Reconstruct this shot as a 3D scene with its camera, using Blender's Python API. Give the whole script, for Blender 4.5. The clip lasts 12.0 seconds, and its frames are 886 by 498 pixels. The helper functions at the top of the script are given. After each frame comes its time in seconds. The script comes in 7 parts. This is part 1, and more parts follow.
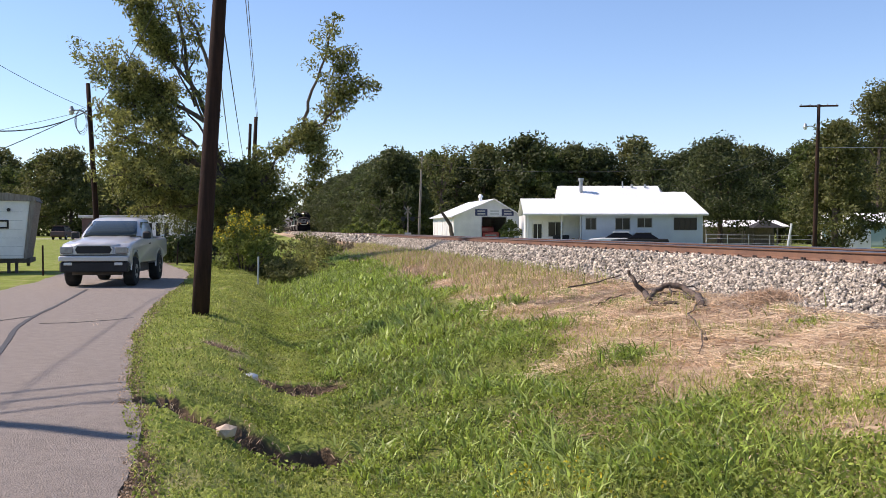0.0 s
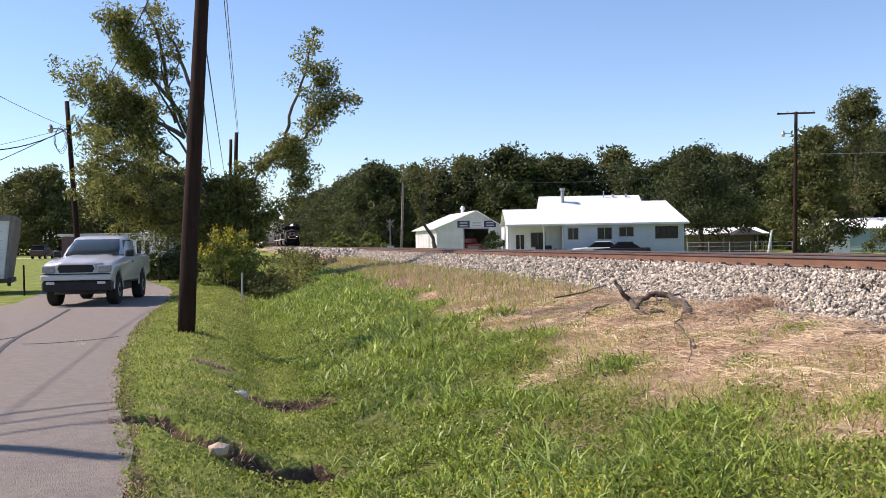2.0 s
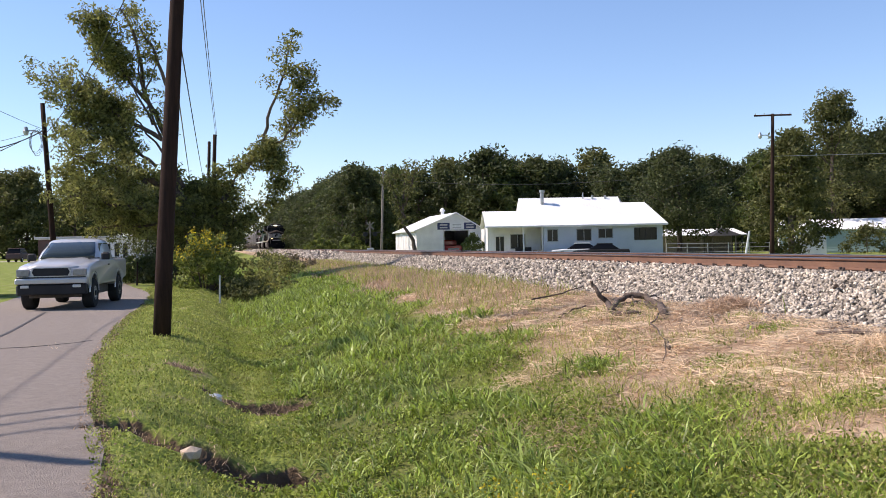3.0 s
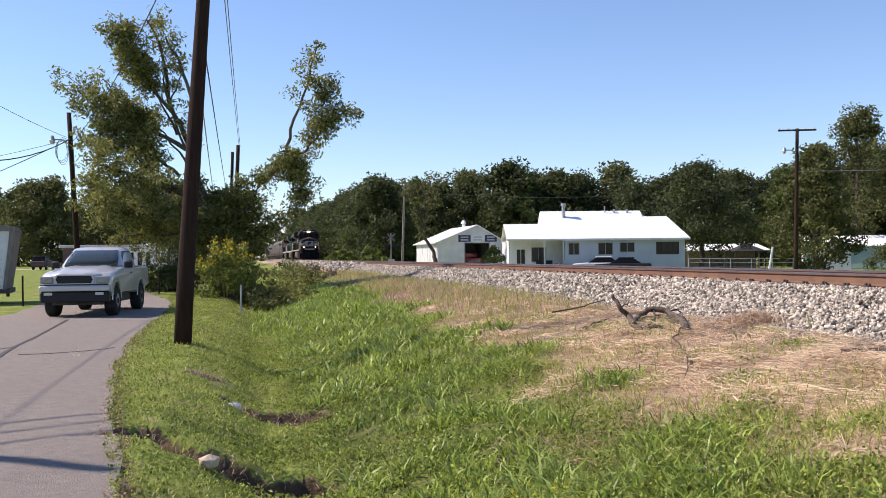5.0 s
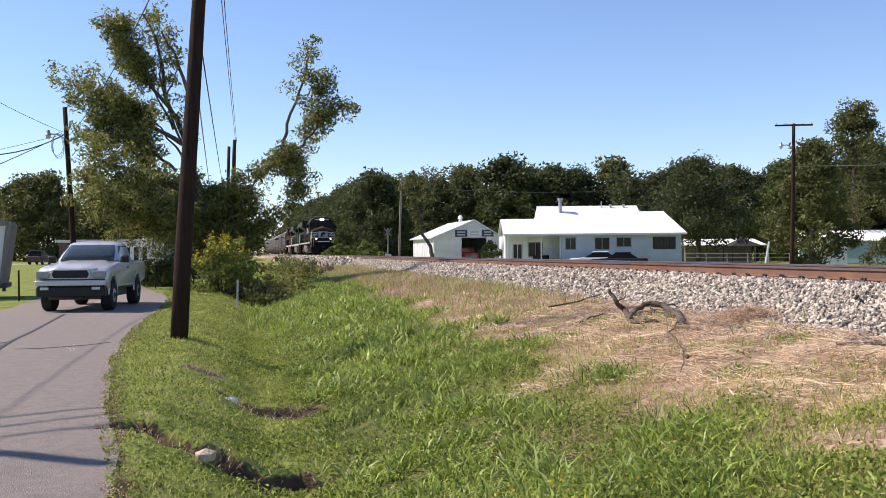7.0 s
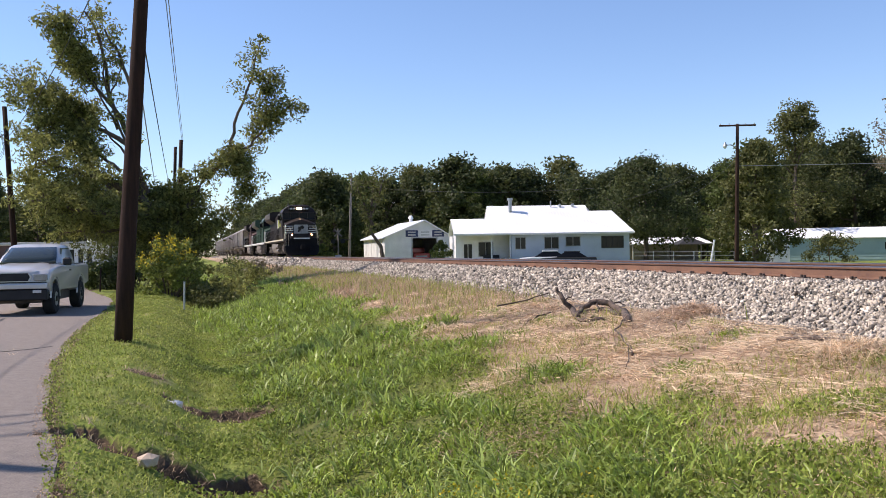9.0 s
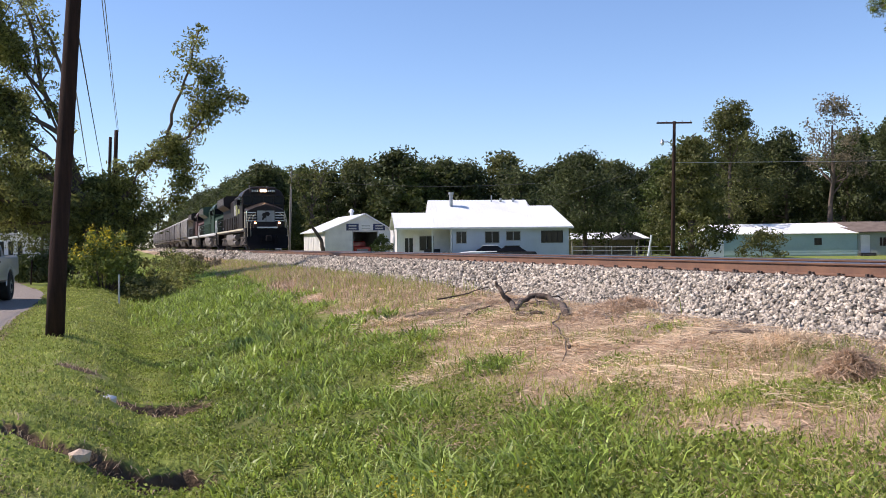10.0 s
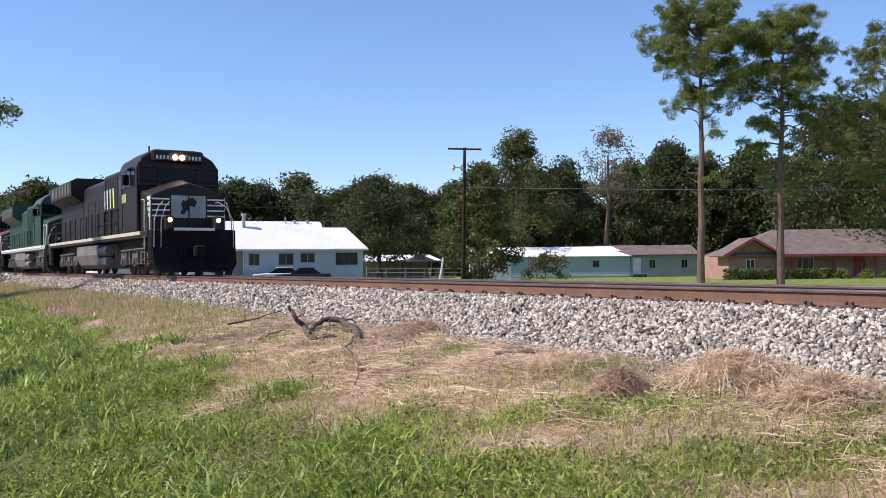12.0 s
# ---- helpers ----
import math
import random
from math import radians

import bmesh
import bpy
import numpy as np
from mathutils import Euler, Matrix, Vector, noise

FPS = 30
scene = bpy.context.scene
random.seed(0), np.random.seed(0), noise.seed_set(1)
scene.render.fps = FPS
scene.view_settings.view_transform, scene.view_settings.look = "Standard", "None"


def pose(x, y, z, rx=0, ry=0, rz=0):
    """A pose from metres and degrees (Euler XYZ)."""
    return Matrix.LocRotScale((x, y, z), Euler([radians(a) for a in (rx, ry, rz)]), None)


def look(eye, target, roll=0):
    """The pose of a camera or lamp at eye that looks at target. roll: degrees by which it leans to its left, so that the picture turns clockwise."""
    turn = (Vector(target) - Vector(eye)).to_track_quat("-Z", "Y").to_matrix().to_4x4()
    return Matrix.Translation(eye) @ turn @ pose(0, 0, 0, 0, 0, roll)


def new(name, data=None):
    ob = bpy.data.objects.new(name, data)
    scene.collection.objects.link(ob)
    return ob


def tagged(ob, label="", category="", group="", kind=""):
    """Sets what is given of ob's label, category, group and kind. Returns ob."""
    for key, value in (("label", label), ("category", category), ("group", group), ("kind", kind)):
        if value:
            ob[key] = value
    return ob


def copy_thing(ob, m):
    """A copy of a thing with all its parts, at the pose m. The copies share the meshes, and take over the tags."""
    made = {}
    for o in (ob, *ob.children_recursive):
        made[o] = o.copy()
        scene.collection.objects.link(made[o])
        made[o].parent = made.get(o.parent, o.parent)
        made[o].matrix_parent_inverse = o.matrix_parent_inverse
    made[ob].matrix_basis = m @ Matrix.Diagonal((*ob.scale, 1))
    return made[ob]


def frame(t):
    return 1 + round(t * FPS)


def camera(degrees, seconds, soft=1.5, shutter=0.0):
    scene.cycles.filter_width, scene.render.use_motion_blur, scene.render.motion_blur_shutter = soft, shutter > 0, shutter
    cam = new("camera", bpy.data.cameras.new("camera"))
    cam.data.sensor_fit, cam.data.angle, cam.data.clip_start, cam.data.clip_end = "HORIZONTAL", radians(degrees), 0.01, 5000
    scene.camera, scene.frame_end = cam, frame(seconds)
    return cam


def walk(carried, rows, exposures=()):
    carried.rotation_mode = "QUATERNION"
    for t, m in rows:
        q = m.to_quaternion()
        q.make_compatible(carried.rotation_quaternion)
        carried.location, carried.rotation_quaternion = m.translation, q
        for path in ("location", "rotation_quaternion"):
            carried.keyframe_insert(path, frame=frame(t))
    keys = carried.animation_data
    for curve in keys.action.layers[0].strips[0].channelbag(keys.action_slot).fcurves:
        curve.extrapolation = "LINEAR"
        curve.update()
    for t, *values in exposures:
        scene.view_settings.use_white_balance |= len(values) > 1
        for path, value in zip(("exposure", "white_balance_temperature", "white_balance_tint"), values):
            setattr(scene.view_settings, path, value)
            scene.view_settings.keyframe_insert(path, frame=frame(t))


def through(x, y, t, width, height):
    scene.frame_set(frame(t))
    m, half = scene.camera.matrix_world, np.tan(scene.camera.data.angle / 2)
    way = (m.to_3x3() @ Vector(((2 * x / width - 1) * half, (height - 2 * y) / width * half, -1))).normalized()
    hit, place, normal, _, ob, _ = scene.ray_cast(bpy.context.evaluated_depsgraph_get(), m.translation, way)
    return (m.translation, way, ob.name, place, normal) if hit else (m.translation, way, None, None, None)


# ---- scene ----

cam = camera(51.19, 12.0, soft=0.6)
PATH = [
    (0, pose(-0.000, -0.000, 1.500, 88.83, -0.00, -0.00)),
    (0.5, pose(-0.019, -0.001, 1.509, 88.96, 0.32, 0.16)),
    (1, pose(-0.046, 0.003, 1.505, 89.75, 0.69, 0.26)),
    (1.5, pose(-0.059, -0.002, 1.507, 89.76, 0.95, -0.10)),
    (2, pose(-0.068, -0.010, 1.508, 89.58, 1.00, -1.12)),
    (2.5, pose(-0.052, -0.024, 1.509, 89.53, 1.06, -1.83)),
    (3, pose(-0.008, -0.001, 1.506, 89.68, 1.17, -2.32)),
    (3.5, pose(0.005, 0.029, 1.495, 90.25, 0.71, -0.98)),
    (4.2, pose(0.000, 0.029, 1.493, 90.42, 0.62, -0.95)),
    (5.5, pose(-0.008, 0.027, 1.491, 90.48, 0.50, -1.09)),
    (6, pose(-0.007, 0.032, 1.483, 90.47, 0.40, -1.10)),
    (6.5, pose(-0.009, 0.023, 1.487, 90.18, 0.40, -1.19)),
    (7.5, pose(0.008, 0.034, 1.486, 90.14, 0.66, -1.25)),
    (8.3, pose(0.028, 0.045, 1.483, 90.23, 0.90, -1.62)),
    (8.5, pose(0.033, 0.047, 1.483, 90.24, 0.92, -2.28)),
    (9, pose(0.043, 0.033, 1.481, 90.12, 0.92, -4.26)),
    (9.5, pose(0.052, 0.019, 1.475, 90.07, 0.91, -6.53)),
    (10, pose(0.056, 0.020, 1.475, 89.70, 0.64, -7.91)),
    (10.5, pose(0.065, 0.005, 1.485, 89.87, 0.37, -8.47)),
    (11, pose(0.069, -0.020, 1.492, 90.23, 1.24, -9.86)),
    (11.5, pose(0.067, -0.040, 1.505, 90.45, 0.60, -13.65)),
    (12, pose(0.063, -0.051, 1.504, 90.91, 0.59, -20.57)),
]
walk(cam, PATH, exposures=[(0, 0.37, 6850, 20), (6, 0.35, 6720, 20), (9.5, 0.31, 6600, 20), (12, 0.24, 6250, 20)])

# ---- world and sun ----
SUN_AZ, SUN_EL = -79.0, 46.0      # degrees right of +Y, degrees above the horizon
world = bpy.data.worlds.new("sky")
scene.world = world
world.use_nodes = True
wn = world.node_tree.nodes
sky = wn.new("ShaderNodeTexSky")
sky.sky_type = "NISHITA"
sky.sun_disc = False
sky.sun_elevation, sky.sun_rotation = radians(SUN_EL), radians(SUN_AZ)
sky.air_density, sky.dust_density, sky.ozone_density = 1.0, 0.05, 6.0
wn["Background"].inputs["Strength"].default_value = 0.14
world.node_tree.links.new(sky.outputs[0], wn["Background"].inputs["Color"])
sun_data = bpy.data.lights.new("sun", "SUN")
sun_data.energy, sun_data.angle, sun_data.color = 5.0, radians(0.55), (1.0, 0.93, 0.82)
sun = new("sun", sun_data)
SUN_DIR = Vector((math.sin(radians(SUN_AZ)) * math.cos(radians(SUN_EL)),
                  math.cos(radians(SUN_AZ)) * math.cos(radians(SUN_EL)), math.sin(radians(SUN_EL))))
sun.matrix_world = look(SUN_DIR * 200, (0, 0, 0))

# ---- plan: u runs along the track away from the viewer, v is the distance from its centre line ----
DX, DY = -0.1923, 0.9813
OX, OY = 9.533, 1.868
RAIL_Z = 1.18
rng = np.random.default_rng(7)


def uv(x, y):
    return (x - OX) * DX + (y - OY) * DY, -(x - OX) * DY + (y - OY) * DX


def xy(u, v):
    return OX + u * DX - v * DY, OY + u * DY + v * DX


PROFILE_V = [-900, -120, -40, -8, -4, -2.9, 2.9, 3.6, 5.0, 6.4, 7.6, 8.5, 9.0, 9.5, 10.0, 10.5, 11.2, 12.5, 40, 200, 900]
PROFILE_Z = [0.6, 0.0, -0.15, 0.15, 0.35, 0.45, 0.5, 0.46, 0.30, 0.08, -0.2, -0.45, -0.55, -0.5, -0.22, -0.03, 0.0, 0.0, 0.0, 0.55, 0.9]
PROFILE_N = [0.6, 0.0, -0.15, 0.15, 0.35, 0.45, 0.5, 0.46, 0.34, 0.2, 0.05, -0.12, -0.18, -0.14, -0.06, 0.0, 0.0, 0.0, 0.0, 0.55, 0.9]


# washed-out channels of the verge: crooked lines, half width, depth
CHANNELS = ((((-2.5, 8.16), (-2.12, 8.02), (-1.72, 7.96), (-1.32, 8.12), (-0.95, 8.38)), 0.22, 0.3),
            (((-2.3, 11.42), (-2.05, 11.4), (-1.8, 11.55), (-1.55, 11.75)), 0.2, 0.16))


def channel_distance(x, y, line):
    """Distance to a crooked line, with ragged edges."""
    best = np.full(np.shape(x), 1e9)
    for (ax, ay), (bx_, by_) in zip(line, line[1:]):
        lx, ly = bx_ - ax, by_ - ay
        k = np.clip(((x - ax) * lx + (y - ay) * ly) / (lx * lx + ly * ly), 0, 1)
        best = np.minimum(best, np.hypot(x - ax - k * lx, y - ay - k * ly))
    return best * (1 + 0.22 * np.sin(9.1 * x + 4 * y) + 0.15 * np.sin(23 * x - 11 * y))


def ground_z(x, y):
    """Height of the ground: banked track, ditch, verge, lawn rising gently to the far buildings."""
    x, y = np.asarray(x, float), np.asarray(y, float)
    u, v = uv(x, y)
    deep, flat = np.interp(v, PROFILE_V, PROFILE_Z), np.interp(v, PROFILE_V, PROFILE_N)
    k = np.clip((u - 3.0) / 4.5, 0, 1)
    far = np.clip((u - 45) / 25, 0, 1)
    k = k * k * (3 - 2 * k) * (1 - 0.6 * far * far)
    z = flat + (deep - flat) * k
    z = z + np.clip((u - 45) / 120, 0, 1) * 0.45 * np.clip((v - 6) / 10, 0, 1)
    soft = np.clip((v - 3.2) / 0.8, 0, 1) * np.clip((11.3 - v) / 0.8, 0, 1)
    z = z + soft * (0.035 * np.sin(u * 1.7 + np.sin(v * 2.1)) * np.cos(v * 1.9 + 0.6 * u) + 0.02 * np.sin(u * 4.1 + v * 3.0))
    # wash-outs that drain the verge into the ditch
    for line, w, d in CHANNELS:
        q = channel_distance(x, y, line) / w
        z = z - d * np.exp(-q ** 4)
    return z


def gz(x, y):
    return float(ground_z(x, y))


def aim(x_right, dist):
    """A point at that azimuth (degrees right of +Y) and level distance."""
    return dist * math.sin(radians(x_right)), dist * math.cos(radians(x_right))


# ---- materials ----
def surface(name, base, other=None, scale=6.0, rough=0.7, metal=0.0, bump=0.0, bump_scale=40.0, fine=0.25, coat=0.0,
            island=0.0, stretch=(1, 1, 1), spread=0.5, subsurface=0.0):
    """A base colour that wanders towards another one at two scales, with fine relief."""
    m = bpy.data.materials.new(name)
    m.use_nodes = True
    n, l = m.node_tree.nodes, m.node_tree.links
    bsdf = n["Principled BSDF"]
    bsdf.inputs["Roughness"].default_value = rough
    bsdf.inputs["Metallic"].default_value = metal
    bsdf.inputs["Coat Weight"].default_value = coat
    other = other or tuple(c * 0.72 for c in base)
    co = n.new("ShaderNodeTexCoord")
    mp = n.new("ShaderNodeMapping")
    mp.inputs["Scale"].default_value = stretch
    l.new(co.outputs["Object"], mp.inputs["Vector"])
    big, small = n.new("ShaderNodeTexNoise"), n.new("ShaderNodeTexNoise")
    big.inputs["Scale"].default_value, small.inputs["Scale"].default_value = scale, scale * 9
    big.inputs["Detail"].default_value, small.inputs["Detail"].default_value = 4, 3
    l.new(mp.outputs[0], big.inputs["Vector"]), l.new(mp.outputs[0], small.inputs["Vector"])
    add = n.new("ShaderNodeMix")
    add.inputs[0].default_value = fine
    l.new(big.outputs["Fac"], add.inputs[2]), l.new(small.outputs["Fac"], add.inputs[3])
    ramp = n.new("ShaderNodeValToRGB")
    ramp.color_ramp.elements[0].position, ramp.color_ramp.elements[1].position = 0.5 - spread * 0.35, 0.5 + spread * 0.35
    ramp.color_ramp.elements[0].color, ramp.color_ramp.elements[1].color = (*other, 1), (*base, 1)
    l.new(add.outputs[0], ramp.inputs[0])
    colour = ramp.outputs[0]
    if island:
        geo, hsv = n.new("ShaderNodeNewGeometry"), n.new("ShaderNodeHueSaturation")
        mr = n.new("ShaderNodeMapRange")
        mr.inputs[3].default_value, mr.inputs[4].default_value = 1 - island, 1 + island
        l.new(geo.outputs["Random Per Island"], mr.inputs[0])
        l.new(mr.outputs[0], hsv.inputs["Value"]), l.new(colour, hsv.inputs["Color"])
        colour = hsv.outputs[0]
    l.new(colour, bsdf.inputs["Base Color"])
    if bump:
        tex, b = n.new("ShaderNodeTexNoise"), n.new("ShaderNodeBump")
        tex.inputs["Scale"].default_value, tex.inputs["Detail"].default_value = bump_scale, 5
        b.inputs["Strength"].default_value, b.inputs["Distance"].default_value = bump, 0.02
        l.new(mp.outputs[0], tex.inputs["Vector"]), l.new(tex.outputs["Fac"], b.inputs["Height"])
        l.new(b.outputs[0], bsdf.inputs["Normal"])
    return m


def leaf_surface(name, base, other, island=0.45, through=0.35):
    """Leaves: colour varies from leaf to leaf, some light passes through."""
    m = surface(name, base, other, scale=0.5, rough=0.62, fine=0.4, island=island)
    n, l = m.node_tree.nodes, m.node_tree.links
    bsdf, out = n["Principled BSDF"], n["Material Output"]
    bsdf.inputs["Specular IOR Level"].default_value = 0.3
    tr, mix = n.new("ShaderNodeBsdfTranslucent"), n.new("ShaderNodeMixShader")
    mix.inputs[0].default_value = through
    src = bsdf.inputs["Base Color"].links[0].from_socket
    l.new(src, tr.inputs["Color"])
    l.new(bsdf.outputs[0], mix.inputs[1]), l.new(tr.outputs[0], mix.inputs[2])
    l.new(mix.outputs[0], out.inputs["Surface"])
    return m


def glowing(name, colour, strength):
    m = bpy.data.materials.new(name)
    m.use_nodes = True
    b = m.node_tree.nodes["Principled BSDF"]
    b.inputs["Base Color"].default_value = (*colour, 1)
    b.inputs["Emission Color"].default_value = (*colour, 1)
    b.inputs["Emission Strength"].default_value = strength
    return m


def glassy(name, tint, rough=0.05):
    m = bpy.data.materials.new(name)
    m.use_nodes = True
    b = m.node_tree.nodes["Principled BSDF"]
    b.inputs["Base Color"].default_value = (*tint, 1)
    b.inputs["Roughness"].default_value = rough
    b.inputs["Specular IOR Level"].default_value = 0.6
    return m


def ground_material():
    m = bpy.data.materials.new("soil_and_turf")
    m.use_nodes = True
    n, l = m.node_tree.nodes, m.node_tree.links
    bsdf = n["Principled BSDF"]
    bsdf.inputs["Roughness"].default_value = 0.95
    bsdf.inputs["Specular IOR Level"].default_value = 0.1
    co = n.new("ShaderNodeTexCoord")

    def noise_at(scale, detail=5):
        t = n.new("ShaderNodeTexNoise")
        t.inputs["Scale"].default_value, t.inputs["Detail"].default_value = scale, detail
        l.new(co.outputs["Object"], t.inputs["Vector"])
        return t.outputs["Fac"]

    def math_node(op, a, b):
        k = n.new("ShaderNodeMath")
        k.operation = op
        for s, val in zip(k.inputs, (a, b)):
            if isinstance(val, (int, float)):
                s.default_value = val
            else:
                l.new(val, s)
        return k.outputs[0]

    def ramp(fac, stops):
        r = n.new("ShaderNodeValToRGB")
        e = r.color_ramp.elements
        while len(e) < len(stops):
            e.new(0.5)
        for k, (p, c) in zip(e, stops):
            k.position, k.color = p, (*c, 1)
        l.new(fac, r.inputs[0])
        return r.outputs[0]

    def blend(fac, a, b):
        k = n.new("ShaderNodeMix")
        k.data_type = "RGBA"
        l.new(fac, k.inputs[0]), l.new(a, k.inputs[6]), l.new(b, k.inputs[7])
        return k.outputs[2]

    def given(name):
        k = n.new("ShaderNodeAttribute")
        k.attribute_name = name
        return k.outputs["Fac"]

    turf = ramp(noise_at(1.3), [(0.3, (0.13, 0.165, 0.035)), (0.55, (0.19, 0.235, 0.05)), (0.75, (0.25, 0.265, 0.08))])
    soil = ramp(noise_at(5.0), [(0.3, (0.06, 0.042, 0.028)), (0.7, (0.15, 0.105, 0.066))])
    straw = ramp(noise_at(9.0), [(0.3, (0.26, 0.18, 0.12)), (0.5, (0.44, 0.32, 0.215)), (0.75, (0.58, 0.45, 0.31))])
    mown = blend(ramp(noise_at(2.2), [(0.55, (0, 0, 0)), (0.72, (0.5, 0.5, 0.5))]), turf, straw)
    strawy = ramp(math_node("ADD", given("dry"), math_node("MULTIPLY", math_node("SUBTRACT", noise_at(1.1), 0.5), 1.3)), [(0.35, (0, 0, 0)), (0.62, (1, 1, 1))])
    body = blend(strawy, mown, straw)
    # dark thatch and soil under lush grass, shade between blades put into the colour
    shaded_thatch = ramp(noise_at(7.0), [(0.3, (0.05, 0.06, 0.018)), (0.7, (0.13, 0.14, 0.045))])
    body = blend(given("lush"), body, shaded_thatch)
    dirt = ramp(math_node("ADD", given("bare"), math_node("MULTIPLY", math_node("SUBTRACT", noise_at(6.0), 0.5), 0.9)), [(0.4, (0, 0, 0)), (0.6, (1, 1, 1))])
    body = blend(dirt, body, soil)
    l.new(body, bsdf.inputs["Base Color"])
    bp = n.new("ShaderNodeBump")
    bp.inputs["Strength"].default_value, bp.inputs["Distance"].default_value = 0.8, 0.05
    l.new(noise_at(22, 6), bp.inputs["Height"])
    l.new(bp.outputs[0], bsdf.inputs["Normal"])
    return m


M_GROUND = ground_material()
M_ASPHALT = surface("asphalt", (0.335, 0.283, 0.242), (0.14, 0.117, 0.1), scale=9.0, rough=0.95, bump=1.0, bump_scale=90, fine=0.72, spread=0.7)
M_TAR = surface("tar_seam", (0.03, 0.028, 0.028), (0.05, 0.045, 0.042), scale=12, rough=0.7)
M_GRAVEL_ROAD = surface("pale_gravel", (0.45, 0.42, 0.37), (0.3, 0.28, 0.25), scale=1.0, rough=0.95)
M_STONE = surface("ballast_stone", (0.56, 0.49, 0.4), (0.19, 0.16, 0.128), scale=6.0, rough=0.9, bump=0.3, bump_scale=60, island=0.72)
M_BED = surface("ballast_bed", (0.22, 0.195, 0.175), (0.09, 0.08, 0.07), scale=9.0, rough=0.95, bump=1.0, bump_scale=25, fine=0.5)
M_RAIL = surface("rusty_rail", (0.21, 0.105, 0.06), (0.12, 0.06, 0.04), scale=2.0, rough=0.75, bump=0.2, stretch=(1, 1, 1))
M_RAIL_TOP = surface("worn_steel", (0.3, 0.27, 0.27), (0.14, 0.12, 0.12), scale=3, rough=0.35, metal=0.9)
M_TIE = surface("old_timber", (0.12, 0.085, 0.065), (0.06, 0.045, 0.038), scale=4, rough=0.9, bump=0.5, stretch=(1, 4, 4))
M_POLE = surface("creosoted_pole", (0.05, 0.027, 0.02), (0.022, 0.013, 0.011), scale=3, rough=0.9, bump=0.5, stretch=(6, 6, 0.6))
M_POLE.node_tree.nodes["Principled BSDF"].inputs["Specular IOR Level"].default_value = 0.15
M_GREYWOOD = surface("grey_weathered_wood", (0.27, 0.24, 0.21), (0.14, 0.12, 0.1), scale=4, rough=0.9, bump=0.4, stretch=(5, 5, 0.6))
M_BARK = surface("bark", (0.14, 0.105, 0.08), (0.06, 0.045, 0.035), scale=3, rough=0.95, bump=0.8, bump_scale=18, stretch=(3, 3, 0.8))
M_PINEBARK = surface("pine_bark", (0.2, 0.13, 0.095), (0.09, 0.06, 0.045), scale=2, rough=0.95, bump=0.8, bump_scale=14, stretch=(3, 3, 0.8))
M_DEADWOOD = surface("dead_wood", (0.19, 0.135, 0.1), (0.035, 0.025, 0.02), scale=9, rough=0.9, bump=0.6, stretch=(2, 2, 2))
M_WIRE = surface("cable_black", (0.03, 0.03, 0.03), rough=0.6)
M_WIRE_AL = surface("cable_aluminium", (0.35, 0.37, 0.42), rough=0.45, metal=0.6)
M_WHITE = surface("white_paint", (0.78, 0.77, 0.75), (0.62, 0.61, 0.6), scale=1.2, rough=0.6, bump=0.05)
M_WHITEROOF = surface("white_roof_sheet", (0.86, 0.86, 0.85), (0.76, 0.76, 0.76), scale=0.5, rough=0.45)
M_BLUEWALL = surface("pale_blue_siding", (0.5, 0.545, 0.59), (0.42, 0.46, 0.5), scale=0.8, rough=0.7, bump=0.1)
M_TEAL = surface("pale_green_siding", (0.34, 0.46, 0.45), (0.27, 0.38, 0.375), scale=0.6, rough=0.65, bump=0.1)
M_GREYGREEN = surface("grey_green_siding", (0.33, 0.36, 0.32), (0.24, 0.27, 0.24), scale=0.7, rough=0.75, bump=0.1)
M_BROWNROOF = surface("brown_shingle", (0.2, 0.155, 0.13), (0.12, 0.09, 0.075), scale=1.6, rough=0.95, bump=0.5, bump_scale=15)
M_BRICK = surface("buff_brick", (0.42, 0.27, 0.185), (0.28, 0.16, 0.115), scale=2.5, rough=0.9, bump=0.5)
M_REDTRIM = surface("red_trim", (0.35, 0.06, 0.05), (0.24, 0.04, 0.035), scale=2, rough=0.6)
M_DARKGLASS = glassy("dark_window", (0.015, 0.016, 0.018), 0.12)
M_DARKGLASS.node_tree.nodes["Principled BSDF"].inputs["Specular IOR Level"].default_value = 0.3
M_SHUTTER = surface("dark_shutter", (0.025, 0.024, 0.024), rough=0.8)
M_INTERIOR = surface("dim_interior", (0.04, 0.038, 0.036), rough=0.9)
M_SIGNBLUE = surface("navy_sign", (0.03, 0.04, 0.12), (0.022, 0.03, 0.09), rough=0.5)
M_REDPAINT = surface("red_car_paint", (0.5, 0.03, 0.035), (0.4, 0.025, 0.03), rough=0.3, coat=0.5)
M_GALV = surface("galvanised_steel", (0.5, 0.51, 0.52), (0.36, 0.37, 0.38), scale=3, rough=0.45, metal=0.6)
M_CONCRETE = surface("concrete", (0.46, 0.45, 0.43), (0.33, 0.32, 0.3), scale=1.5, rough=0.9, bump=0.2)
M_BLACK = surface("loco_black", (0.017, 0.012, 0.011), (0.031, 0.022, 0.019), scale=0.8, rough=0.5, fine=0.4)
M_SOOT = surface("sooty_black", (0.007, 0.007, 0.008), (0.014, 0.013, 0.013), scale=1.5, rough=0.8)
M_SOOT.node_tree.nodes["Principled BSDF"].inputs["Specular IOR Level"].default_value = 0.1
M_UNDER = surface("grimy_undergear", (0.12, 0.1, 0.085), (0.045, 0.037, 0.032), scale=2, rough=0.8, bump=0.2)
M_TANK = surface("dusty_grey_steel", (0.22, 0.19, 0.17), (0.12, 0.105, 0.095), scale=1.2, rough=0.6)
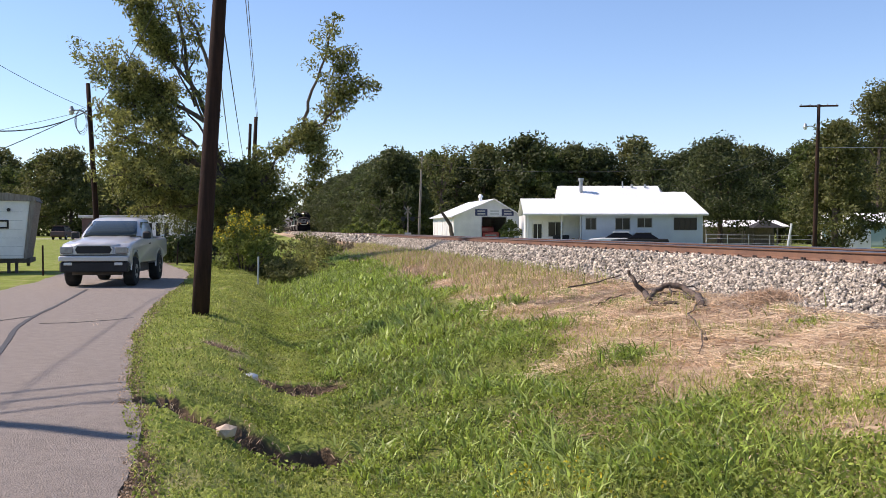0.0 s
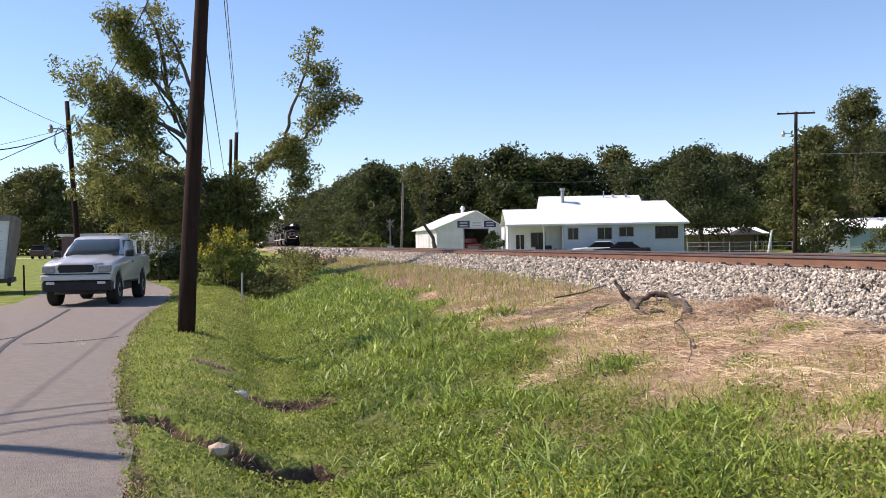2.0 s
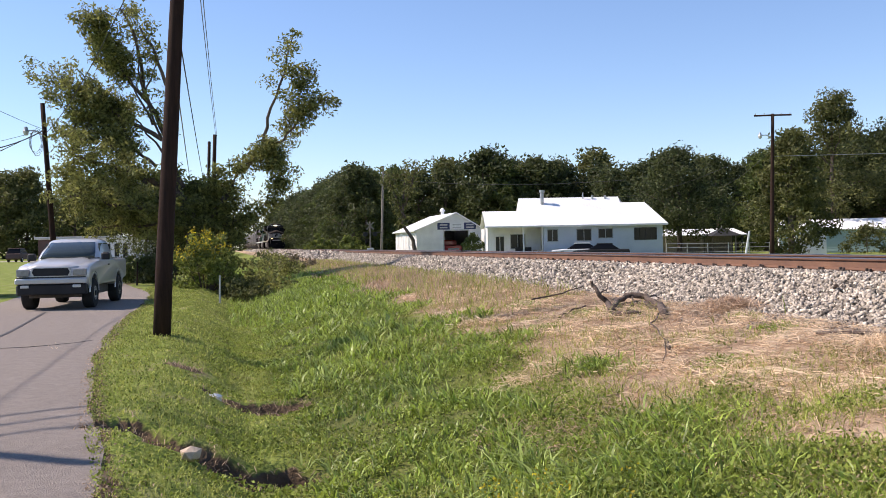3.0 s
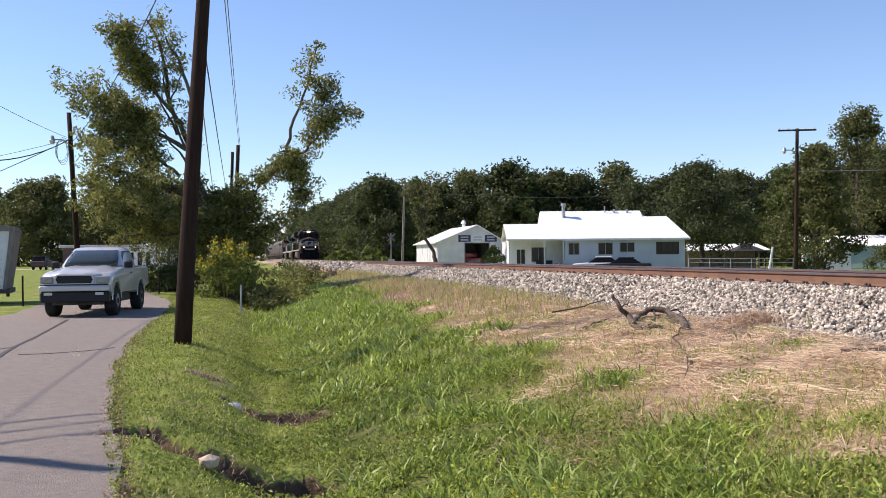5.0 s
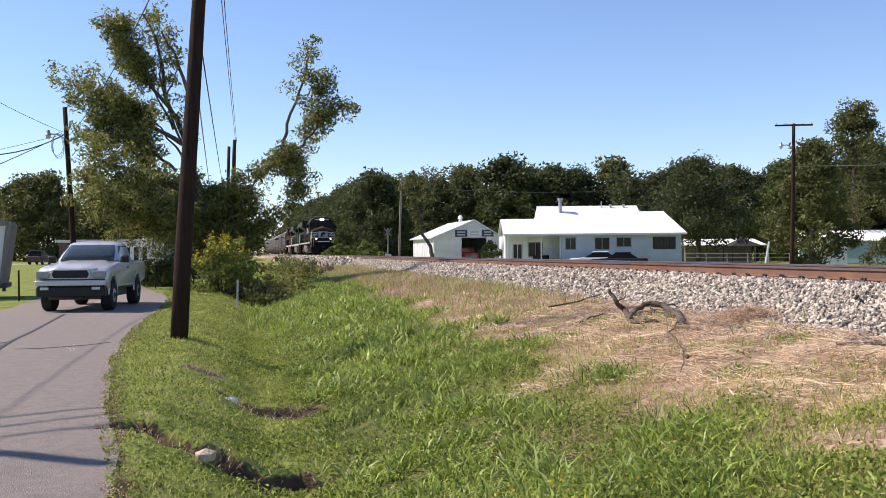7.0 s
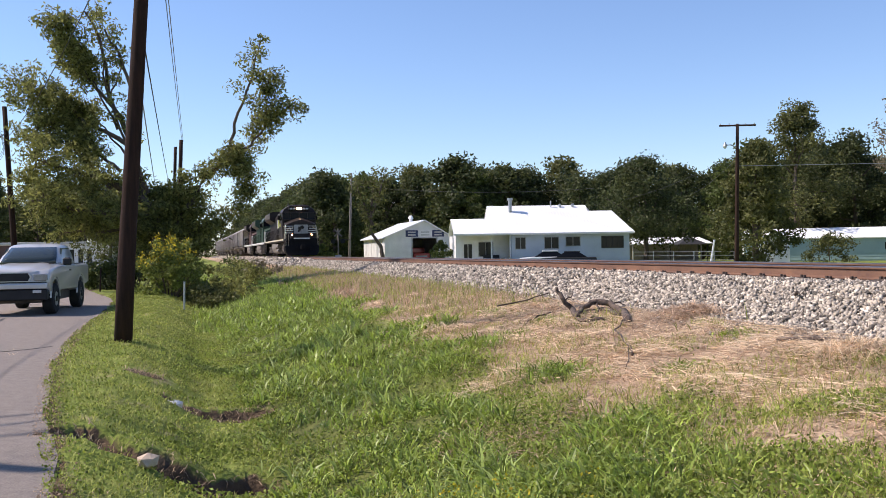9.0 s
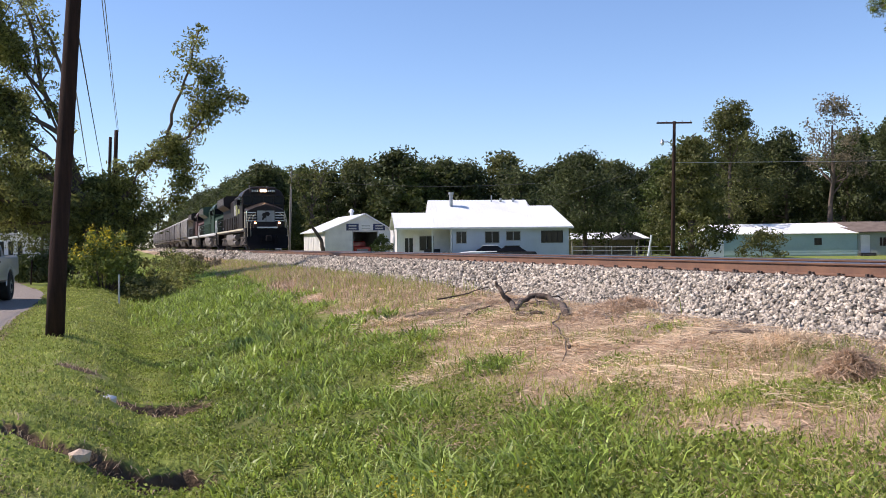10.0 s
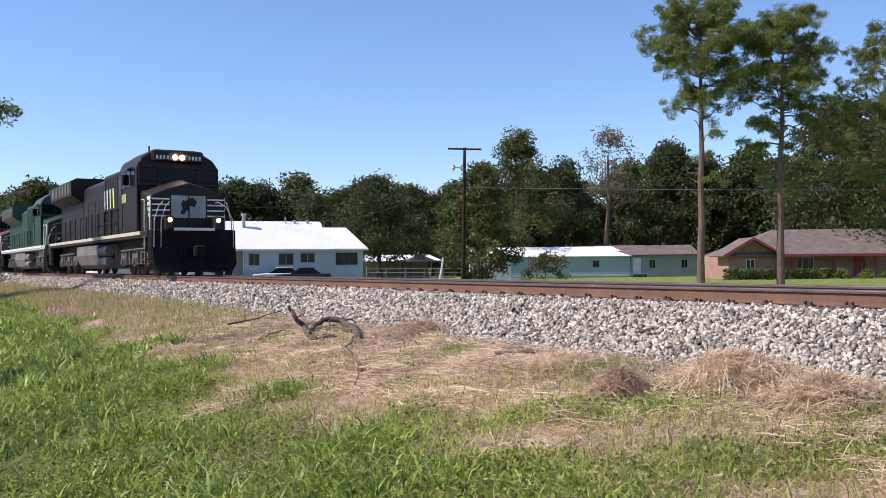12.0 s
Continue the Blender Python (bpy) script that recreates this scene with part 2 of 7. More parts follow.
M_BLACK.node_tree.nodes["Principled BSDF"].inputs["Specular IOR Level"].default_value = 0.22
M_CREAM = surface("cream_stripe", (0.6, 0.54, 0.4), (0.45, 0.4, 0.3), scale=2, rough=0.6)
M_STRIPE = surface("white_stripe", (0.75, 0.75, 0.73), (0.55, 0.55, 0.54), scale=2, rough=0.55)
M_YELLOWGREEN = surface("yellow_green_lettering", (0.6, 0.62, 0.2), (0.5, 0.52, 0.17), scale=2, rough=0.5)
M_MINT = surface("mint_reflective_stripe", (0.45, 0.68, 0.6), (0.4, 0.6, 0.5), scale=2, rough=0.5)
M_GREEN = surface("dark_green_paint", (0.022, 0.055, 0.03), (0.016, 0.036, 0.02), scale=0.9, rough=0.45)
M_MAROON = surface("faded_red_paint", (0.11, 0.05, 0.043), (0.065, 0.034, 0.03), scale=0.9, rough=0.55)
M_LOCOGREY = surface("light_grey_paint", (0.5, 0.5, 0.48), (0.36, 0.36, 0.35), scale=0.9, rough=0.5)
M_PANELGREY = surface("mid_grey_paint", (0.36, 0.36, 0.35), (0.26, 0.26, 0.25), scale=2, rough=0.6)
M_HOPPER = surface("dusty_hopper_paint", (0.5, 0.47, 0.43), (0.3, 0.27, 0.25), scale=0.35, rough=0.7, fine=0.35)
M_CABGLASS = glassy("tinted_cab_glass", (0.008, 0.008, 0.01), 0.25)
M_CABGLASS.node_tree.nodes["Principled BSDF"].inputs["Specular IOR Level"].default_value = 0.15
M_CARGLASS = glassy("car_glass", (0.03, 0.04, 0.038), 0.06)
M_HEADLIGHT = glowing("headlight", (1.0, 0.72, 0.42), 60.0)
M_DITCHLIGHT = glowing("ditch_light", (1.0, 0.42, 0.17), 9.0)
M_SILVER = surface("silver_car_paint", (0.53, 0.525, 0.52), (0.47, 0.465, 0.46), scale=1, rough=0.32, metal=0.2, coat=0.6)
M_TYRE = surface("tyre_rubber", (0.02, 0.02, 0.02), (0.035, 0.033, 0.03), scale=8, rough=0.85)
for m_ in (M_TYRE,):
    m_.node_tree.nodes["Principled BSDF"].inputs["Specular IOR Level"].default_value = 0.2
M_CHROME = surface("chrome", (0.6, 0.6, 0.62), rough=0.18, metal=1.0)
M_LAMPGLASS = surface("lamp_glass", (0.65, 0.66, 0.66), rough=0.15, coat=0.8)
M_HEADLAMP = surface("headlamp_lens", (0.3, 0.3, 0.3), (0.22, 0.22, 0.22), scale=12, rough=0.2, coat=0.6)
M_BLACKPLASTIC = surface("black_plastic", (0.025, 0.025, 0.027), rough=0.55)
M_BLACKPLASTIC.node_tree.nodes["Principled BSDF"].inputs["Specular IOR Level"].default_value = 0.25
M_WATER = glassy("ditch_water", (0.05, 0.05, 0.045), 0.03)
M_ROCK = surface("pale_rock", (0.62, 0.48, 0.36), (0.42, 0.32, 0.24), scale=9, rough=0.9, bump=0.5)
M_PLASTICBAG = surface("white_plastic_bag", (0.8, 0.8, 0.82), rough=0.35)
M_LEAF = leaf_surface("leaf_green", (0.11, 0.14, 0.036), (0.065, 0.085, 0.024))
M_LEAF_DARK = leaf_surface("leaf_dark", (0.085, 0.102, 0.034), (0.048, 0.06, 0.022))
M_LEAF_OLIVE = leaf_surface("leaf_olive", (0.27, 0.27, 0.08), (0.15, 0.16, 0.05), island=0.55, through=0.5)
M_LEAF_WOODS = leaf_surface("leaf_woods_olive", (0.155, 0.16, 0.05), (0.085, 0.092, 0.032))
M_LEAF_YELLOW = leaf_surface("leaf_yellow_green", (0.21, 0.24, 0.05), (0.12, 0.15, 0.035))
M_LEAF_BROWN = leaf_surface("leaf_autumn", (0.24, 0.2, 0.12), (0.14, 0.115, 0.075))
M_NEEDLE = leaf_surface("pine_needles", (0.21, 0.245, 0.058), (0.11, 0.14, 0.035), through=0.3)
M_FLOWER = leaf_surface("goldenrod_flower", (0.6, 0.48, 0.03), (0.45, 0.36, 0.03))
M_BLADE = leaf_surface("grass_blade", (0.34, 0.43, 0.07), (0.19, 0.26, 0.045), island=0.6, through=0.36)
M_WEED = leaf_surface("weed_leaf", (0.3, 0.355, 0.068), (0.155, 0.195, 0.036), island=0.6, through=0.36)
M_BLADE_PALE = leaf_surface("reed_blade", (0.38, 0.46, 0.12), (0.25, 0.32, 0.075), island=0.4, through=0.4)
for m_ in (M_BLADE, M_BLADE_PALE):    # waxy leaves catch the sun
    m_.node_tree.nodes["Principled BSDF"].inputs["Roughness"].default_value = 0.45
    m_.node_tree.nodes["Principled BSDF"].inputs["Specular IOR Level"].default_value = 0.38
M_WEED.node_tree.nodes["Principled BSDF"].inputs["Roughness"].default_value = 0.6
M_WEED.node_tree.nodes["Principled BSDF"].inputs["Specular IOR Level"].default_value = 0.25
M_TURF = leaf_surface("turf_blade", (0.41, 0.43, 0.115), (0.26, 0.28, 0.068), island=0.45, through=0.4)
M_STRAW = leaf_surface("dry_straw", (0.84, 0.67, 0.46), (0.6, 0.45, 0.3), island=0.35, through=0.3)
M_DEADGRASS = leaf_surface("dead_grass", (0.6, 0.44, 0.3), (0.4, 0.28, 0.19), island=0.4, through=0.25)


# ---- mesh helpers ----
class Shape:
    """Collects boxes, prisms and tubes into one mesh."""

    def __init__(self):
        self.v, self.f = [], []

    def add(self, verts, faces):
        k = len(self.v)
        self.v += [tuple(p) for p in verts]
        self.f += [tuple(i + k for i in f) for f in faces]
        return self

    def box(self, x0, x1, y0, y1, z0, z1, c=0.0):
        """A box; c: a chamfer along all its upright and top edges."""
        if c <= 0:
            p = [(x, y, z) for z in (z0, z1) for x, y in ((x0, y0), (x1, y0), (x1, y1), (x0, y1))]
            return self.add(p, [(3, 2, 1, 0), (4, 5, 6, 7), (0, 1, 5, 4), (1, 2, 6, 5), (2, 3, 7, 6), (3, 0, 4, 7)])
        def ring(z, i):
            a, b, d, e = x0 + i, x1 - i, y0 + i, y1 - i
            return [(a + c, d, z), (b - c, d, z), (b, d + c, z), (b, e - c, z), (b - c, e, z), (a + c, e, z), (a, e - c, z), (a, d + c, z)]
        return self.loft([ring(z0, c * 0.5), ring(z0 + c * 0.5, 0), ring(z1 - c, 0), ring(z1, c)])

    def loft(self, rings, closed=True, caps=True):
        n = len(rings[0])
        p = [q for r in rings for q in r]
        f = []
        for k in range(len(rings) - 1):
            for i in range(n if closed else n - 1):
                j = (i + 1) % n
                f.append((k * n + i, k * n + j, (k + 1) * n + j, (k + 1) * n + i))
        if caps:
            f.append(tuple(reversed(range(n))))
            f.append(tuple((len(rings) - 1) * n + i for i in range(n)))
        return self.add(p, f)

    def prism(self, outline, axis, a, b):
        """Pushes a 2D outline along an axis from a to b. Outline: (x, z) for y, (y, z) for x, (x, y) for z."""
        put = {"x": lambda s, p: (s, p[0], p[1]), "y": lambda s, p: (p[0], s, p[1]), "z": lambda s, p: (p[0], p[1], s)}[axis]
        return self.loft([[put(a, p) for p in outline], [put(b, p) for p in outline]])

    def tube(self, points, r0, r1=None, n=8):
        r1 = r0 if r1 is None else r1
        pts = [Vector(p) for p in points]
        rings = []
        for k, p in enumerate(pts):
            d = (pts[min(k + 1, len(pts) - 1)] - pts[max(k - 1, 0)]).normalized()
            a = d.cross(Vector((0, 0, 1)) if abs(d.z) < 0.9 else Vector((1, 0, 0))).normalized()
            b = d.cross(a)
            r = r0 + (r1 - r0) * k / max(1, len(pts) - 1)
            rings.append([p + a * (r * math.cos(2 * math.pi * i / n)) + b * (r * math.sin(2 * math.pi * i / n)) for i in range(n)])
        return self.loft(rings)

    def disc(self, c, axis, r, w, n=20, hub=0.0):
        """A wheel-like drum with a chamfered rim, centred at c."""
        def ring(s, q):
            out = []
            for i in range(n):
                a, b = q * math.cos(2 * math.pi * i / n), q * math.sin(2 * math.pi * i / n)
                out.append({"x": (c[0] + s, c[1] + a, c[2] + b), "y": (c[0] + a, c[1] + s, c[2] + b), "z": (c[0] + a, c[1] + b, c[2] + s)}[axis])
            return out
        return self.loft([ring(-w / 2, r * 0.93), ring(-w * 0.35, r), ring(w * 0.35, r), ring(w / 2, r * 0.93)])

    def mesh(self, name, smooth=False):
        me = bpy.data.meshes.new(name)
        me.from_pydata(self.v, [], self.f)
        bm = bmesh.new()
        bm.from_mesh(me)
        bmesh.ops.recalc_face_normals(bm, faces=bm.faces)
        bm.to_mesh(me)
        bm.free()
        if smooth:
            me.polygons.foreach_set("use_smooth", [True] * len(me.polygons))
        me.update()
        return me


def rounded(me, offset, segments=2):
    """Rounds the sharp edges of a mesh and shades it smooth between them."""
    bm = bmesh.new()
    bm.from_mesh(me)
    bmesh.ops.remove_doubles(bm, verts=bm.verts, dist=0.0005)
    sharp = [e for e in bm.edges if len(e.link_faces) == 2 and e.calc_face_angle(0) > 0.45]
    bmesh.ops.bevel(bm, geom=sharp, offset=offset, offset_type="OFFSET", segments=segments, profile=0.5, affect="EDGES", clamp_overlap=True)
    bm.to_mesh(me)
    bm.free()
    me.update()
    return me


def part(name, shape, material, parent=None, label="", smooth=False, at=None, bevel=0.0):
    """Links a shape as one mesh object under a thing or a part."""
    me = shape.mesh(name, smooth) if isinstance(shape, Shape) else shape
    if bevel:
        rounded(me, bevel)
    if not me.materials:
        me.materials.append(material)
    ob = new(name, me)
    if parent is not None:
        ob.parent = parent
    if at is not None:
        ob.matrix_basis = at
    if label:
        ob["label"] = label
    return ob


def thing(name, m, label, category, group="", kind=""):
    ob = new(name)
    ob.empty_display_size = 0.3
    ob.matrix_basis = m
    return tagged(ob, label, category, group, kind)


def soup(name, verts, faces, material, smooth=False):
    """A mesh from numpy arrays of vertices and equal-sided faces."""
    me = bpy.data.meshes.new(name)
    verts, faces = np.asarray(verts, np.float32), np.asarray(faces, np.int32)
    n, k = faces.shape
    me.vertices.add(len(verts))
    me.vertices.foreach_set("co", verts.ravel())
    me.loops.add(n * k)
    me.loops.foreach_set("vertex_index", faces.ravel())
    me.polygons.add(n)
    me.polygons.foreach_set("loop_start", np.arange(0, n * k, k, dtype=np.int32))
    me.polygons.foreach_set("loop_total", np.full(n, k, dtype=np.int32))
    if smooth:
        me.polygons.foreach_set("use_smooth", np.ones(n, bool))
    me.materials.append(material)
    me.update(calc_edges=True)
    me.validate()
    return me


# ---- ground ----
def lush_edge(u):
    """Where the lush ditch grass gives way to the dry slope."""
    return np.interp(u, [2, 5, 8.4, 12, 26, 46], [7.0, 6.7, 7.1, 6.5, 5.9, 5.0])


def build_ground():
    us = np.concatenate([[-2500, -900, -400, -200, -100, -60, -40, -25], np.arange(-16, 3, 0.4), np.arange(3, 14, 0.1), np.arange(14, 30, 0.2), np.arange(30, 70, 0.8), np.arange(70, 300, 6),
                         [330, 400, 500, 700, 1000, 1600, 2600]])
    vs = np.concatenate([[-2500, -900, -500, -300, -200, -120, -80, -40, -20, -10, -6, -4, -2.9, 0, 2.6], np.arange(2.9, 8.5, 0.2), np.arange(8.5, 12.6, 0.1),
                         [13, 14, 16, 18, 20, 24, 28, 34, 40, 60, 90, 130, 170, 200, 300, 500, 900, 2500]])
    U, V = np.meshgrid(us, vs, indexing="ij")
    X, Y = xy(U, V)
    Z = ground_z(X, Y)
    n, m = U.shape
    i = np.arange(n * m).reshape(n, m)
    faces = np.stack([i[:-1, :-1], i[1:, :-1], i[1:, 1:], i[:-1, 1:]], -1).reshape(-1, 4)[:, ::-1]
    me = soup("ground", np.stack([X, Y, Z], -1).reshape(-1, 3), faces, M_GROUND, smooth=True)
    dry = np.clip((7.1 - 0.022 * np.clip(U, 0, 60) - V) / 1.2, 0, 1) * (V > 0) + 0.25 * (V < 0)
    dry = np.maximum(dry, 0.45 * np.clip((9.5 - V) / 2, 0, 1) * np.clip((5.0 - U) / 2, 0, 1) * (V > 0))
    bare = np.maximum(washout(X, Y), 0.9 * np.exp(-((road_edge(X, Y) - 0.05) / 0.22) ** 2) * (np.abs(U) < 60))
    # where the ground takes the thatch colour darkened for shade under the ditch grass
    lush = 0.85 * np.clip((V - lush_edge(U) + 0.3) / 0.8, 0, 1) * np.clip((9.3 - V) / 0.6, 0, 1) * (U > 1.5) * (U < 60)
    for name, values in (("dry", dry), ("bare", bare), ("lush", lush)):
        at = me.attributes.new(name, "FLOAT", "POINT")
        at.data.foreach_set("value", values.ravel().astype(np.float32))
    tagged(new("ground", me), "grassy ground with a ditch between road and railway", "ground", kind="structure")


ROAD_W = 4.2


def washout(x, y):
    """One inside the eroded channels of the verge, falling to nothing around them."""
    x, y = np.asarray(x, float), np.asarray(y, float)
    w = np.exp(-((x + 3.05) ** 2 + (y - 12.7) ** 2) / 0.09)
    for line, r, _ in CHANNELS:
        w = np.maximum(w, np.exp(-(channel_distance(x, y, line) / (r * 1.45)) ** 4))
    return w


def road_edge(x, y):
    """Distance to the right of the lane's right edge."""
    return x - np.interp(y, ROAD_YS, ROAD_XS) - ROAD_W / 2


def ribbon(name, centre, width, thick, material, label, wobble=0.0, lift=0.006):
    """A strip of paving along a centre line."""
    s = Shape()
    rings = []
    for k, (x, y) in enumerate(centre):
        a, b = centre[max(k - 1, 0)], centre[min(k + 1, len(centre) - 1)]
        d = Vector((b[0] - a[0], b[1] - a[1])).normalized()
        nx, ny = d.y, -d.x
        row = []
        cells = 10
        for i in range(cells + 1):
            q = (i / cells - 0.5) * width
            if i in (0, cells):
                q += wobble * noise.noise(Vector((x * 0.5, y * 0.5, i))) + 0.35 * wobble * noise.noise(Vector((x * 2.2, y * 2.2, i + 5)))
            px, py = x + nx * q, y + ny * q
            row.append((px, py, max(gz(px, py), -0.03) + lift + 0.04 * (1 - (2 * i / cells - 1) ** 2)))
        low = [(p[0], p[1], p[2] - thick) for p in reversed(row)]
        rings.append(row + low)
    s.loft(rings)
    tagged(part(name, s, material, smooth=False), label, name, kind="structure")


def road_top(x, y):
    """Height of the cambered lane."""
    q = (x - np.interp(y, ROAD_YS, ROAD_XS)) / (ROAD_W / 2)
    return max(gz(x, y), -0.03) + 0.006 + 0.04 * max(0.0, 1 - q * q) + 0.003


def smooth_line(points, step=0.5):
    """A rounded line through a few points."""
    pts = [Vector((*p, 0)) for p in points]
    out = []
    for k in range(len(pts) - 1):
        p0, p1, p2, p3 = pts[max(k - 1, 0)], pts[k], pts[k + 1], pts[min(k + 2, len(pts) - 1)]
        n = max(2, int((p2 - p1).length / step))
        for i in range(n):
            t = i / n
            q = 0.5 * ((2 * p1) + (p2 - p0) * t + (2 * p0 - 5 * p1 + 4 * p2 - p3) * t * t + (3 * p1 - p0 - 3 * p2 + p3) * t ** 3)
            out.append((q.x, q.y))
    return out + [(pts[-1].x, pts[-1].y)]


ROAD = smooth_line([(-2.0, -14), (-2.8, -4), (-3.3, 2), (-3.9, 5.1), (-5.0, 8.25), (-6.6, 13.25), (-8.2, 19.8), (-9.5, 26.2), (-11.3, 33), (-14.1, 40), (-21.2, 60), (-35.5, 100)], 0.25)
ROAD_XS, ROAD_YS = [q[0] for q in ROAD], [q[1] for q in ROAD]
build_ground()
ribbon("road", ROAD, ROAD_W, 0.3, M_ASPHALT, "worn grey asphalt lane with crumbling edges", wobble=0.16)
ribbon("crossroad", smooth_line([(-170, 105), (-90, 118), (-45, 124), (-28, 126)], 4), 6.0, 0.3, M_GRAVEL_ROAD, "pale gravel crossroad beyond the lawn")

# ---- railway ----
U0, U1 = -30.0, 330.0


def rail_pose():
    """u along +x, v along +y, z up, of the track's own space."""
    m = Matrix(((DX, -DY, 0, OX), (DY, DX, 0, OY), (0, 0, 1, 0), (0, 0, 0, 1)))
    return m


BALLAST_TOP = 0.98


def bed_z(v):
    return np.interp(np.abs(v), [0, 0.55, 0.75, 1.55, 2.85, 3.2], [BALLAST_TOP, BALLAST_TOP, BALLAST_TOP - 0.03, BALLAST_TOP - 0.03, 0.46, 0.35])


def build_track():
    bed = Shape()
    prof = [(-3.2, 0.2), (-2.85, 0.42), (-1.55, 0.93), (1.55, 0.93), (2.9, 0.45), (3.2, 0.2)]
    bed.loft([[(u, v, z - 0.01) for v, z in prof] for u in np.arange(U0, U1 + 1, 6.0)])
    tagged(part("ballast_bed", bed, M_BED, at=rail_pose()), "grey crushed stone railway bed", "ballast", kind="structure")
    track = thing("railway_track", rail_pose(), "rusty railway track on timber ties in crushed stone", "railway track", kind="structure")
    for v in (0.755, -0.755):
        rail = Shape()
        half = [(0.07, 0), (0.07, 0.014), (0.012, 0.032), (0.01, 0.13), (0.034, 0.142), (0.037, 0.165)]
        ring = [(v + a, RAIL_Z - 0.18 + b) for a, b in half] + [(v - a, RAIL_Z - 0.18 + b) for a, b in reversed(half)]
        rail.loft([[(u, a, b) for a, b in ring] for u in np.arange(U0, U1 + 1, 12.0)])
        r = part("rail", rail, M_RAIL, track, "rust-brown steel rail")
        head = Shape()
        head.loft([[(u, v + a, RAIL_Z - 0.016 + b) for a, b in ((-0.037, 0), (0.037, 0), (0.034, 0.012), (0.018, 0.016), (-0.018, 0.016), (-0.034, 0.012))]
                   for u in np.arange(U0, U1 + 1, 12.0)])
        part("running_surface", head, M_RAIL_TOP, r, "polished rail head")
    tie = Shape()
    tie.box(-0.115, 0.115, -1.3, 1.3, RAIL_Z - 0.38, RAIL_Z - 0.185, 0.012)
    for v in (0.755, -0.755):
        tie.box(-0.09, 0.09, v - 0.17, v + 0.17, RAIL_Z - 0.186, RAIL_Z - 0.172)
        for a in (-0.105, 0.105):
            tie.box(-0.05, -0.02, v + a - 0.018, v + a + 0.018, RAIL_Z - 0.175, RAIL_Z - 0.14)
            tie.box(0.02, 0.05, v + a - 0.018, v + a + 0.018, RAIL_Z - 0.175, RAIL_Z - 0.135)
    me = tie.mesh("tie")
    for k in range(170):
        u = -12 + k * 0.53
        part("tie", me, M_TIE, track, at=pose(u, rng.normal(0, 0.015), rng.normal(0, 0.006), 0, 0, rng.normal(0, 0.6)))
    rest = Shape()
    for u in np.arange(-12 + 170 * 0.53, U1, 0.53):
        rest.box(u - 0.115, u + 0.115, -1.3, 1.3, RAIL_Z - 0.38, RAIL_Z - 0.185)
    tagged(part("far_ties", rest, M_TIE, track), kind="stuff")


build_track()

def ico():
    bm = bmesh.new()
    bmesh.ops.create_icosphere(bm, subdivisions=1, radius=1.0)
    v = np.array([p.co[:] for p in bm.verts])
    f = np.array([[p.index for p in q.verts] for q in bm.faces])
    bm.free()
    return v, f


def chip():
    """An angular block of twelve triangles, to be broken out of shape."""
    v = np.array([(x, y, z) for z in (-0.8, 0.8) for x, y in ((-0.8, -0.8), (0.8, -0.8), (0.8, 0.8), (-0.8, 0.8))])
    f = np.array([(0, 2, 1), (0, 3, 2), (4, 5, 6), (4, 6, 7), (0, 1, 5), (0, 5, 4), (1, 2, 6), (1, 6, 5), (2, 3, 7), (2, 7, 6), (3, 0, 4), (3, 4, 7)])
    return v, f


def random_turns(n):
    q = rng.normal(size=(n, 4))
    q /= np.linalg.norm(q, axis=1)[:, None]
    w, x, y, z = q.T
    return np.stack([1 - 2 * (y * y + z * z), 2 * (x * y - z * w), 2 * (x * z + y * w), 2 * (x * y + z * w), 1 - 2 * (x * x + z * z), 2 * (y * z - x * w),
                     2 * (x * z - y * w), 2 * (y * z + x * w), 1 - 2 * (x * x + y * y)], -1).reshape(n, 3, 3)


def stones(name, u, v, size, label):
    """Crushed stones, each an angular lump, at (u, v) on the railway bed."""
    iv, jf = chip()
    n = len(u)
    dims = size[:, None] * np.stack([rng.uniform(0.8, 1.5, n), rng.uniform(0.6, 1.0, n), rng.uniform(0.4, 0.75, n)], -1)
    local = (iv[None] + rng.uniform(-0.42, 0.42, (n, len(iv), 3))) * dims[:, None, :]
    local = np.einsum("nij,nkj->nki", random_turns(n), local)
    z = np.where(np.abs(v) < 3.0, bed_z(v), 0)
    X, Y = xy(u, v)
    z = np.maximum(z, ground_z(X, Y) * (np.abs(v) > 2.6)) + size * rng.uniform(-0.1, 1.1, n)
    verts = local + np.stack([X, Y, z], -1)[:, None, :]
    faces = jf[None] + (np.arange(n) * len(iv))[:, None, None]
    me = soup(name, verts.reshape(-1, 3), faces.reshape(-1, 3), M_STONE)
    return tagged(new(name, me), label, "ballast", kind="stuff")


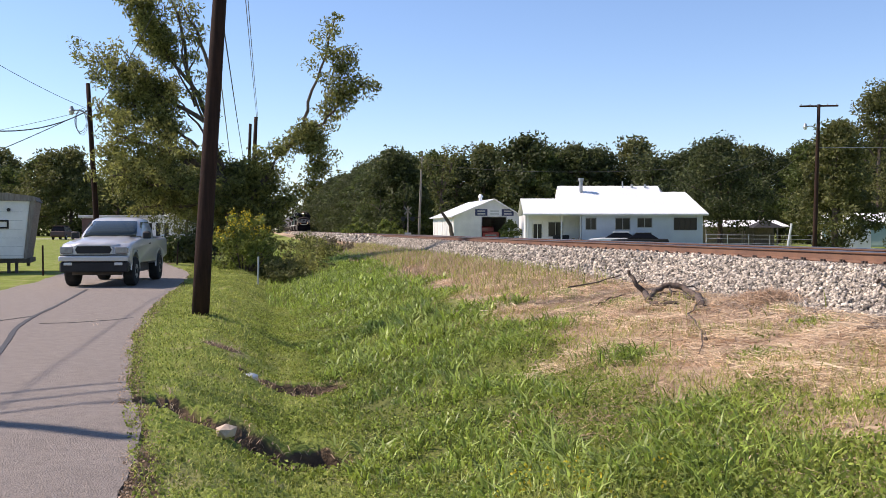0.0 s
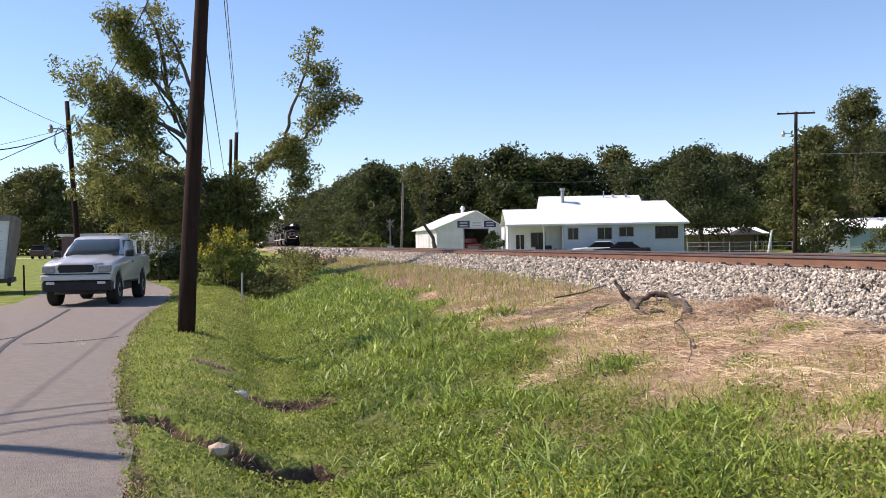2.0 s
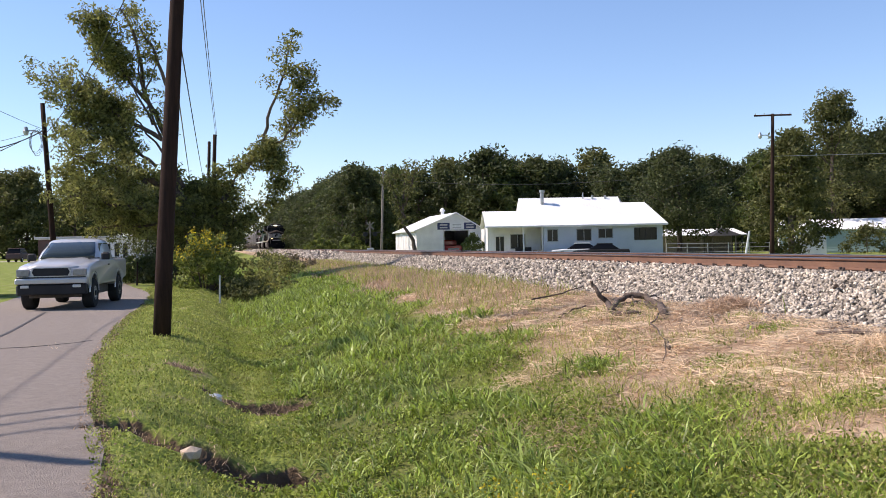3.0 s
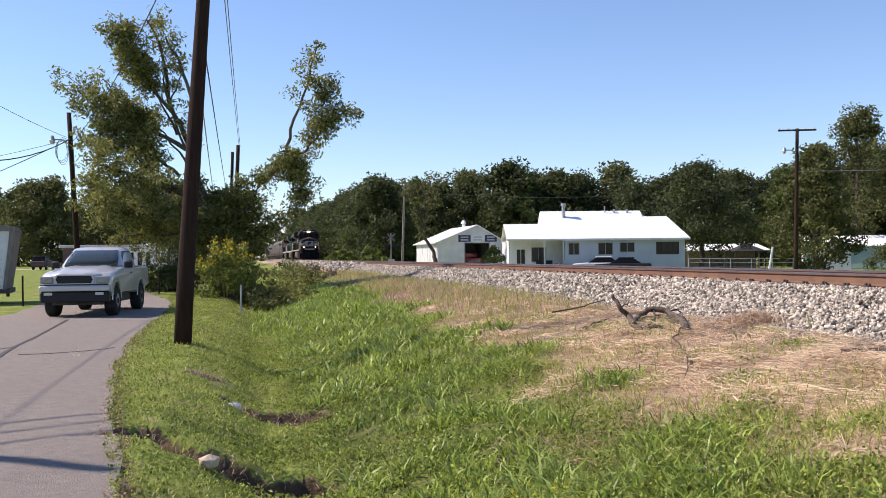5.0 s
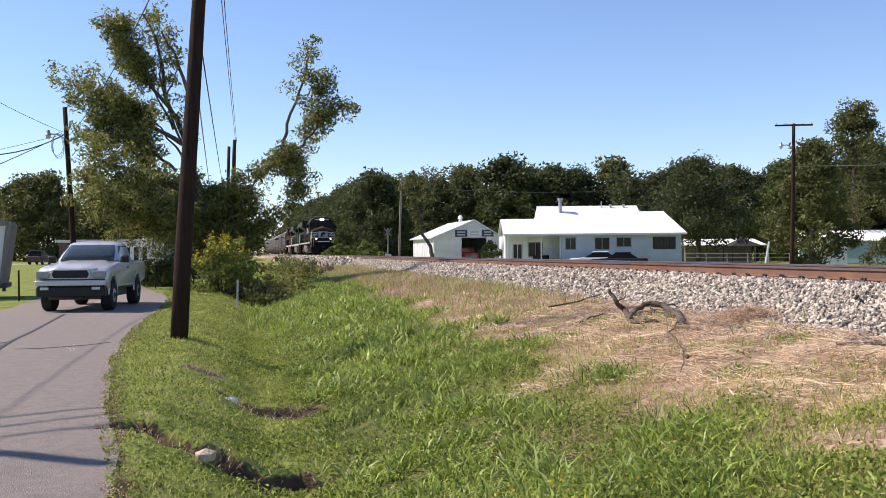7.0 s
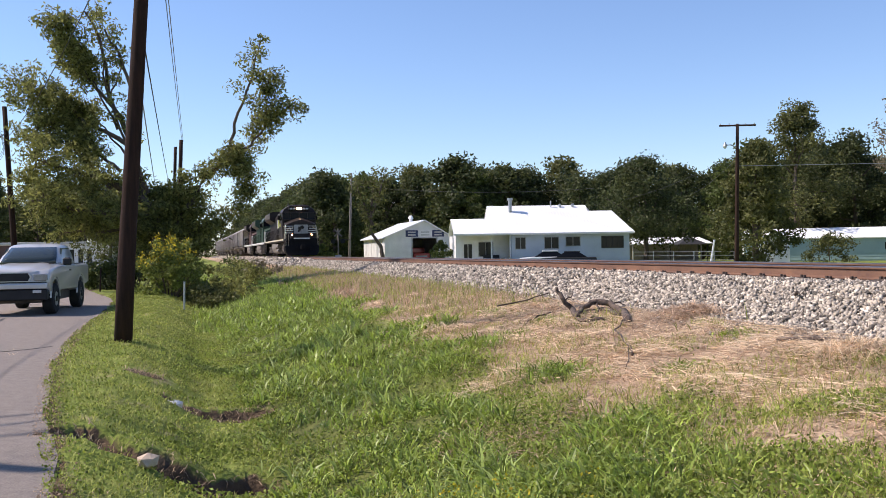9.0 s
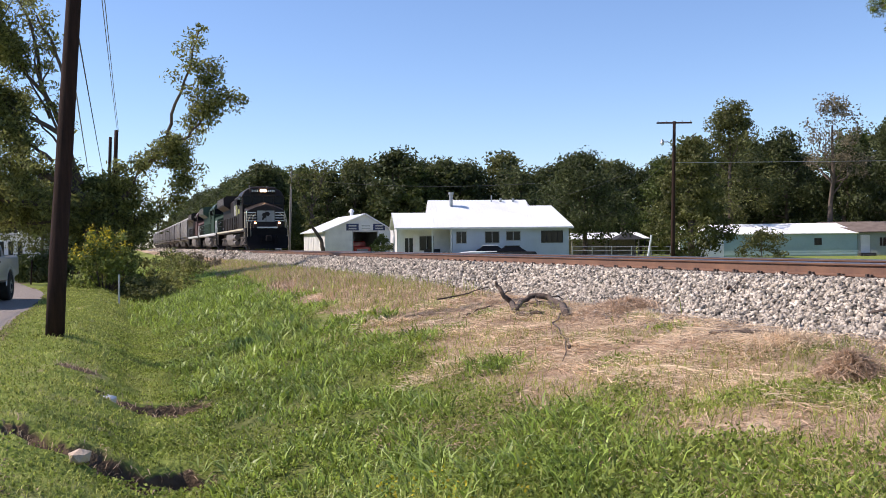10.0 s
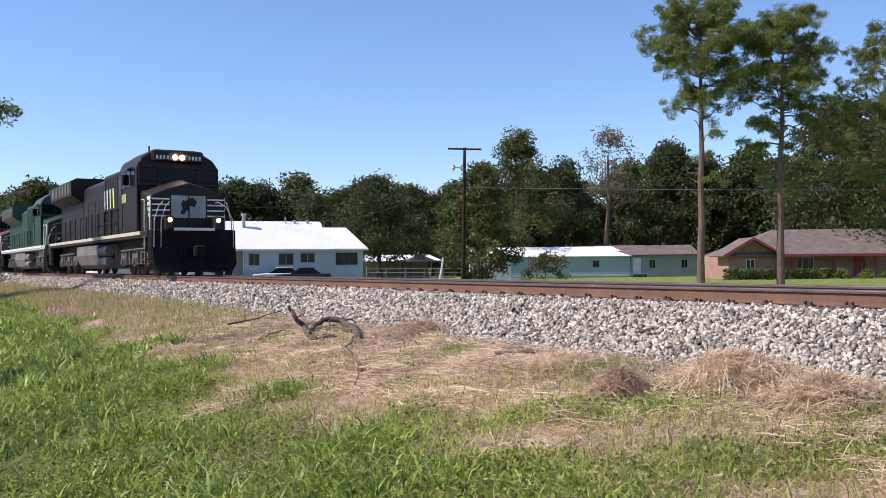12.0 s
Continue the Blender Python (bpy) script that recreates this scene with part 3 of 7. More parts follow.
def build_ballast():
    shoulder = "pale grey crushed ballast stones on the track shoulder"
    n = 38000
    u = 3.0 + 14.5 * rng.random(n) ** 1.2
    v = np.where(rng.random(n) < 0.88, rng.uniform(0.9, 2.95, n), rng.uniform(-0.6, 0.6, n))
    stones("ballast_stones", u, v, rng.uniform(0.013, 0.032, n), shoulder)
    n = 20000
    u = 16 + 50 * rng.random(n) ** 1.4
    stones("ballast_stones", u, rng.uniform(0.9, 2.95, n), rng.uniform(0.019, 0.042, n), shoulder)
    n = 3000
    u = rng.uniform(66, 260, n)
    stones("ballast_stones", u, rng.uniform(0.9, 2.95, n), rng.uniform(0.06, 0.12, n), shoulder)
    n = 1100
    stones("ballast_stones", rng.uniform(-6, 40, n), 2.9 + np.abs(rng.normal(0, 0.4, n)), rng.uniform(0.012, 0.03, n), "stray ballast stones in dry grass")
    n = 9000    # fine grit washed out at the foot of the shoulder
    stones("ballast_grit", 1 + 11 * rng.random(n), 2.85 + np.abs(rng.normal(0, 0.38, n)), rng.uniform(0.005, 0.013, n), "fine grey-brown grit at the foot of the ballast")


build_ballast()

# ---- train: x forward, y to its left, z up from the rail head; the front coupler plate is at x = 0 ----
TRAIN_YAW = math.degrees(math.atan2(-DY, -DX))


def bogie(parent, x, axles, pitch, r, material):
    """A truck: side frames, springs, axle boxes, and wheelsets that turn."""
    b = new("bogie")
    b.parent, b.matrix_basis = parent, pose(x, 0, 0)
    half = pitch * (axles - 1) / 2
    for y in (-1.05, 1.05):
        s = Shape()
        s.prism([(-half - 0.55, 0.55), (-half - 0.3, 0.42), (half + 0.3, 0.42), (half + 0.55, 0.55), (half + 0.5, 0.85), (0.7, 1.0), (-0.7, 1.0), (-half - 0.5, 0.85)], "y", y - 0.08, y + 0.08)
        for k in range(axles):
            ax = -half + k * pitch
            s.box(ax - 0.2, ax + 0.2, y - 0.14, y + 0.14, r - 0.2, r + 0.2, 0.05)
            s.disc((ax, y + (0.14 if y > 0 else -0.14), r), "y", 0.13, 0.1, 10)
            if k < axles - 1:
                for q in (0.35, 0.65):
                    s.tube([(ax + pitch * q, y * 1.08, 0.45), (ax + pitch * q, y * 1.08, 0.9)], 0.1, n=8)
        s.tube([(-half - 0.2, y * 1.12, 0.95), (half + 0.2, y * 1.12, 1.0)], 0.05, n=6)
        part("side_frame", s, material, b)
    for k in range(axles):
        w = Shape()
        for y in (-0.76, 0.76):
            w.disc((0, y, 0), "y", r, 0.13, 24)
            w.disc((0, y * 0.93, 0), "y", r + 0.025, 0.03, 24)
            for a in range(6):
                c, d = math.cos(a * math.pi / 3) * r * 0.55, math.sin(a * math.pi / 3) * r * 0.55
                w.disc((c, y * 1.08, d), "y", 0.07, 0.03, 6)
        w.tube([(0, -0.8, 0), (0, 0.8, 0)], 0.09, n=8)
        part("wheelset", w, M_UNDER, b, "steel wheels on an axle", at=pose(-half + k * pitch, 0, r))
    return b


def ladder(parent, x, y, z0, z1, mat):
    s = Shape()
    for a in (-0.25, 0.25):
        s.box(x + a - 0.03, x + a + 0.03, y - 0.03, y + 0.03, z0, z1)
    for k in range(4):
        z = z0 + (z1 - z0) * (k + 0.5) / 4
        s.box(x - 0.25, x + 0.25, y - 0.12, y + 0.03, z - 0.02, z + 0.02)
    part("steps", s, mat, parent)


def locomotive(label, body, lower, cab_mat, length=22.3, lead=False, roof=None):
    """A six-axle road locomotive: nose, cab, long hood with radiator wings, walkways, tank and two trucks."""
    loco = thing("locomotive", pose(0, 0, 0), label, "locomotive", "train")
    L = length
    roof = roof or body
    s = Shape()
    s.box(-L + 0.6, -0.75, -1.52, 1.52, 1.36, 1.6, 0.03)
    s.box(-L + 0.5, -0.6, -0.9, 0.9, 1.0, 1.4)
    part("underframe", s, M_BLACK if lead else lower, loco)
    for y in (-1.53, 1.53):
        s = Shape()
        s.box(-L + 0.8, -1.7, y - 0.012, y + 0.012, 1.47, 1.6)
        part("sill_stripe", s, M_CREAM if lead else M_STRIPE, loco, "pale stripe along the walkway edge")
    s = Shape()    # pilot and plough
    s.box(-0.75, -0.25, -1.5, 1.5, 0.55, 1.62, 0.04)
    s.loft([[(-0.25, -1.48, 1.05), (-0.25, 1.48, 1.05), (-0.5, 1.48, 1.05), (-0.5, -1.48, 1.05)],
            [(-0.02, -1.45, 0.4), (-0.02, 1.45, 0.4), (-0.4, 1.45, 0.4), (-0.4, -1.45, 0.4)],
            [(0.12, -1.25, 0.12), (0.12, 1.25, 0.12), (-0.35, 1.25, 0.12), (-0.35, -1.25, 0.12)]])
    part("pilot", s, M_SOOT, loco, "black pilot plate with snow plough")
    s = Shape()
    s.box(-L + 0.25, -L + 0.75, -1.5, 1.5, 0.5, 1.62, 0.04)
    part("rear_pilot", s, M_SOOT, loco)
    s = Shape()
    s.box(-0.25, 0.35, -0.13, 0.13, 0.72, 1.0, 0.04)
    s.box(0.2, 0.5, -0.2, 0.2, 0.66, 1.05, 0.06)
    part("coupler", s, M_SOOT, loco)
    for y in (-0.55, -0.42, 0.42, 0.55, 0.68):
        s = Shape()
        s.tube([(-0.2, y, 1.1), (0.0, y, 0.85), (0.05, y, 0.5)], 0.03, n=6)
        part("air_hose", s, M_SOOT, loco)
    # nose with a peaked top
    s = Shape()
    def nose(x, w, z, p):
        return [(x, -w, 1.6), (x, w, 1.6), (x, w, z), (x, 0.55 * w, z + p * 0.55), (x, 0, z + p), (x, -0.55 * w, z + p * 0.55), (x, -w, z)]
    s.loft([nose(-0.95, 1.32, 2.86, 0.46), nose(-2.5, 1.4, 3.1, 0.52)])
    part("nose", s, cab_mat, loco, bevel=0.06)
    if lead:
        for y in (-1, 1):
            for k in range(4):
                s = Shape()
                z = 2.1 + k * 0.2
                s.box(-0.955, -0.935, min(y * 0.68, y * 1.3), max(y * 0.68, y * 1.3), z, z + 0.055)
                part("nose_stripe", s, M_STRIPE, loco, "white stripe on the black nose")
                s = Shape()
                s.box(-1.3 - 0.05 * k, -0.98, y * 1.335 - 0.012, y * 1.335 + 0.012, z, z + 0.13)
                part("nose_stripe", s, M_MINT if y < 0 else M_STRIPE, loco, "pale green reflecting stripe on the nose side")
        s = Shape()
        s.box(-0.955, -0.932, -0.62, 0.62, 2.06, 2.86, 0.0)
        panel = part("nose_panel", s, M_PANELGREY, loco, "pale grey panel with a dark emblem")
        s = Shape()
        s.prism([(-0.22, 2.4), (-0.05, 2.3), (0.02, 2.5), (0.2, 2.45), (0.3, 2.62), (0.15, 2.8), (-0.02, 2.74), (-0.12, 2.66), (-0.2, 2.7), (-0.28, 2.55)], "x", -0.931, -0.922)
        s.prism([(-0.3, 2.18), (-0.12, 2.22), (-0.1, 2.35), (-0.24, 2.4)], "x", -0.931, -0.922)
        part("emblem", s, M_BLACK, panel, "dark plain emblem")
        s = Shape()
        s.box(-0.93, -0.9, -0.02, 0.02, 1.6, 3.1)
        part("nose_door_seam", s, M_BLACK, loco)
    # cab
    s = Shape()
    def cabring(x, z0):
        return [(x, -1.52, z0), (x, 1.52, z0), (x, 1.52, 3.98), (x, 1.36, 4.32), (x, 0.8, 4.68), (x, -0.8, 4.68), (x, -1.36, 4.32), (x, -1.52, 3.98)]
    front = cabring(-2.2, 1.6)
    front = [(p[0] - (0.0 if p[2] < 4.1 else 0.22 + (0.12 if p[2] > 4.4 else 0)), p[1], p[2]) for p in front]
    s.loft([front, cabring(-3.0, 1.6), cabring(-5.1, 1.6)])
    cab = part("cab", s, cab_mat, loco, bevel=0.07)
    s = Shape()
    for y0, y1 in ((-1.42, -0.78), (-0.72, -0.03), (0.03, 0.72), (0.78, 1.42)):
        s.add([(-2.17, y0, 3.4), (-2.17, y1, 3.4), (-2.24, y1, 3.95), (-2.24, y0, 3.95)], [(0, 1, 2, 3)])
        s.box(-2.215, -2.18, y0, y1, 3.4, 3.94)
    part("windscreen", s, M_CABGLASS, cab, "dark windscreen")
    s = Shape()
    for z0_, z1_ in ((3.3, 3.4), (3.95, 4.02)):
        s.box(-2.22, -2.15, -1.46, 1.46, z0_, z1_)
    for y in (-1.45, -0.75, 0.0, 0.75, 1.45):
        s.box(-2.22, -2.15, y - 0.025, y + 0.025, 3.4, 3.95)
    part("windscreen_frame", s, cab_mat, cab)
    for y in (-1.525, 1.525):
        for x0, x1 in ((-2.95, -2.45), (-3.7, -3.1), (-4.55, -3.9)):
            s = Shape()
            s.box(x0, x1, y - 0.012, y + 0.012, 3.3, 3.9)
            part("side_window", s, M_CABGLASS, cab, "dark side window")
    s = Shape()
    s.box(-2.6, -2.2, -0.95, 0.95, 4.2, 4.62, 0.06)
    part("headlight_housing", s, body, cab, "housing with two number boards")
    for y in (-1, 1):
        s = Shape()
        s.box(-2.2, -2.18, min(y * 0.3, y * 0.9), max(y * 0.3, y * 0.9), 4.24, 4.46)
        board = part("number_board", s, M_BLACKPLASTIC, cab, "dark number board with pale bars")
        for k in range(4):
            s = Shape()
            c = y * (0.4 + k * 0.13)
            s.box(-2.178, -2.172, c - 0.035, c + 0.035, 4.28, 4.42)
            part("digit_bar", s, M_STRIPE, board)
        s = Shape()
        s.disc((-2.17, y * 0.13, 4.36), "x", 0.09, 0.06, 16)
        part("headlight", s, M_HEADLIGHT if lead else M_LAMPGLASS, cab, "lit twin headlight" if lead else "")
        s = Shape()
        s.box(-0.62, -0.24, y * 0.86 - 0.13, y * 0.86 + 0.13, 1.62, 2.1, 0.03)
        box_ = part("ditch_light_box", s, M_BLACK, loco)
        s = Shape()
        s.disc((-0.22, y * 0.86, 1.95), "x", 0.08, 0.06, 16)
        part("ditch_light", s, M_DITCHLIGHT if lead else M_LAMPGLASS, box_, "lit orange ditch light" if lead else "")
    s = Shape()
    s.box(-0.28, -0.2, -0.72, 0.72, 1.58, 1.68)
    part("anticlimber", s, M_STRIPE, loco, "white anticlimber edge")
    for y in (-1, 1):
        s = Shape()
        s.box(-5.0, -4.45, y * 1.53 - 0.012, y * 1.53 + 0.012, 1.75, 3.85)
        door = part("cab_door", s, cab_mat, cab, bevel=0.008)
        s = Shape()
        s.box(-4.9, -4.55, y * 1.545 - 0.006, y * 1.545 + 0.006, 3.0, 3.7)
        part("door_pane", s, M_CABGLASS, door)
        s = Shape()
        s.prism([(y * 1.52, 3.98), (y * 1.72, 3.9), (y * 1.72, 3.93), (y * 1.52, 4.02)], "x", -3.75, -2.9)
        part("sunshade", s, M_TANK, cab)
        s = Shape()
        s.box(-3.35, -3.2, min(y * 1.56, y * 1.78), max(y * 1.56, y * 1.78), 3.35, 3.75, 0.02)
        part("cab_mirror", s, M_SOOT, cab)
    for x, w in ((-4.4, 0.42),):
        s = Shape()
        s.box(x - 0.4, x + 0.4, -w, w, 4.66, 4.78, 0.04)
        part("roof_unit", s, M_TANK, cab, "grey roof unit")
    for k in range(9):
        s = Shape()
        x = -5.45 - k * 0.33
        s.box(x - 0.008, x + 0.008, -1.412, 1.412, 1.7, 3.95)
        part("panel_seam", s, M_SOOT, loco)
    # hood
    r0, r1 = -L + 7.3, -L + 1.3
    s = Shape()
    s.box(-8.4, -5.1, -1.4, 1.4, 1.6, 4.12, 0.08)
    part("equipment_cabinet", s, body, loco, bevel=0.04)
    s = Shape()
    s.prism([(-1.0, 1.6), (1.0, 1.6), (1.0, 4.0), (0.75, 4.22), (-0.75, 4.22), (-1.0, 4.0)], "x", r0, -8.4)
    hood = part("engine_hood", s, body, loco, bevel=0.05)
    for y in (-1.005, 1.005):
        for k in range(7):
            x = -8.8 - k * (abs(r0) - 9.4) / 7
            s = Shape()
            s.box(x - 0.78, x - 0.05, y - 0.02, y + 0.02, 1.75, 3.35)
            part("hood_door", s, body, hood)
    s = Shape()
    s.box(r1, r0, -1.0, 1.0, 1.6, 3.6)
    s.prism([(-1.0, 3.45), (1.0, 3.45), (1.55, 3.8), (1.55, 4.5), (1.3, 4.62), (-1.3, 4.62), (-1.55, 4.5), (-1.55, 3.8)], "x", r1, r0)
    rad = part("radiator_housing", s, roof, loco, "radiator section with overhanging wings")
    for y in (-1.56, 1.56):
        s = Shape()
        for k in range(12):
            x = r0 - 0.35 - k * (r0 - r1 - 0.7) / 12
            s.box(x - 0.2, x, y - 0.012, y + 0.012, 3.9, 4.42)
        part("radiator_grille", s, M_TANK, rad)
    s = Shape()
    s.box(-10.5, -9.6, -0.4, 0.4, 4.2, 4.55, 0.06)
    part("exhaust_stack", s, M_UNDER, hood)
    s = Shape()
    s.box(-13.2, -12.2, -0.45, 0.45, 4.2, 4.42, 0.06)
    part("roof_fan", s, M_UNDER, hood)
    s = Shape()
    s.tube([(-4.2, 0.5, 4.5), (-4.0, 0.5, 4.72), (-3.5, 0.5, 4.76)], 0.05, n=6)
    part("horn", s, M_TANK, cab)
    s = Shape()
    s.tube([(-2.9, -0.9, 4.5), (-2.9, -0.9, 4.82)], 0.04, n=6)
    part("antenna", s, M_TANK, cab)
    # side lettering as plain bars
    if lead:
        for k in range(5):
            s = Shape()
            z = 2.75 + k * 0.15
            s.box(-9.6, -8.45, -1.045, -1.03, z, z + 0.075)
            part("side_stripe", s, M_MINT, loco, "pale stripes on the hood side")
        for x0, x1, z0, z1, mm in ((-6.6, -6.35, 2.7, 3.5, M_YELLOWGREEN), (-7.15, -6.95, 2.7, 3.5, M_YELLOWGREEN), (-7.7, -7.5, 2.7, 3.5, M_STRIPE), (-8.2, -8.0, 2.7, 3.5, M_STRIPE)):
            s = Shape()
            s.prism([(x0, z0), (x1, z0), (x1 - 0.08, z1), (x0 - 0.08, z1)], "y", -1.415, -1.405)
            part("side_lettering", s, mm, loco, "plain bars of side lettering")
        for k in range(4):
            s = Shape()
            s.box(-3.95 - k * 0.17, -3.83 - k * 0.17, -1.545, -1.53, 2.75, 3.08)
            part("cab_number_bar", s, M_YELLOWGREEN, cab, "yellow bars of the cab number")
    # handrails along the walkway
    for y in (-1.46, 1.46):
        n = 13
        for k in range(n):
            x = -5.4 - k * (L - 6.8) / (n - 1)
            s = Shape()
            s.tube([(x, y, 1.58), (x, y, 2.62)], 0.024, n=6)
            part("stanchion", s, M_BLACK if lead else body, loco)
        s = Shape()
        s.tube([(-5.4, y, 2.62), (-L + 1.4, y, 2.62), (-L + 0.6, y, 2.45), (-L + 0.5, y, 1.3)], 0.022, n=6)
        s.tube([(-5.4, y, 2.1), (-L + 1.4, y, 2.1)], 0.016, n=6)
        part("handrail", s, M_BLACK if lead else body, loco)
        s = Shape()
        s.tube([(-0.55, y, 0.95), (-0.6, y, 1.9), (-0.85, y * 0.94, 2.62), (-1.3, y * 0.94, 2.75)], 0.025, n=6)
        s.tube([(-1.35, y, 0.95), (-1.35, y, 2.0), (-1.5, y * 0.97, 2.7), (-1.9, y * 0.97, 2.75)], 0.025, n=6)
        part("grab_rail", s, M_CREAM if lead else M_STRIPE, loco, "pale step handrail")
        for k in (0.0, 0.24) if lead and y < 0 else (0.0,):
            s = Shape()
            q = 1 if y > 0 else -1
            s.tube([(-0.24, q * (1.42 - k), 0.75), (-0.24, q * (1.4 - k), 1.95), (-0.4, q * (1.2 - k), 2.45), (-0.62, q * (1.0 - k), 2.62), (-0.92, q * (0.95 - k), 2.62)], 0.016, n=6)
            part("front_handrail", s, M_CREAM if lead else M_STRIPE, loco, "cream front handrail")
        ladder(loco, -0.95, y, 0.45, 1.5, M_UNDER)
        ladder(loco, -L + 1.0, y, 0.45, 1.5, M_UNDER)
    # fuel tank with reservoirs
    t0, t1 = -L / 2 - 3.1, -L / 2 + 3.3
    s = Shape()
    s.prism([(-1.42, 1.28), (-1.45, 0.85), (-1.3, 0.42), (-1.0, 0.25), (1.0, 0.25), (1.3, 0.42), (1.45, 0.85), (1.42, 1.28)], "x", t0, t1 - 1.6)
    s.prism([(-1.05, 1.28), (-1.05, 0.3), (1.05, 0.3), (1.05, 1.28)], "x", t1 - 1.7, t1)
    part("fuel_tank", s, M_TANK, loco, "dusty grey fuel tank")
    for y in (-1.25, 1.25):
        s = Shape()
        s.disc((t1 - 0.85, y, 1.0), "x", 0.22, 1.5, 14)
        s.disc((t1 - 0.85, y, 0.56), "x", 0.2, 1.5, 14)
        part("air_reservoir", s, M_TANK, loco)
    bogie(loco, -4.1, 3, 1.85, 0.53, M_UNDER)
    bogie(loco, -L + 4.1, 3, 1.85, 0.53, M_UNDER)
    return loco


def hopper():
    """A ribbed covered hopper wagon."""
    car = thing("hopper_wagon", pose(0, 0, 0), "dusty pale grey covered hopper wagon with ribs", "freight wagon", "train")
    L = 17.2
    s = Shape()
    def ring(x, k):
        return [(x, -1.0, 1.35), (x, -1.52 * k, 1.75), (x, -1.55 * k, 2.9), (x, -1.45, 4.1), (x, -1.0, 4.45), (x, 1.0, 4.45), (x, 1.45, 4.1), (x, 1.55 * k, 2.9), (x, 1.52 * k, 1.75), (x, 1.0, 1.35)]
    s.loft([[(p[0] - (p[2] < 3.0) * 1.6, *p[1:]) for p in ring(-0.8, 0.97)], ring(-2.6, 1.0), ring(-L + 2.6, 1.0),
            [(p[0] + (p[2] < 3.0) * 1.6, *p[1:]) for p in ring(-L + 0.8, 0.97)]])
    body = part("body", s, M_HOPPER, car, "dusty pale grey body")
    for k in range(9):
        for y in (-1, 1):
            s = Shape()
            x = -1.4 - k * (L - 2.8) / 8
            s.prism([(y * 1.5, 1.7), (y * 1.6, 1.7), (y * 1.62, 2.9), (y * 1.52, 4.1), (y * 1.44, 4.1), (y * 1.52, 2.9)], "x", x - 0.05, x + 0.05)
            part("rib", s, M_HOPPER, body)
    s = Shape()
    s.box(-L + 0.4, -0.4, -1.5, 1.5, 1.3, 1.5)
    s.box(-L + 0.2, -0.2, -0.5, 0.5, 0.9, 1.3)
    part("underframe", s, M_UNDER, car)
    for k in range(3):
        s = Shape()
        c = -L / 2 + (k - 1) * 3.4
        s.loft([[(c - 1.4, -1.2, 1.4), (c + 1.4, -1.2, 1.4), (c + 1.4, 1.2, 1.4), (c - 1.4, 1.2, 1.4)], [(c - 0.3, -0.7, 0.5), (c + 0.3, -0.7, 0.5), (c + 0.3, 0.7, 0.5), (c - 0.3, 0.7, 0.5)]])
        part("outlet", s, M_HOPPER, car)
    s = Shape()
    s.box(-L + 1.5, -1.5, -0.45, 0.45, 4.45, 4.55)
    part("roof_hatch", s, M_TANK, car)
    for x in (-0.35, -L + 0.35):
        ladder(car, x - 0.3 if x > -2 else x + 0.3, -1.5, 1.2, 4.0, M_UNDER)
    bogie(car, -2.1, 2, 1.75, 0.46, M_UNDER)
    bogie(car, -L + 2.1, 2, 1.75, 0.46, M_UNDER)
    return car


# the front's distance along the track, second by second
FRONT_T = [0, 1, 2, 3, 5.5, 6.5, 8.5, 9.5, 10.5, 11, 11.5, 12]
FRONT_Y = [217, 202, 186.8, 171.5, 133.2, 118.6, 90.2, 74.8, 59.0, 50.6, 42.2, 33.3]


def front_u(t):
    return (float(np.interp(t, FRONT_T, FRONT_Y)) - OY) / DY


TRAIN = []


def build_train():
    back = 0.0
    TRAIN.append((locomotive("black road locomotive with white nose stripes and lit headlights", M_BLACK, M_BLACK, M_BLACK, 22.3, lead=True), 0.0))
    back += 22.6
    TRAIN.append((locomotive("dark green road locomotive with pale lower stripe", M_GREEN, M_LOCOGREY, M_GREEN, 21.6), back))
    back += 21.9
    TRAIN.append((locomotive("dull red and pale grey road locomotive", M_BLACK, M_LOCOGREY, M_MAROON, 18.6), back))
    back += 19.0
    first = hopper()
    TRAIN.append((first, back))
    for k in range(8):
        back += 17.5
        copy = copy_thing(first, pose(0, 0, 0))
        TRAIN.append((copy, back))


build_train()


def motions():
    """The train rolls along the straight track, and its wheels turn with it."""
    times = [k * 0.5 for k in range(25)]
    for ob, back in TRAIN:
        rows = []
        for t in times:
            x, y = xy(front_u(t) + back, 0)
            rows.append((t, pose(x, y, RAIL_Z, 0, 0, TRAIN_YAW)))
        walk(ob, rows)
        for wheels in [c for c in ob.children_recursive if c.name.startswith("wheelset")]:
            roll_wheels(wheels)


def roll_wheels(ob):
    x, r = ob.matrix_basis.translation.x, ob.matrix_basis.translation.z
    rows = []
    for k in range(361):
        t = k / 30
        angle = (front_u(0) - front_u(t)) / r
        rows.append((t, pose(x, 0, r, 0, math.degrees(angle) % 360, 0)))
    walk(ob, rows)


# ---- trees ----
def leaves(centres, size, stretch=1.6):
    """Bent four-cornered leaves in random turns; returns vertices and faces."""
    n = len(centres)
    s = size * rng.uniform(0.6, 1.3, n)
    base = np.array([[-0.5, 0, 0], [0, -0.32, 0.06], [0.5, 0, 0], [0, 0.32, 0.06]]) * np.array([stretch, 1.2, 1])
    local = base[None] * s[:, None, None]
    local = np.einsum("nij,nkj->nki", random_turns(n), local)
    v = local + centres[:, None, :]
    f = np.arange(n * 4).reshape(n, 4)
    return v.reshape(-1, 3), f


def ball_points(centre, r, n, squash=0.8):
    d = rng.normal(size=(n, 3))
    d /= np.linalg.norm(d, axis=1)[:, None]
    q = rng.random(n) ** 0.45
    return np.asarray(centre) + d * q[:, None] * r * np.array([1, 1, squash])


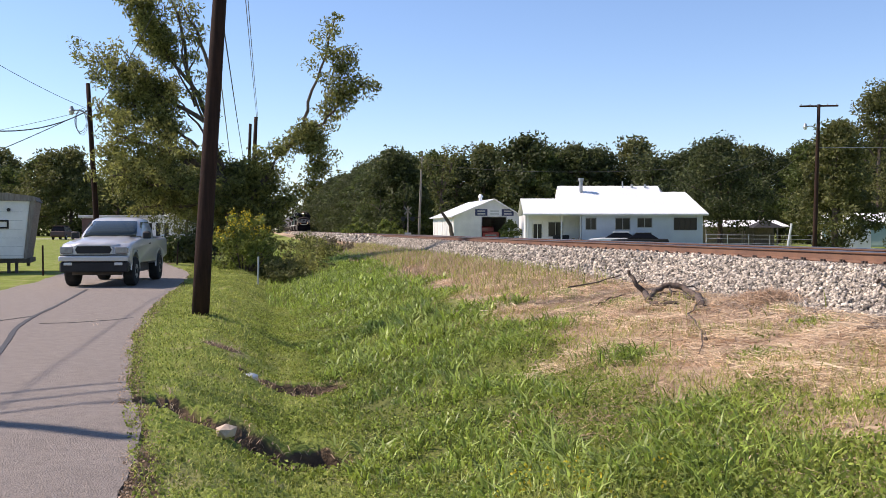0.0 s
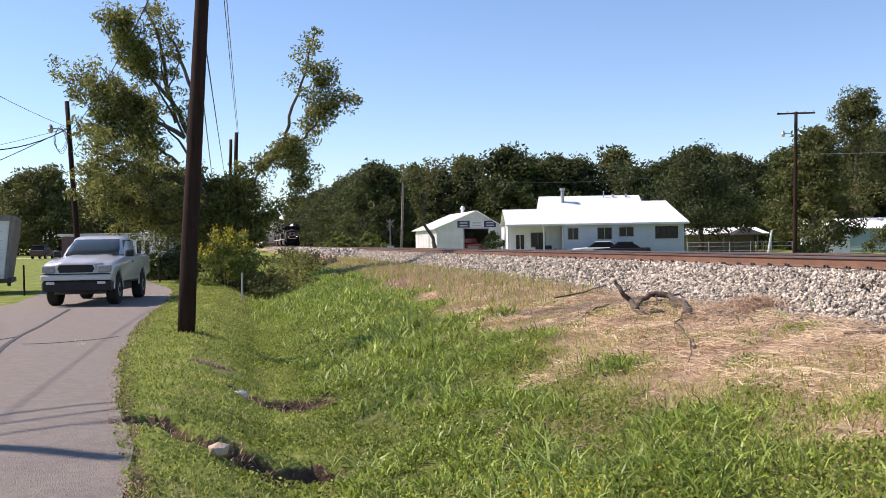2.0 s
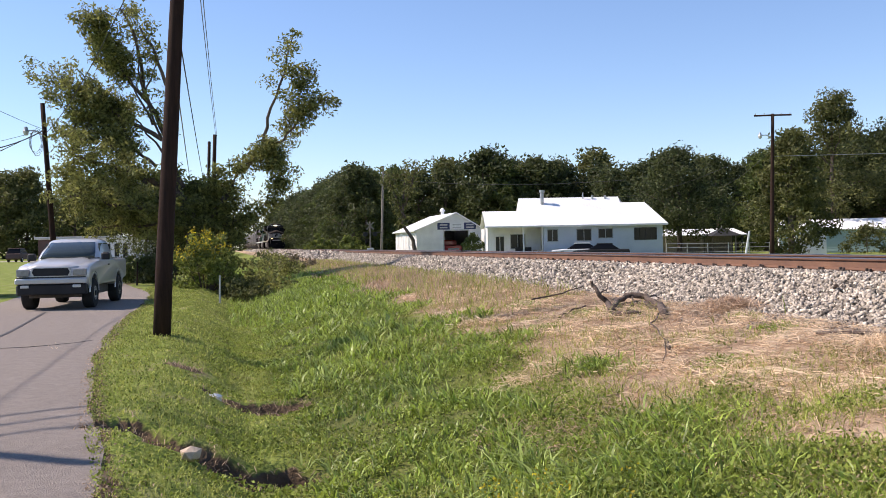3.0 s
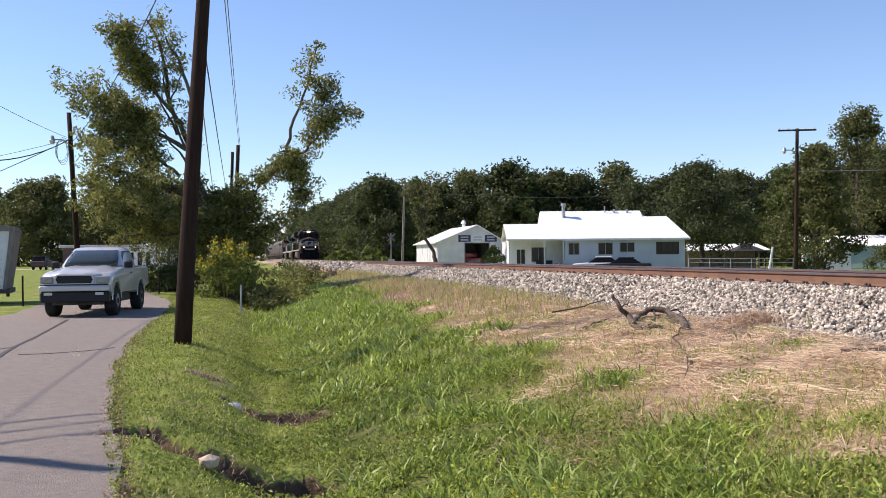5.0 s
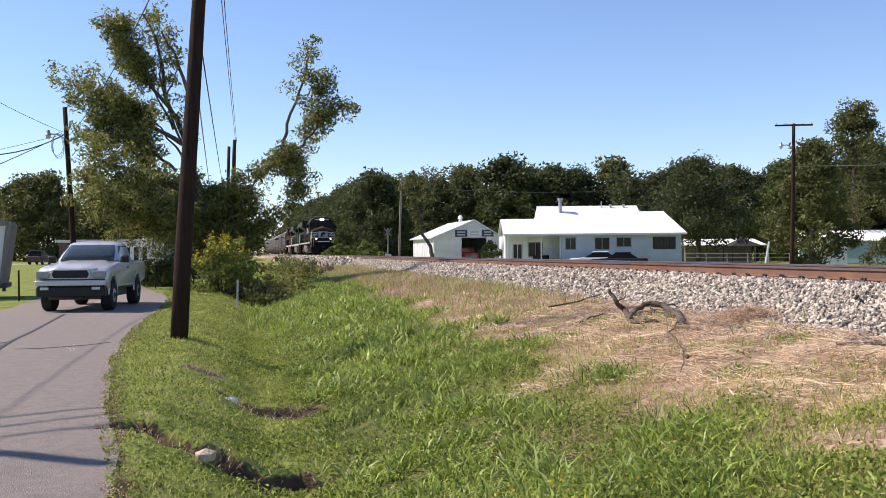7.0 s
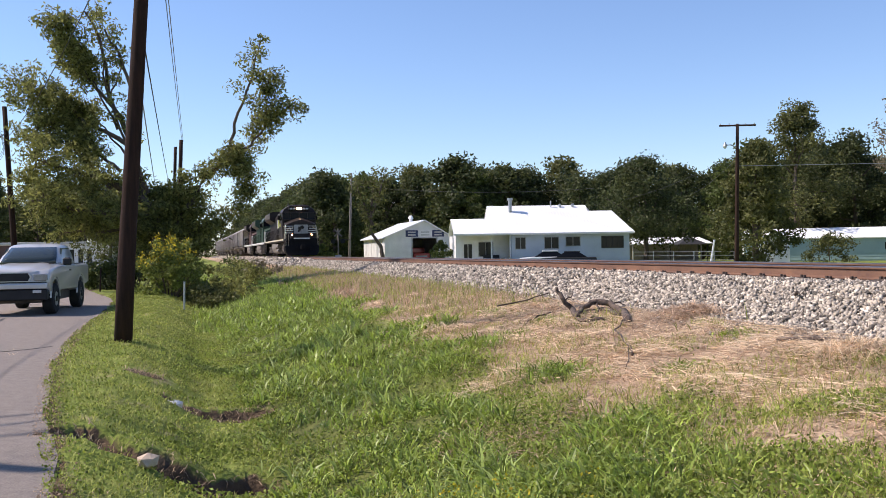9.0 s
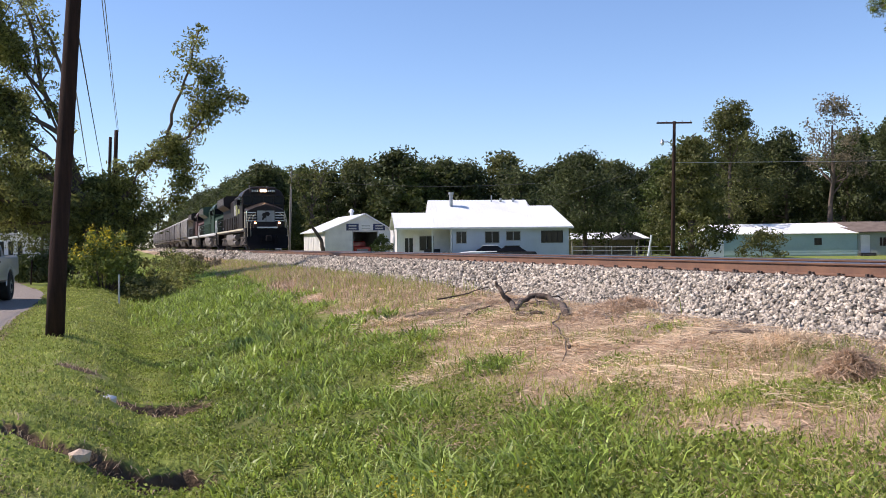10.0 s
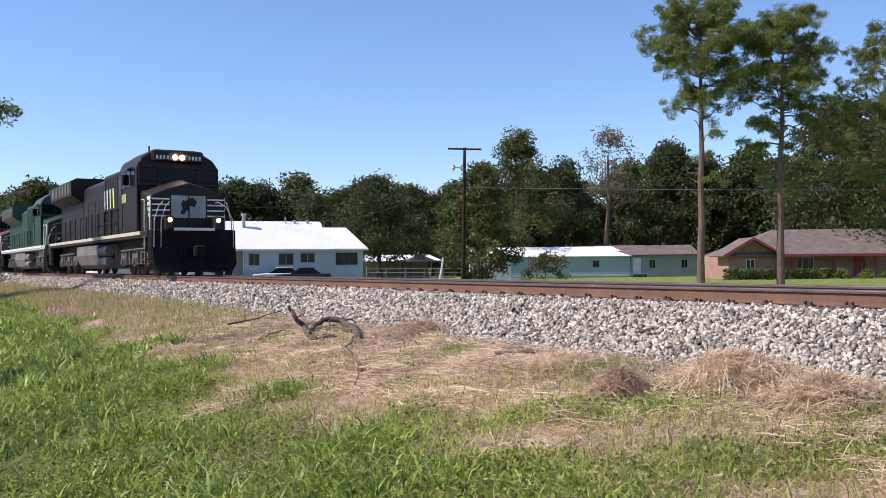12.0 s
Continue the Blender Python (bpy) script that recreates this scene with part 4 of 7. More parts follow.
def bent(p, q, sag=0.15, n=5):
    """A slightly crooked line from p to q."""
    p, q = np.asarray(p, float), np.asarray(q, float)
    L = np.linalg.norm(q - p)
    out = [p + (q - p) * k / n + (rng.normal(0, sag * L / n, 3) if 0 < k < n else 0) for k in range(n + 1)]
    return [tuple(o) for o in out]


def broadleaf(label, height, width, material, trunk=0.25, clear=0.12, clumps=70, each=42, leaf=0.42, bark=None, low=0.1, group="", category="tree", name="tree"):
    """A leafy tree: tapered trunk, forking limbs, and a crown of many clumps with gaps and an uneven outline."""
    tree = thing(name, pose(0, 0, 0), label, category, group)
    s = Shape()
    top = (rng.normal(0, 0.2), rng.normal(0, 0.2), height * 0.8)
    s.tube(bent((0, 0, -0.3), top, 0.12, 5), trunk, trunk * 0.25, 7)
    centres = []
    for k in range(clumps):
        a = rng.uniform(0, 2 * math.pi)
        h = low + (1 - low) * rng.random() ** 0.8
        prof = math.sin(math.pi * min(1, 0.12 + 0.88 * (h - low) / (1 - low)) ** 0.75) * 0.5 + 0.08
        r = width * prof * math.sqrt(rng.random()) * rng.uniform(0.75, 1.15)
        centres.append((r * math.cos(a), r * math.sin(a), height * (clear + (0.95 - clear) * h)))
    for c in centres[::max(1, clumps // 7)]:
        z0 = min(c[2] * 0.75, height * 0.6)
        s.tube(bent((top[0] * z0 / height, top[1] * z0 / height, z0), c, 0.2, 3), trunk * 0.35, trunk * 0.07, 4)
    part("trunk", s, bark or M_BARK, tree)
    pts = np.concatenate([ball_points(c, width * rng.uniform(0.08, 0.2), each) for c in centres])
    v, f = leaves(pts, leaf)
    tagged(part("crown", soup("crown", v, f, material), material, tree), kind="stuff")
    return tree


def place(proto, m, k=1.0, kz=1.0):
    c = copy_thing(proto, m)
    c.scale = (k, k, kz)
    return c


def far_woods():
    """Trees behind the houses and down the far side of the track, some near, some far."""
    protos = [
        broadleaf("dense dark green broadleaf tree in the far tree line", 12, 9, M_LEAF_DARK, 0.3, 0.02, 84, 100, 0.27, group="tree line", low=0.0),
        broadleaf("green broadleaf tree in the far tree line", 12, 8, M_LEAF, 0.28, 0.04, 76, 100, 0.26, group="tree line", low=0.0),
        broadleaf("olive green broadleaf tree in the far tree line", 12, 9.5, M_LEAF_WOODS, 0.3, 0.03, 84, 100, 0.27, group="tree line", low=0.0),
        broadleaf("tall dark tree with an uneven crown in the far tree line", 12, 6.5, M_LEAF_DARK, 0.3, 0.08, 58, 100, 0.26, group="tree line", low=0.05),
    ]
    used = [False] * len(protos)
    # skyline: azimuth, degrees of the tops above the horizon
    az = [-30, -26, -23, -20, -17, -14, -9.5, -8, -6, -4, -2.5, -1, 1, 3, 5, 6.5, 8, 10, 12, 14, 16, 18, 20, 22, 24, 26, 28, 30, 33, 36, 40, 45, 55, 64]
    el = [4.4, 4.4, 5.0, 4.2, 4.6, 4.5, 2.5, 3.0, 3.7, 4.5, 5.0, 4.7, 5.1, 5.2, 5.7, 5.4, 5.2, 5.3, 5.5, 5.4, 5.2, 5.0, 5.2, 5.6, 6.2, 6.2, 5.8, 5.6, 6.2, 6.4, 6.6, 6.8, 6.8, 6.5]

    def plant(x, y, h, which):
        s = h / 12.0
        m = pose(x, y, gz(x, y), 0, 0, rng.uniform(0, 360))
        if not used[which]:
            used[which] = True
            protos[which].matrix_basis = m
            protos[which].scale = (s * 1.05, s * 1.05, s)
        else:
            place(protos[which], m, s * rng.uniform(0.85, 1.25), s)

    for k in range(80):
        a = -3.0 + 66.5 * k / 79 + rng.normal(0, 0.5)
        d = rng.uniform(112, 150)
        e = np.interp(a, az, el) * rng.uniform(0.82, 1.06)
        x, y = aim(a, d)
        plant(x, y, d * math.tan(radians(e)) + 1.5, int(rng.choice([0, 0, 1, 2, 3])))
    # row along the far side of the track
    for k in range(34):
        u = 118 + k * 6.2 + rng.normal(0, 1)
        v = -rng.uniform(5.5, 9) - 0.012 * (u - 80)
        x, y = xy(u, v)
        a, d = math.degrees(math.atan2(x, y)), math.hypot(x, y)
        e = np.interp(a, az, el) * rng.uniform(0.75, 1.0)
        plant(x, y, min(d * math.tan(radians(e)) + 1.5, 15), int(rng.choice([0, 1, 2, 0])))
    for k in range(22):
        u = 120 + k * 9.0
        x, y = xy(u, -rng.uniform(14, 26))
        a, d = math.degrees(math.atan2(x, y)), math.hypot(x, y)
        plant(x, y, d * math.tan(radians(np.interp(a, az, el) * rng.uniform(0.9, 1.03))) + 1.5, int(rng.choice([0, 1, 2, 3])))
    # left, beyond the lawn
    for k in range(42):
        a = -38 + 26.5 * k / 41 + rng.normal(0, 0.4)
        d = rng.uniform(168, 200)
        x, y = aim(a, d)
        plant(x, y, d * math.tan(radians(np.interp(a, az, el) * rng.uniform(0.78, 1.03))) + 1.0, int(rng.choice([0, 1, 2, 3])))
    # behind the viewer the place goes on as wood and lawn
    for k in range(22):
        u = 112 + k * 10.5
        x, y = xy(u, rng.uniform(15, 20))
        plant(x, y, rng.uniform(6.0, 8.5), int(rng.choice([0, 1, 2])))
    for k in range(10):
        x, y = xy(345 + rng.uniform(0, 30), -22 + 5 * k)
        plant(x, y, rng.uniform(11, 15), int(rng.integers(0, 4)))
    for k in range(12):
        a = 80 + 200 * k / 11
        d = rng.uniform(90, 130)
        x, y = aim(a, d)
        plant(x, y, rng.uniform(9, 14), int(rng.integers(0, 4)))


far_woods()


def pic(px, py, d):
    """A place by sight: steps right of and above the first view's centre, at a depth."""
    return ((px - 784) / 1636 * d, d, 1.5 + (407.6 - py) / 1636 * d)


def limb_tree(label, base_d, limbs, material, leaf, twig_r, per, seed_depth=1.2, bark=None, name="tree", category="tree", stretch=1.6):
    """A tree grown from a few main limbs: twigs spring from them and carry the leaves.
    limbs: (points, first radius, last radius, share along the limb where leaves begin, leaf spread, density)."""
    x0, y0, _ = limbs[0][0][0]
    z0 = gz(x0, y0)
    tree = thing(name, pose(x0, y0, z0), label, category)
    s = Shape()
    pts = []
    org = np.array([x0, y0, z0])
    for line, r0, r1, begin, spread, dens in limbs:
        p = [np.array(q) - org + (rng.normal(0, 0.12, 3) if k else 0) for k, q in enumerate(line)]
        fine = []
        for k in range(len(p) - 1):
            for i in range(4):
                fine.append(p[k] + (p[k + 1] - p[k]) * i / 4 + rng.normal(0, 0.03, 3))
        fine.append(p[-1])
        s.tube(fine, r0, r1, 8)
        n = len(fine)
        for k in range(int(begin * n), n):
            for _ in range(dens):
                d = rng.normal(size=3) * np.array([1, seed_depth, 0.8])
                d /= np.linalg.norm(d)
                tip = fine[k] + d * spread * rng.uniform(0.25, 1.0)
                s.tube(bent(fine[k], tip, 0.2, 2), 0.02, 0.006, 3)
                pts.append(ball_points(tip, twig_r * rng.uniform(0.6, 1.2), per, 0.75))
    part("trunk", s, bark or M_BARK, tree)
    v, f = leaves(np.concatenate(pts), leaf, stretch)
    tagged(part("crown", soup("crown", v, f, material), material, tree), kind="stuff")
    return tree


def lines(d, *points):
    return [pic(px, py, d + off) for px, py, off in points]


def build_near_trees():
    D = 42
    limb_tree("large half-bare broadleaf tree with a leaning limb and vines", D, [
        (lines(D, (425, 470, 0), (405, 380, 0), (395, 300, 0.2), (362, 215, 0.4), (335, 135, 0.2), (318, 40, 0), (300, -15, 0)), 0.22, 0.03, 0.55, 1.2, 2),
        (lines(D, (395, 300, 0.2), (380, 220, -0.5), (372, 130, -0.8), (345, 60, -1), (330, 10, -1)), 0.15, 0.03, 0.75, 0.7, 1),
        (lines(D, (415, 390, 0), (455, 335, 0.3), (495, 280, 0.6), (535, 242, 0.8), (556, 230, 0.8)), 0.15, 0.07, 0.2, 0.7, 4),
        (lines(D, (535, 242, 0.8), (552, 180, 0.6), (575, 105, 0.4), (598, 48, 0.3)), 0.09, 0.025, 0.55, 0.6, 2),
        (lines(D, (550, 235, 0.8), (585, 205, 0.9), (612, 165, 1.0), (655, 152, 1.1)), 0.07, 0.015, 0.25, 0.75, 3),
        (lines(D, (598, 190, 0.9), (605, 140, 0.8), (612, 95, 0.7)), 0.05, 0.015, 0.2, 0.55, 3),
        (lines(D, (540, 245, 0.8), (565, 262, 0.6), (560, 300, 0.5), (530, 340, 0.5)), 0.05, 0.02, 0.1, 0.7, 4),
        (lines(D, (400, 320, 0), (330, 285, -1), (260, 262, -1.5), (200, 240, -2)), 0.16, 0.03, 0.25, 1.4, 6),
        (lines(D, (362, 215, 0.4), (300, 180, 0.8), (235, 135, 1.2), (180, 112, 1.4)), 0.11, 0.02, 0.3, 1.2, 7),
        (lines(D, (340, 150, 0.2), (285, 85, 0), (262, 45, -0.4), (240, 5, -0.5)), 0.09, 0.02, 0.3, 1.0, 7),
        (lines(D, (335, 290, 0), (270, 215, 0.5), (225, 165, 0.8), (205, 200, 0.8)), 0.1, 0.02, 0.2, 1.3, 7),
        (lines(D, (405, 360, 0), (330, 335, -1.5), (270, 320, -2), (205, 315, -2.4)), 0.14, 0.03, 0.1, 1.2, 7),
        (lines(D, (400, 360, 0), (320, 366, -1), (250, 362, -1.2)), 0.1, 0.03, 0.1, 0.7, 3),
        (lines(D, (408, 360, 0), (420, 320, 0.5), (430, 295, 0.8), (470, 310, 0.9)), 0.12, 0.03, 0.0, 1.2, 9),
        (lines(D, (410, 400, 0), (380, 350, 1), (370, 310, 1.2)), 0.1, 0.03, 0.0, 1.2, 8),
        (lines(D, (425, 430, 0), (450, 390, 0.5), (490, 360, 0.8)), 0.1, 0.03, 0.0, 1.1, 8),
            (lines(D, (350, 260, 0), (310, 230, 0.6), (280, 175, 1.0), (262, 140, 1.0)), 0.08, 0.02, 0.35, 1.0, 6),
        (lines(D, (385, 330, 0), (300, 320, 1.0), (240, 290, 1.5), (185, 285, 1.6)), 0.1, 0.02, 0.25, 1.2, 7),
        (lines(D, (362, 215, 0.4), (330, 120, -0.3), (322, 70, -0.6), (350, 60, -0.7)), 0.06, 0.015, 0.9, 0.5, 1),
        (lines(D, (348, 190, 0.3), (300, 110, -0.2), (275, 70, -0.4)), 0.06, 0.015, 0.6, 0.6, 3),
        (lines(D, (370, 250, 0.2), (318, 190, 1.0), (290, 150, 1.3)), 0.06, 0.015, 0.8, 0.5, 2),
        (lines(D, (335, 135, 0.2), (352, 80, 0.5), (330, 40, 0.6)), 0.045, 0.012, 0.9, 0.4, 1),
    ], M_LEAF_OLIVE, 0.098, 0.55, 66, stretch=2.1)
    # thin tree left of the shed
    D = 84
    limb_tree("thin pale-stemmed tree with sparse leaves beside the shed", D, [
        (lines(D, (800, 420, 0), (793, 400, 0), (784, 370, 0), (783, 320, 0), (786, 275, 0)), 0.2, 0.04, 0.5, 1.1, 3),
        (lines(D, (784, 360, 0), (765, 310, 0.5), (755, 280, 0.5)), 0.1, 0.03, 0.3, 1.0, 3),
        (lines(D, (784, 340, 0), (800, 300, -0.5), (805, 270, -0.5)), 0.1, 0.03, 0.3, 1.0, 3),
    ], M_LEAF_WOODS, 0.2, 0.6, 22)
    # pines on the right
    for q in ((36.3, 52, 15.3, 0.2, 0.6, 2.9), (40.7, 54, 15.0, 0.5, 0.5, 2.7), (46.6, 58, 14.0, 0.3, 0.22, 4.2)):
        pine(*q)
    def at(t, a, d, label, k=1.0, kz=1.0):
        x, y = aim(a, d)
        t.matrix_basis = pose(x, y, gz(x, y) - 0.1, 0, 0, rng.uniform(0, 360))
        t.scale = (k, k, kz)
        t["label"] = label
        return t
    at(broadleaf("", 10.2, 9.0, M_LEAF_DARK, 0.3, 0.2, 130, 120, 0.2, low=0.0), 16.6, 90, "round dark green shade tree behind the blue house")
    at(broadleaf("", 9.6, 5.4, M_LEAF_WOODS, 0.26, 0.04, 170, 100, 0.18, low=0.0), 23.0, 72, "olive green tree beside the pale trailer")
    at(broadleaf("", 17.0, 8.5, M_LEAF_WOODS, 0.35, 0.2, 90, 130, 0.22, low=0.0), 25.2, 104, "tall tree with a ragged open crown")
    at(broadleaf("", 14.5, 9.0, M_LEAF_DARK, 0.35, 0.2, 100, 130, 0.23, low=0.0), 28.2, 114, "tall dark broadleaf tree")
    at(broadleaf("", 17.0, 7.5, M_LEAF_BROWN, 0.35, 0.35, 46, 80, 0.18, low=0.2), 30.8, 104, "half-bare greyish tree with a thin crown")
    at(broadleaf("", 15.0, 10.0, M_LEAF_DARK, 0.35, 0.1, 120, 130, 0.24, low=0.0), 34.4, 120, "dense dark broadleaf tree behind the annex", 1.15, 1.15)
    at(broadleaf("", 18.0, 14.0, M_LEAF_DARK, 0.4, 0.1, 150, 150, 0.25, low=0.0), 44.0, 99, "broad dark tree behind the brick house")
    at(broadleaf("", 19.5, 14.0, M_LEAF, 0.4, 0.1, 150, 150, 0.25, low=0.0), 48.0, 97, "broad green tree behind the brick house")
    at(broadleaf("", 2.6, 5.0, M_LEAF_WOODS, 0.06, 0.0, 40, 60, 0.16, low=0.0, name="shrub", category="shrub"), 27.0, 92, "olive brown shrub against the trailer wall")
    at(broadleaf("", 2.4, 2.4, M_LEAF, 0.06, 0.0, 30, 60, 0.16, low=0.0, name="shrub", category="shrub"), 4.1, 84, "green shrub beside the shed")


def pine(a, d, h, lean, low, wide):
    """A tall pine: bare trunk, upswept boughs, tufts of needles."""
    x, y = aim(a, d)
    tree = thing("pine_tree", pose(x, y, gz(x, y)), "tall pine with a bare trunk and tufted crown", "tree", "pines")
    s = Shape()
    trunk = [(lean * (k / 8) ** 2 + rng.normal(0, 0.05), rng.normal(0, 0.05), -0.3 + (h + 0.1) * k / 8) for k in range(9)]
    s.tube(trunk, 0.24, 0.05, 10)
    tips = []
    for k in range(54):
        f = low + (0.99 - low) * (k / 53) ** 0.7
        ang = k * 2.4 + rng.normal(0, 0.35)
        g = (f - low) / (1 - low)
        L = wide * (0.35 + 0.65 * math.sin(math.pi * min(0.97, 0.2 + 0.72 * g)) ** 0.8) * rng.uniform(0.55, 1.12)
        b = np.array([lean * f * f, 0, h * f])
        e = b + np.array([L * math.cos(ang), L * math.sin(ang), L * rng.uniform(-0.05, 0.55)])
        line = bent(b, e, 0.2, 5)
        s.tube(line, 0.055, 0.012, 5)
        for q in line[3:]:
            for _ in range(3):
                tip = np.array(q) + rng.normal(0, [0.34, 0.34, 0.2])
                s.tube([q, tip], 0.012, 0.006, 3)
                tips.append(tip)
    for k in range(7):    # short dead snags and thin boughs down the bare trunk
        f = rng.uniform(min(0.3, low - 0.05), low)
        ang = rng.uniform(0, 6.28)
        b = np.array([lean * f * f, 0, h * f])
        e = b + np.array([math.cos(ang), math.sin(ang), 0.3]) * rng.uniform(0.5, 1.9)
        line = bent(b, e, 0.2, 4)
        s.tube(line, 0.04, 0.01, 5)
        if k % 2:
            tips += [np.array(e) + rng.normal(0, 0.3, 3) for _ in range(5)]
    for _ in range(12):
        tips.append(np.array([lean, 0, h]) + rng.normal(0, [0.6, 0.6, 0.3]))
    part("trunk", s, M_PINEBARK, tree)
    pts = np.concatenate([ball_points(t, rng.uniform(0.22, 0.42), 80, 0.75) for t in tips])
    v, f = leaves(pts, 0.042, 8.0)
    part("crown", soup("needles", v, f, M_NEEDLE), M_NEEDLE, tree, "tufts of green needles")


build_near_trees()


def bush(label, x, y, w, h, material, clumps, each, leaf, flowers=None, seed=0):
    b = thing("bush", pose(x, y, gz(x, y)), label, "bush")
    s = Shape()
    cs = []
    for k in range(clumps):
        a, r = rng.uniform(0, 2 * math.pi), math.sqrt(rng.random())
        c = (w / 2 * r * math.cos(a), w / 2 * r * math.sin(a), h * (1 - 0.6 * r * r) * rng.uniform(0.15, 0.95))
        cs.append(c)
        if k % 3 == 0:
            s.tube(bent((c[0] * 0.3, c[1] * 0.3, -0.05), c, 0.1, 3), 0.025, 0.008, 5)
    part("branchwork", s, M_BARK, b)
    v, f = leaves(np.concatenate([ball_points(c, rng.uniform(0.22, 0.4), each) for c in cs]), leaf)
    tagged(part("foliage", soup("foliage", v, f, material), material, b), kind="stuff")
    if flowers:
        top = [c for c in cs if c[2] > h * 0.45]
        v, f = leaves(np.concatenate([ball_points((c[0], c[1], c[2] + 0.15), 0.26, flowers, 1.2) for c in top]), leaf * 0.85)
        tagged(part("blossom", soup("blossom", v, f, M_FLOWER), M_FLOWER, b, "yellow goldenrod blossom"), kind="stuff")
    return b


def build_bushes():
    bush("goldenrod bush in yellow flower beside the ditch", *pic(432, 0, 36)[:2], 2.6, 2.5, M_LEAF_YELLOW, 80, 80, 0.085, flowers=24)
    bush("dark green bush under the large tree", *pic(470, 0, 38)[:2], 2.6, 1.7, M_LEAF_OLIVE, 70, 60, 0.1)
    bush("brown and green scrub at the end of the ditch", *pic(500, 0, 35)[:2], 1.8, 1.1, M_LEAF_WOODS, 50, 60, 0.08)
    bush("dark green scrub beneath the large tree", *pic(385, 0, 43)[:2], 3.6, 1.9, M_LEAF_DARK, 80, 60, 0.12)
    bush("green scrub at the lawn's edge", *pic(318, 0, 44)[:2], 2.6, 1.5, M_LEAF, 60, 50, 0.12)
    for u, v, w, h, m in ((37, 8.0, 2.0, 0.9, M_LEAF_OLIVE), (46, 7.0, 2.6, 1.2, M_LEAF_OLIVE), (52, 5.6, 2.4, 1.0, M_LEAF_BROWN), (60, 6.5, 3.0, 1.4, M_LEAF_OLIVE),
                          (70, 6.2, 3.0, 1.4, M_LEAF)):
        bush("low scrub growing beside the far ballast", *xy(u, v), w, h, m, 36, 40, 0.1)
    bush("light green shrub beside the track", *aim(-3.3, 92), 3.4, 2.3, M_LEAF_YELLOW, 50, 50, 0.22)
    bush("light green shrub beside the track", *aim(-5.2, 108), 3.6, 2.6, M_LEAF_YELLOW, 50, 50, 0.24)


build_bushes()


# ---- poles and cables ----
def utility_pole(label, base, top, r0, r1, arm=None, lamp=None, mat=None):
    """A timber pole from base to top. arm: (half length, drop, turn); lamp: (height, reach vector)."""
    b, t = Vector(base), Vector(top)
    p = thing("utility_pole", pose(*b), label, "utility pole")
    s = Shape()
    s.tube([(t - b) * (k / 6) - Vector((0, 0, 0.4 if k == 0 else 0)) for k in range(7)], r0, r1, 20)
    part("pole", s, mat or M_POLE, p, smooth=True)
    if arm:
        half, drop, turn = arm
        c = (t - b) - Vector((0, 0, drop))
        dx, dy = math.cos(radians(turn)), math.sin(radians(turn))
        s = Shape()
        s.tube([c + Vector((-dx * half, -dy * half, 0.0)), c + Vector((dx * half, dy * half, 0.0))], 0.06, n=4)
        part("crossarm", s, mat or M_POLE, p)
        for k in (-0.92, -0.45, 0.45, 0.92):
            s = Shape()
            q = c + Vector((dx * half * k, dy * half * k, 0.05))
            s.tube([q, q + Vector((0, 0, 0.05)), q + Vector((0, 0, 0.09))], 0.025, 0.035, 8)
            part("insulator", s, M_GALV, p)
    if lamp:
        z, reach = lamp
        c = (t - b) * (z / (t.z - b.z))
        e = c + Vector(reach)
        s = Shape()
        s.tube([c, c + Vector(reach) * 0.5 + Vector((0, 0, 0.18)), e + Vector((0, 0, 0.1))], 0.035, n=6)
        arm_ = part("lamp_arm", s, M_GALV, p)
        s = Shape()
        s.tube([e + Vector((0, 0, 0.28)), e + Vector((0, 0, 0.14)), e + Vector((0, 0, 0.06))], 0.07, 0.14, 12)
        part("lamp_head", s, M_GALV, arm_)
        s = Shape()
        s.tube([e + Vector((0, 0, 0.06)), e + Vector((0, 0, -0.06)), e + Vector((0, 0, -0.12))], 0.14, 0.07, 12)
        part("lamp_globe", s, M_LAMPGLASS, arm_, "clear ribbed lamp globe")
    return p


def cable(p, q, sag, r, mat, label="thin sagging overhead utility cable"):
    p, q = Vector(p), Vector(q)
    s = Shape()
    s.tube([p + (q - p) * (k / 14) - Vector((0, 0, sag * 4 * (k / 14) * (1 - k / 14))) for k in range(15)], r, n=5)
    tagged(part("overhead_cable", s, mat), label, "cable", "overhead cables")


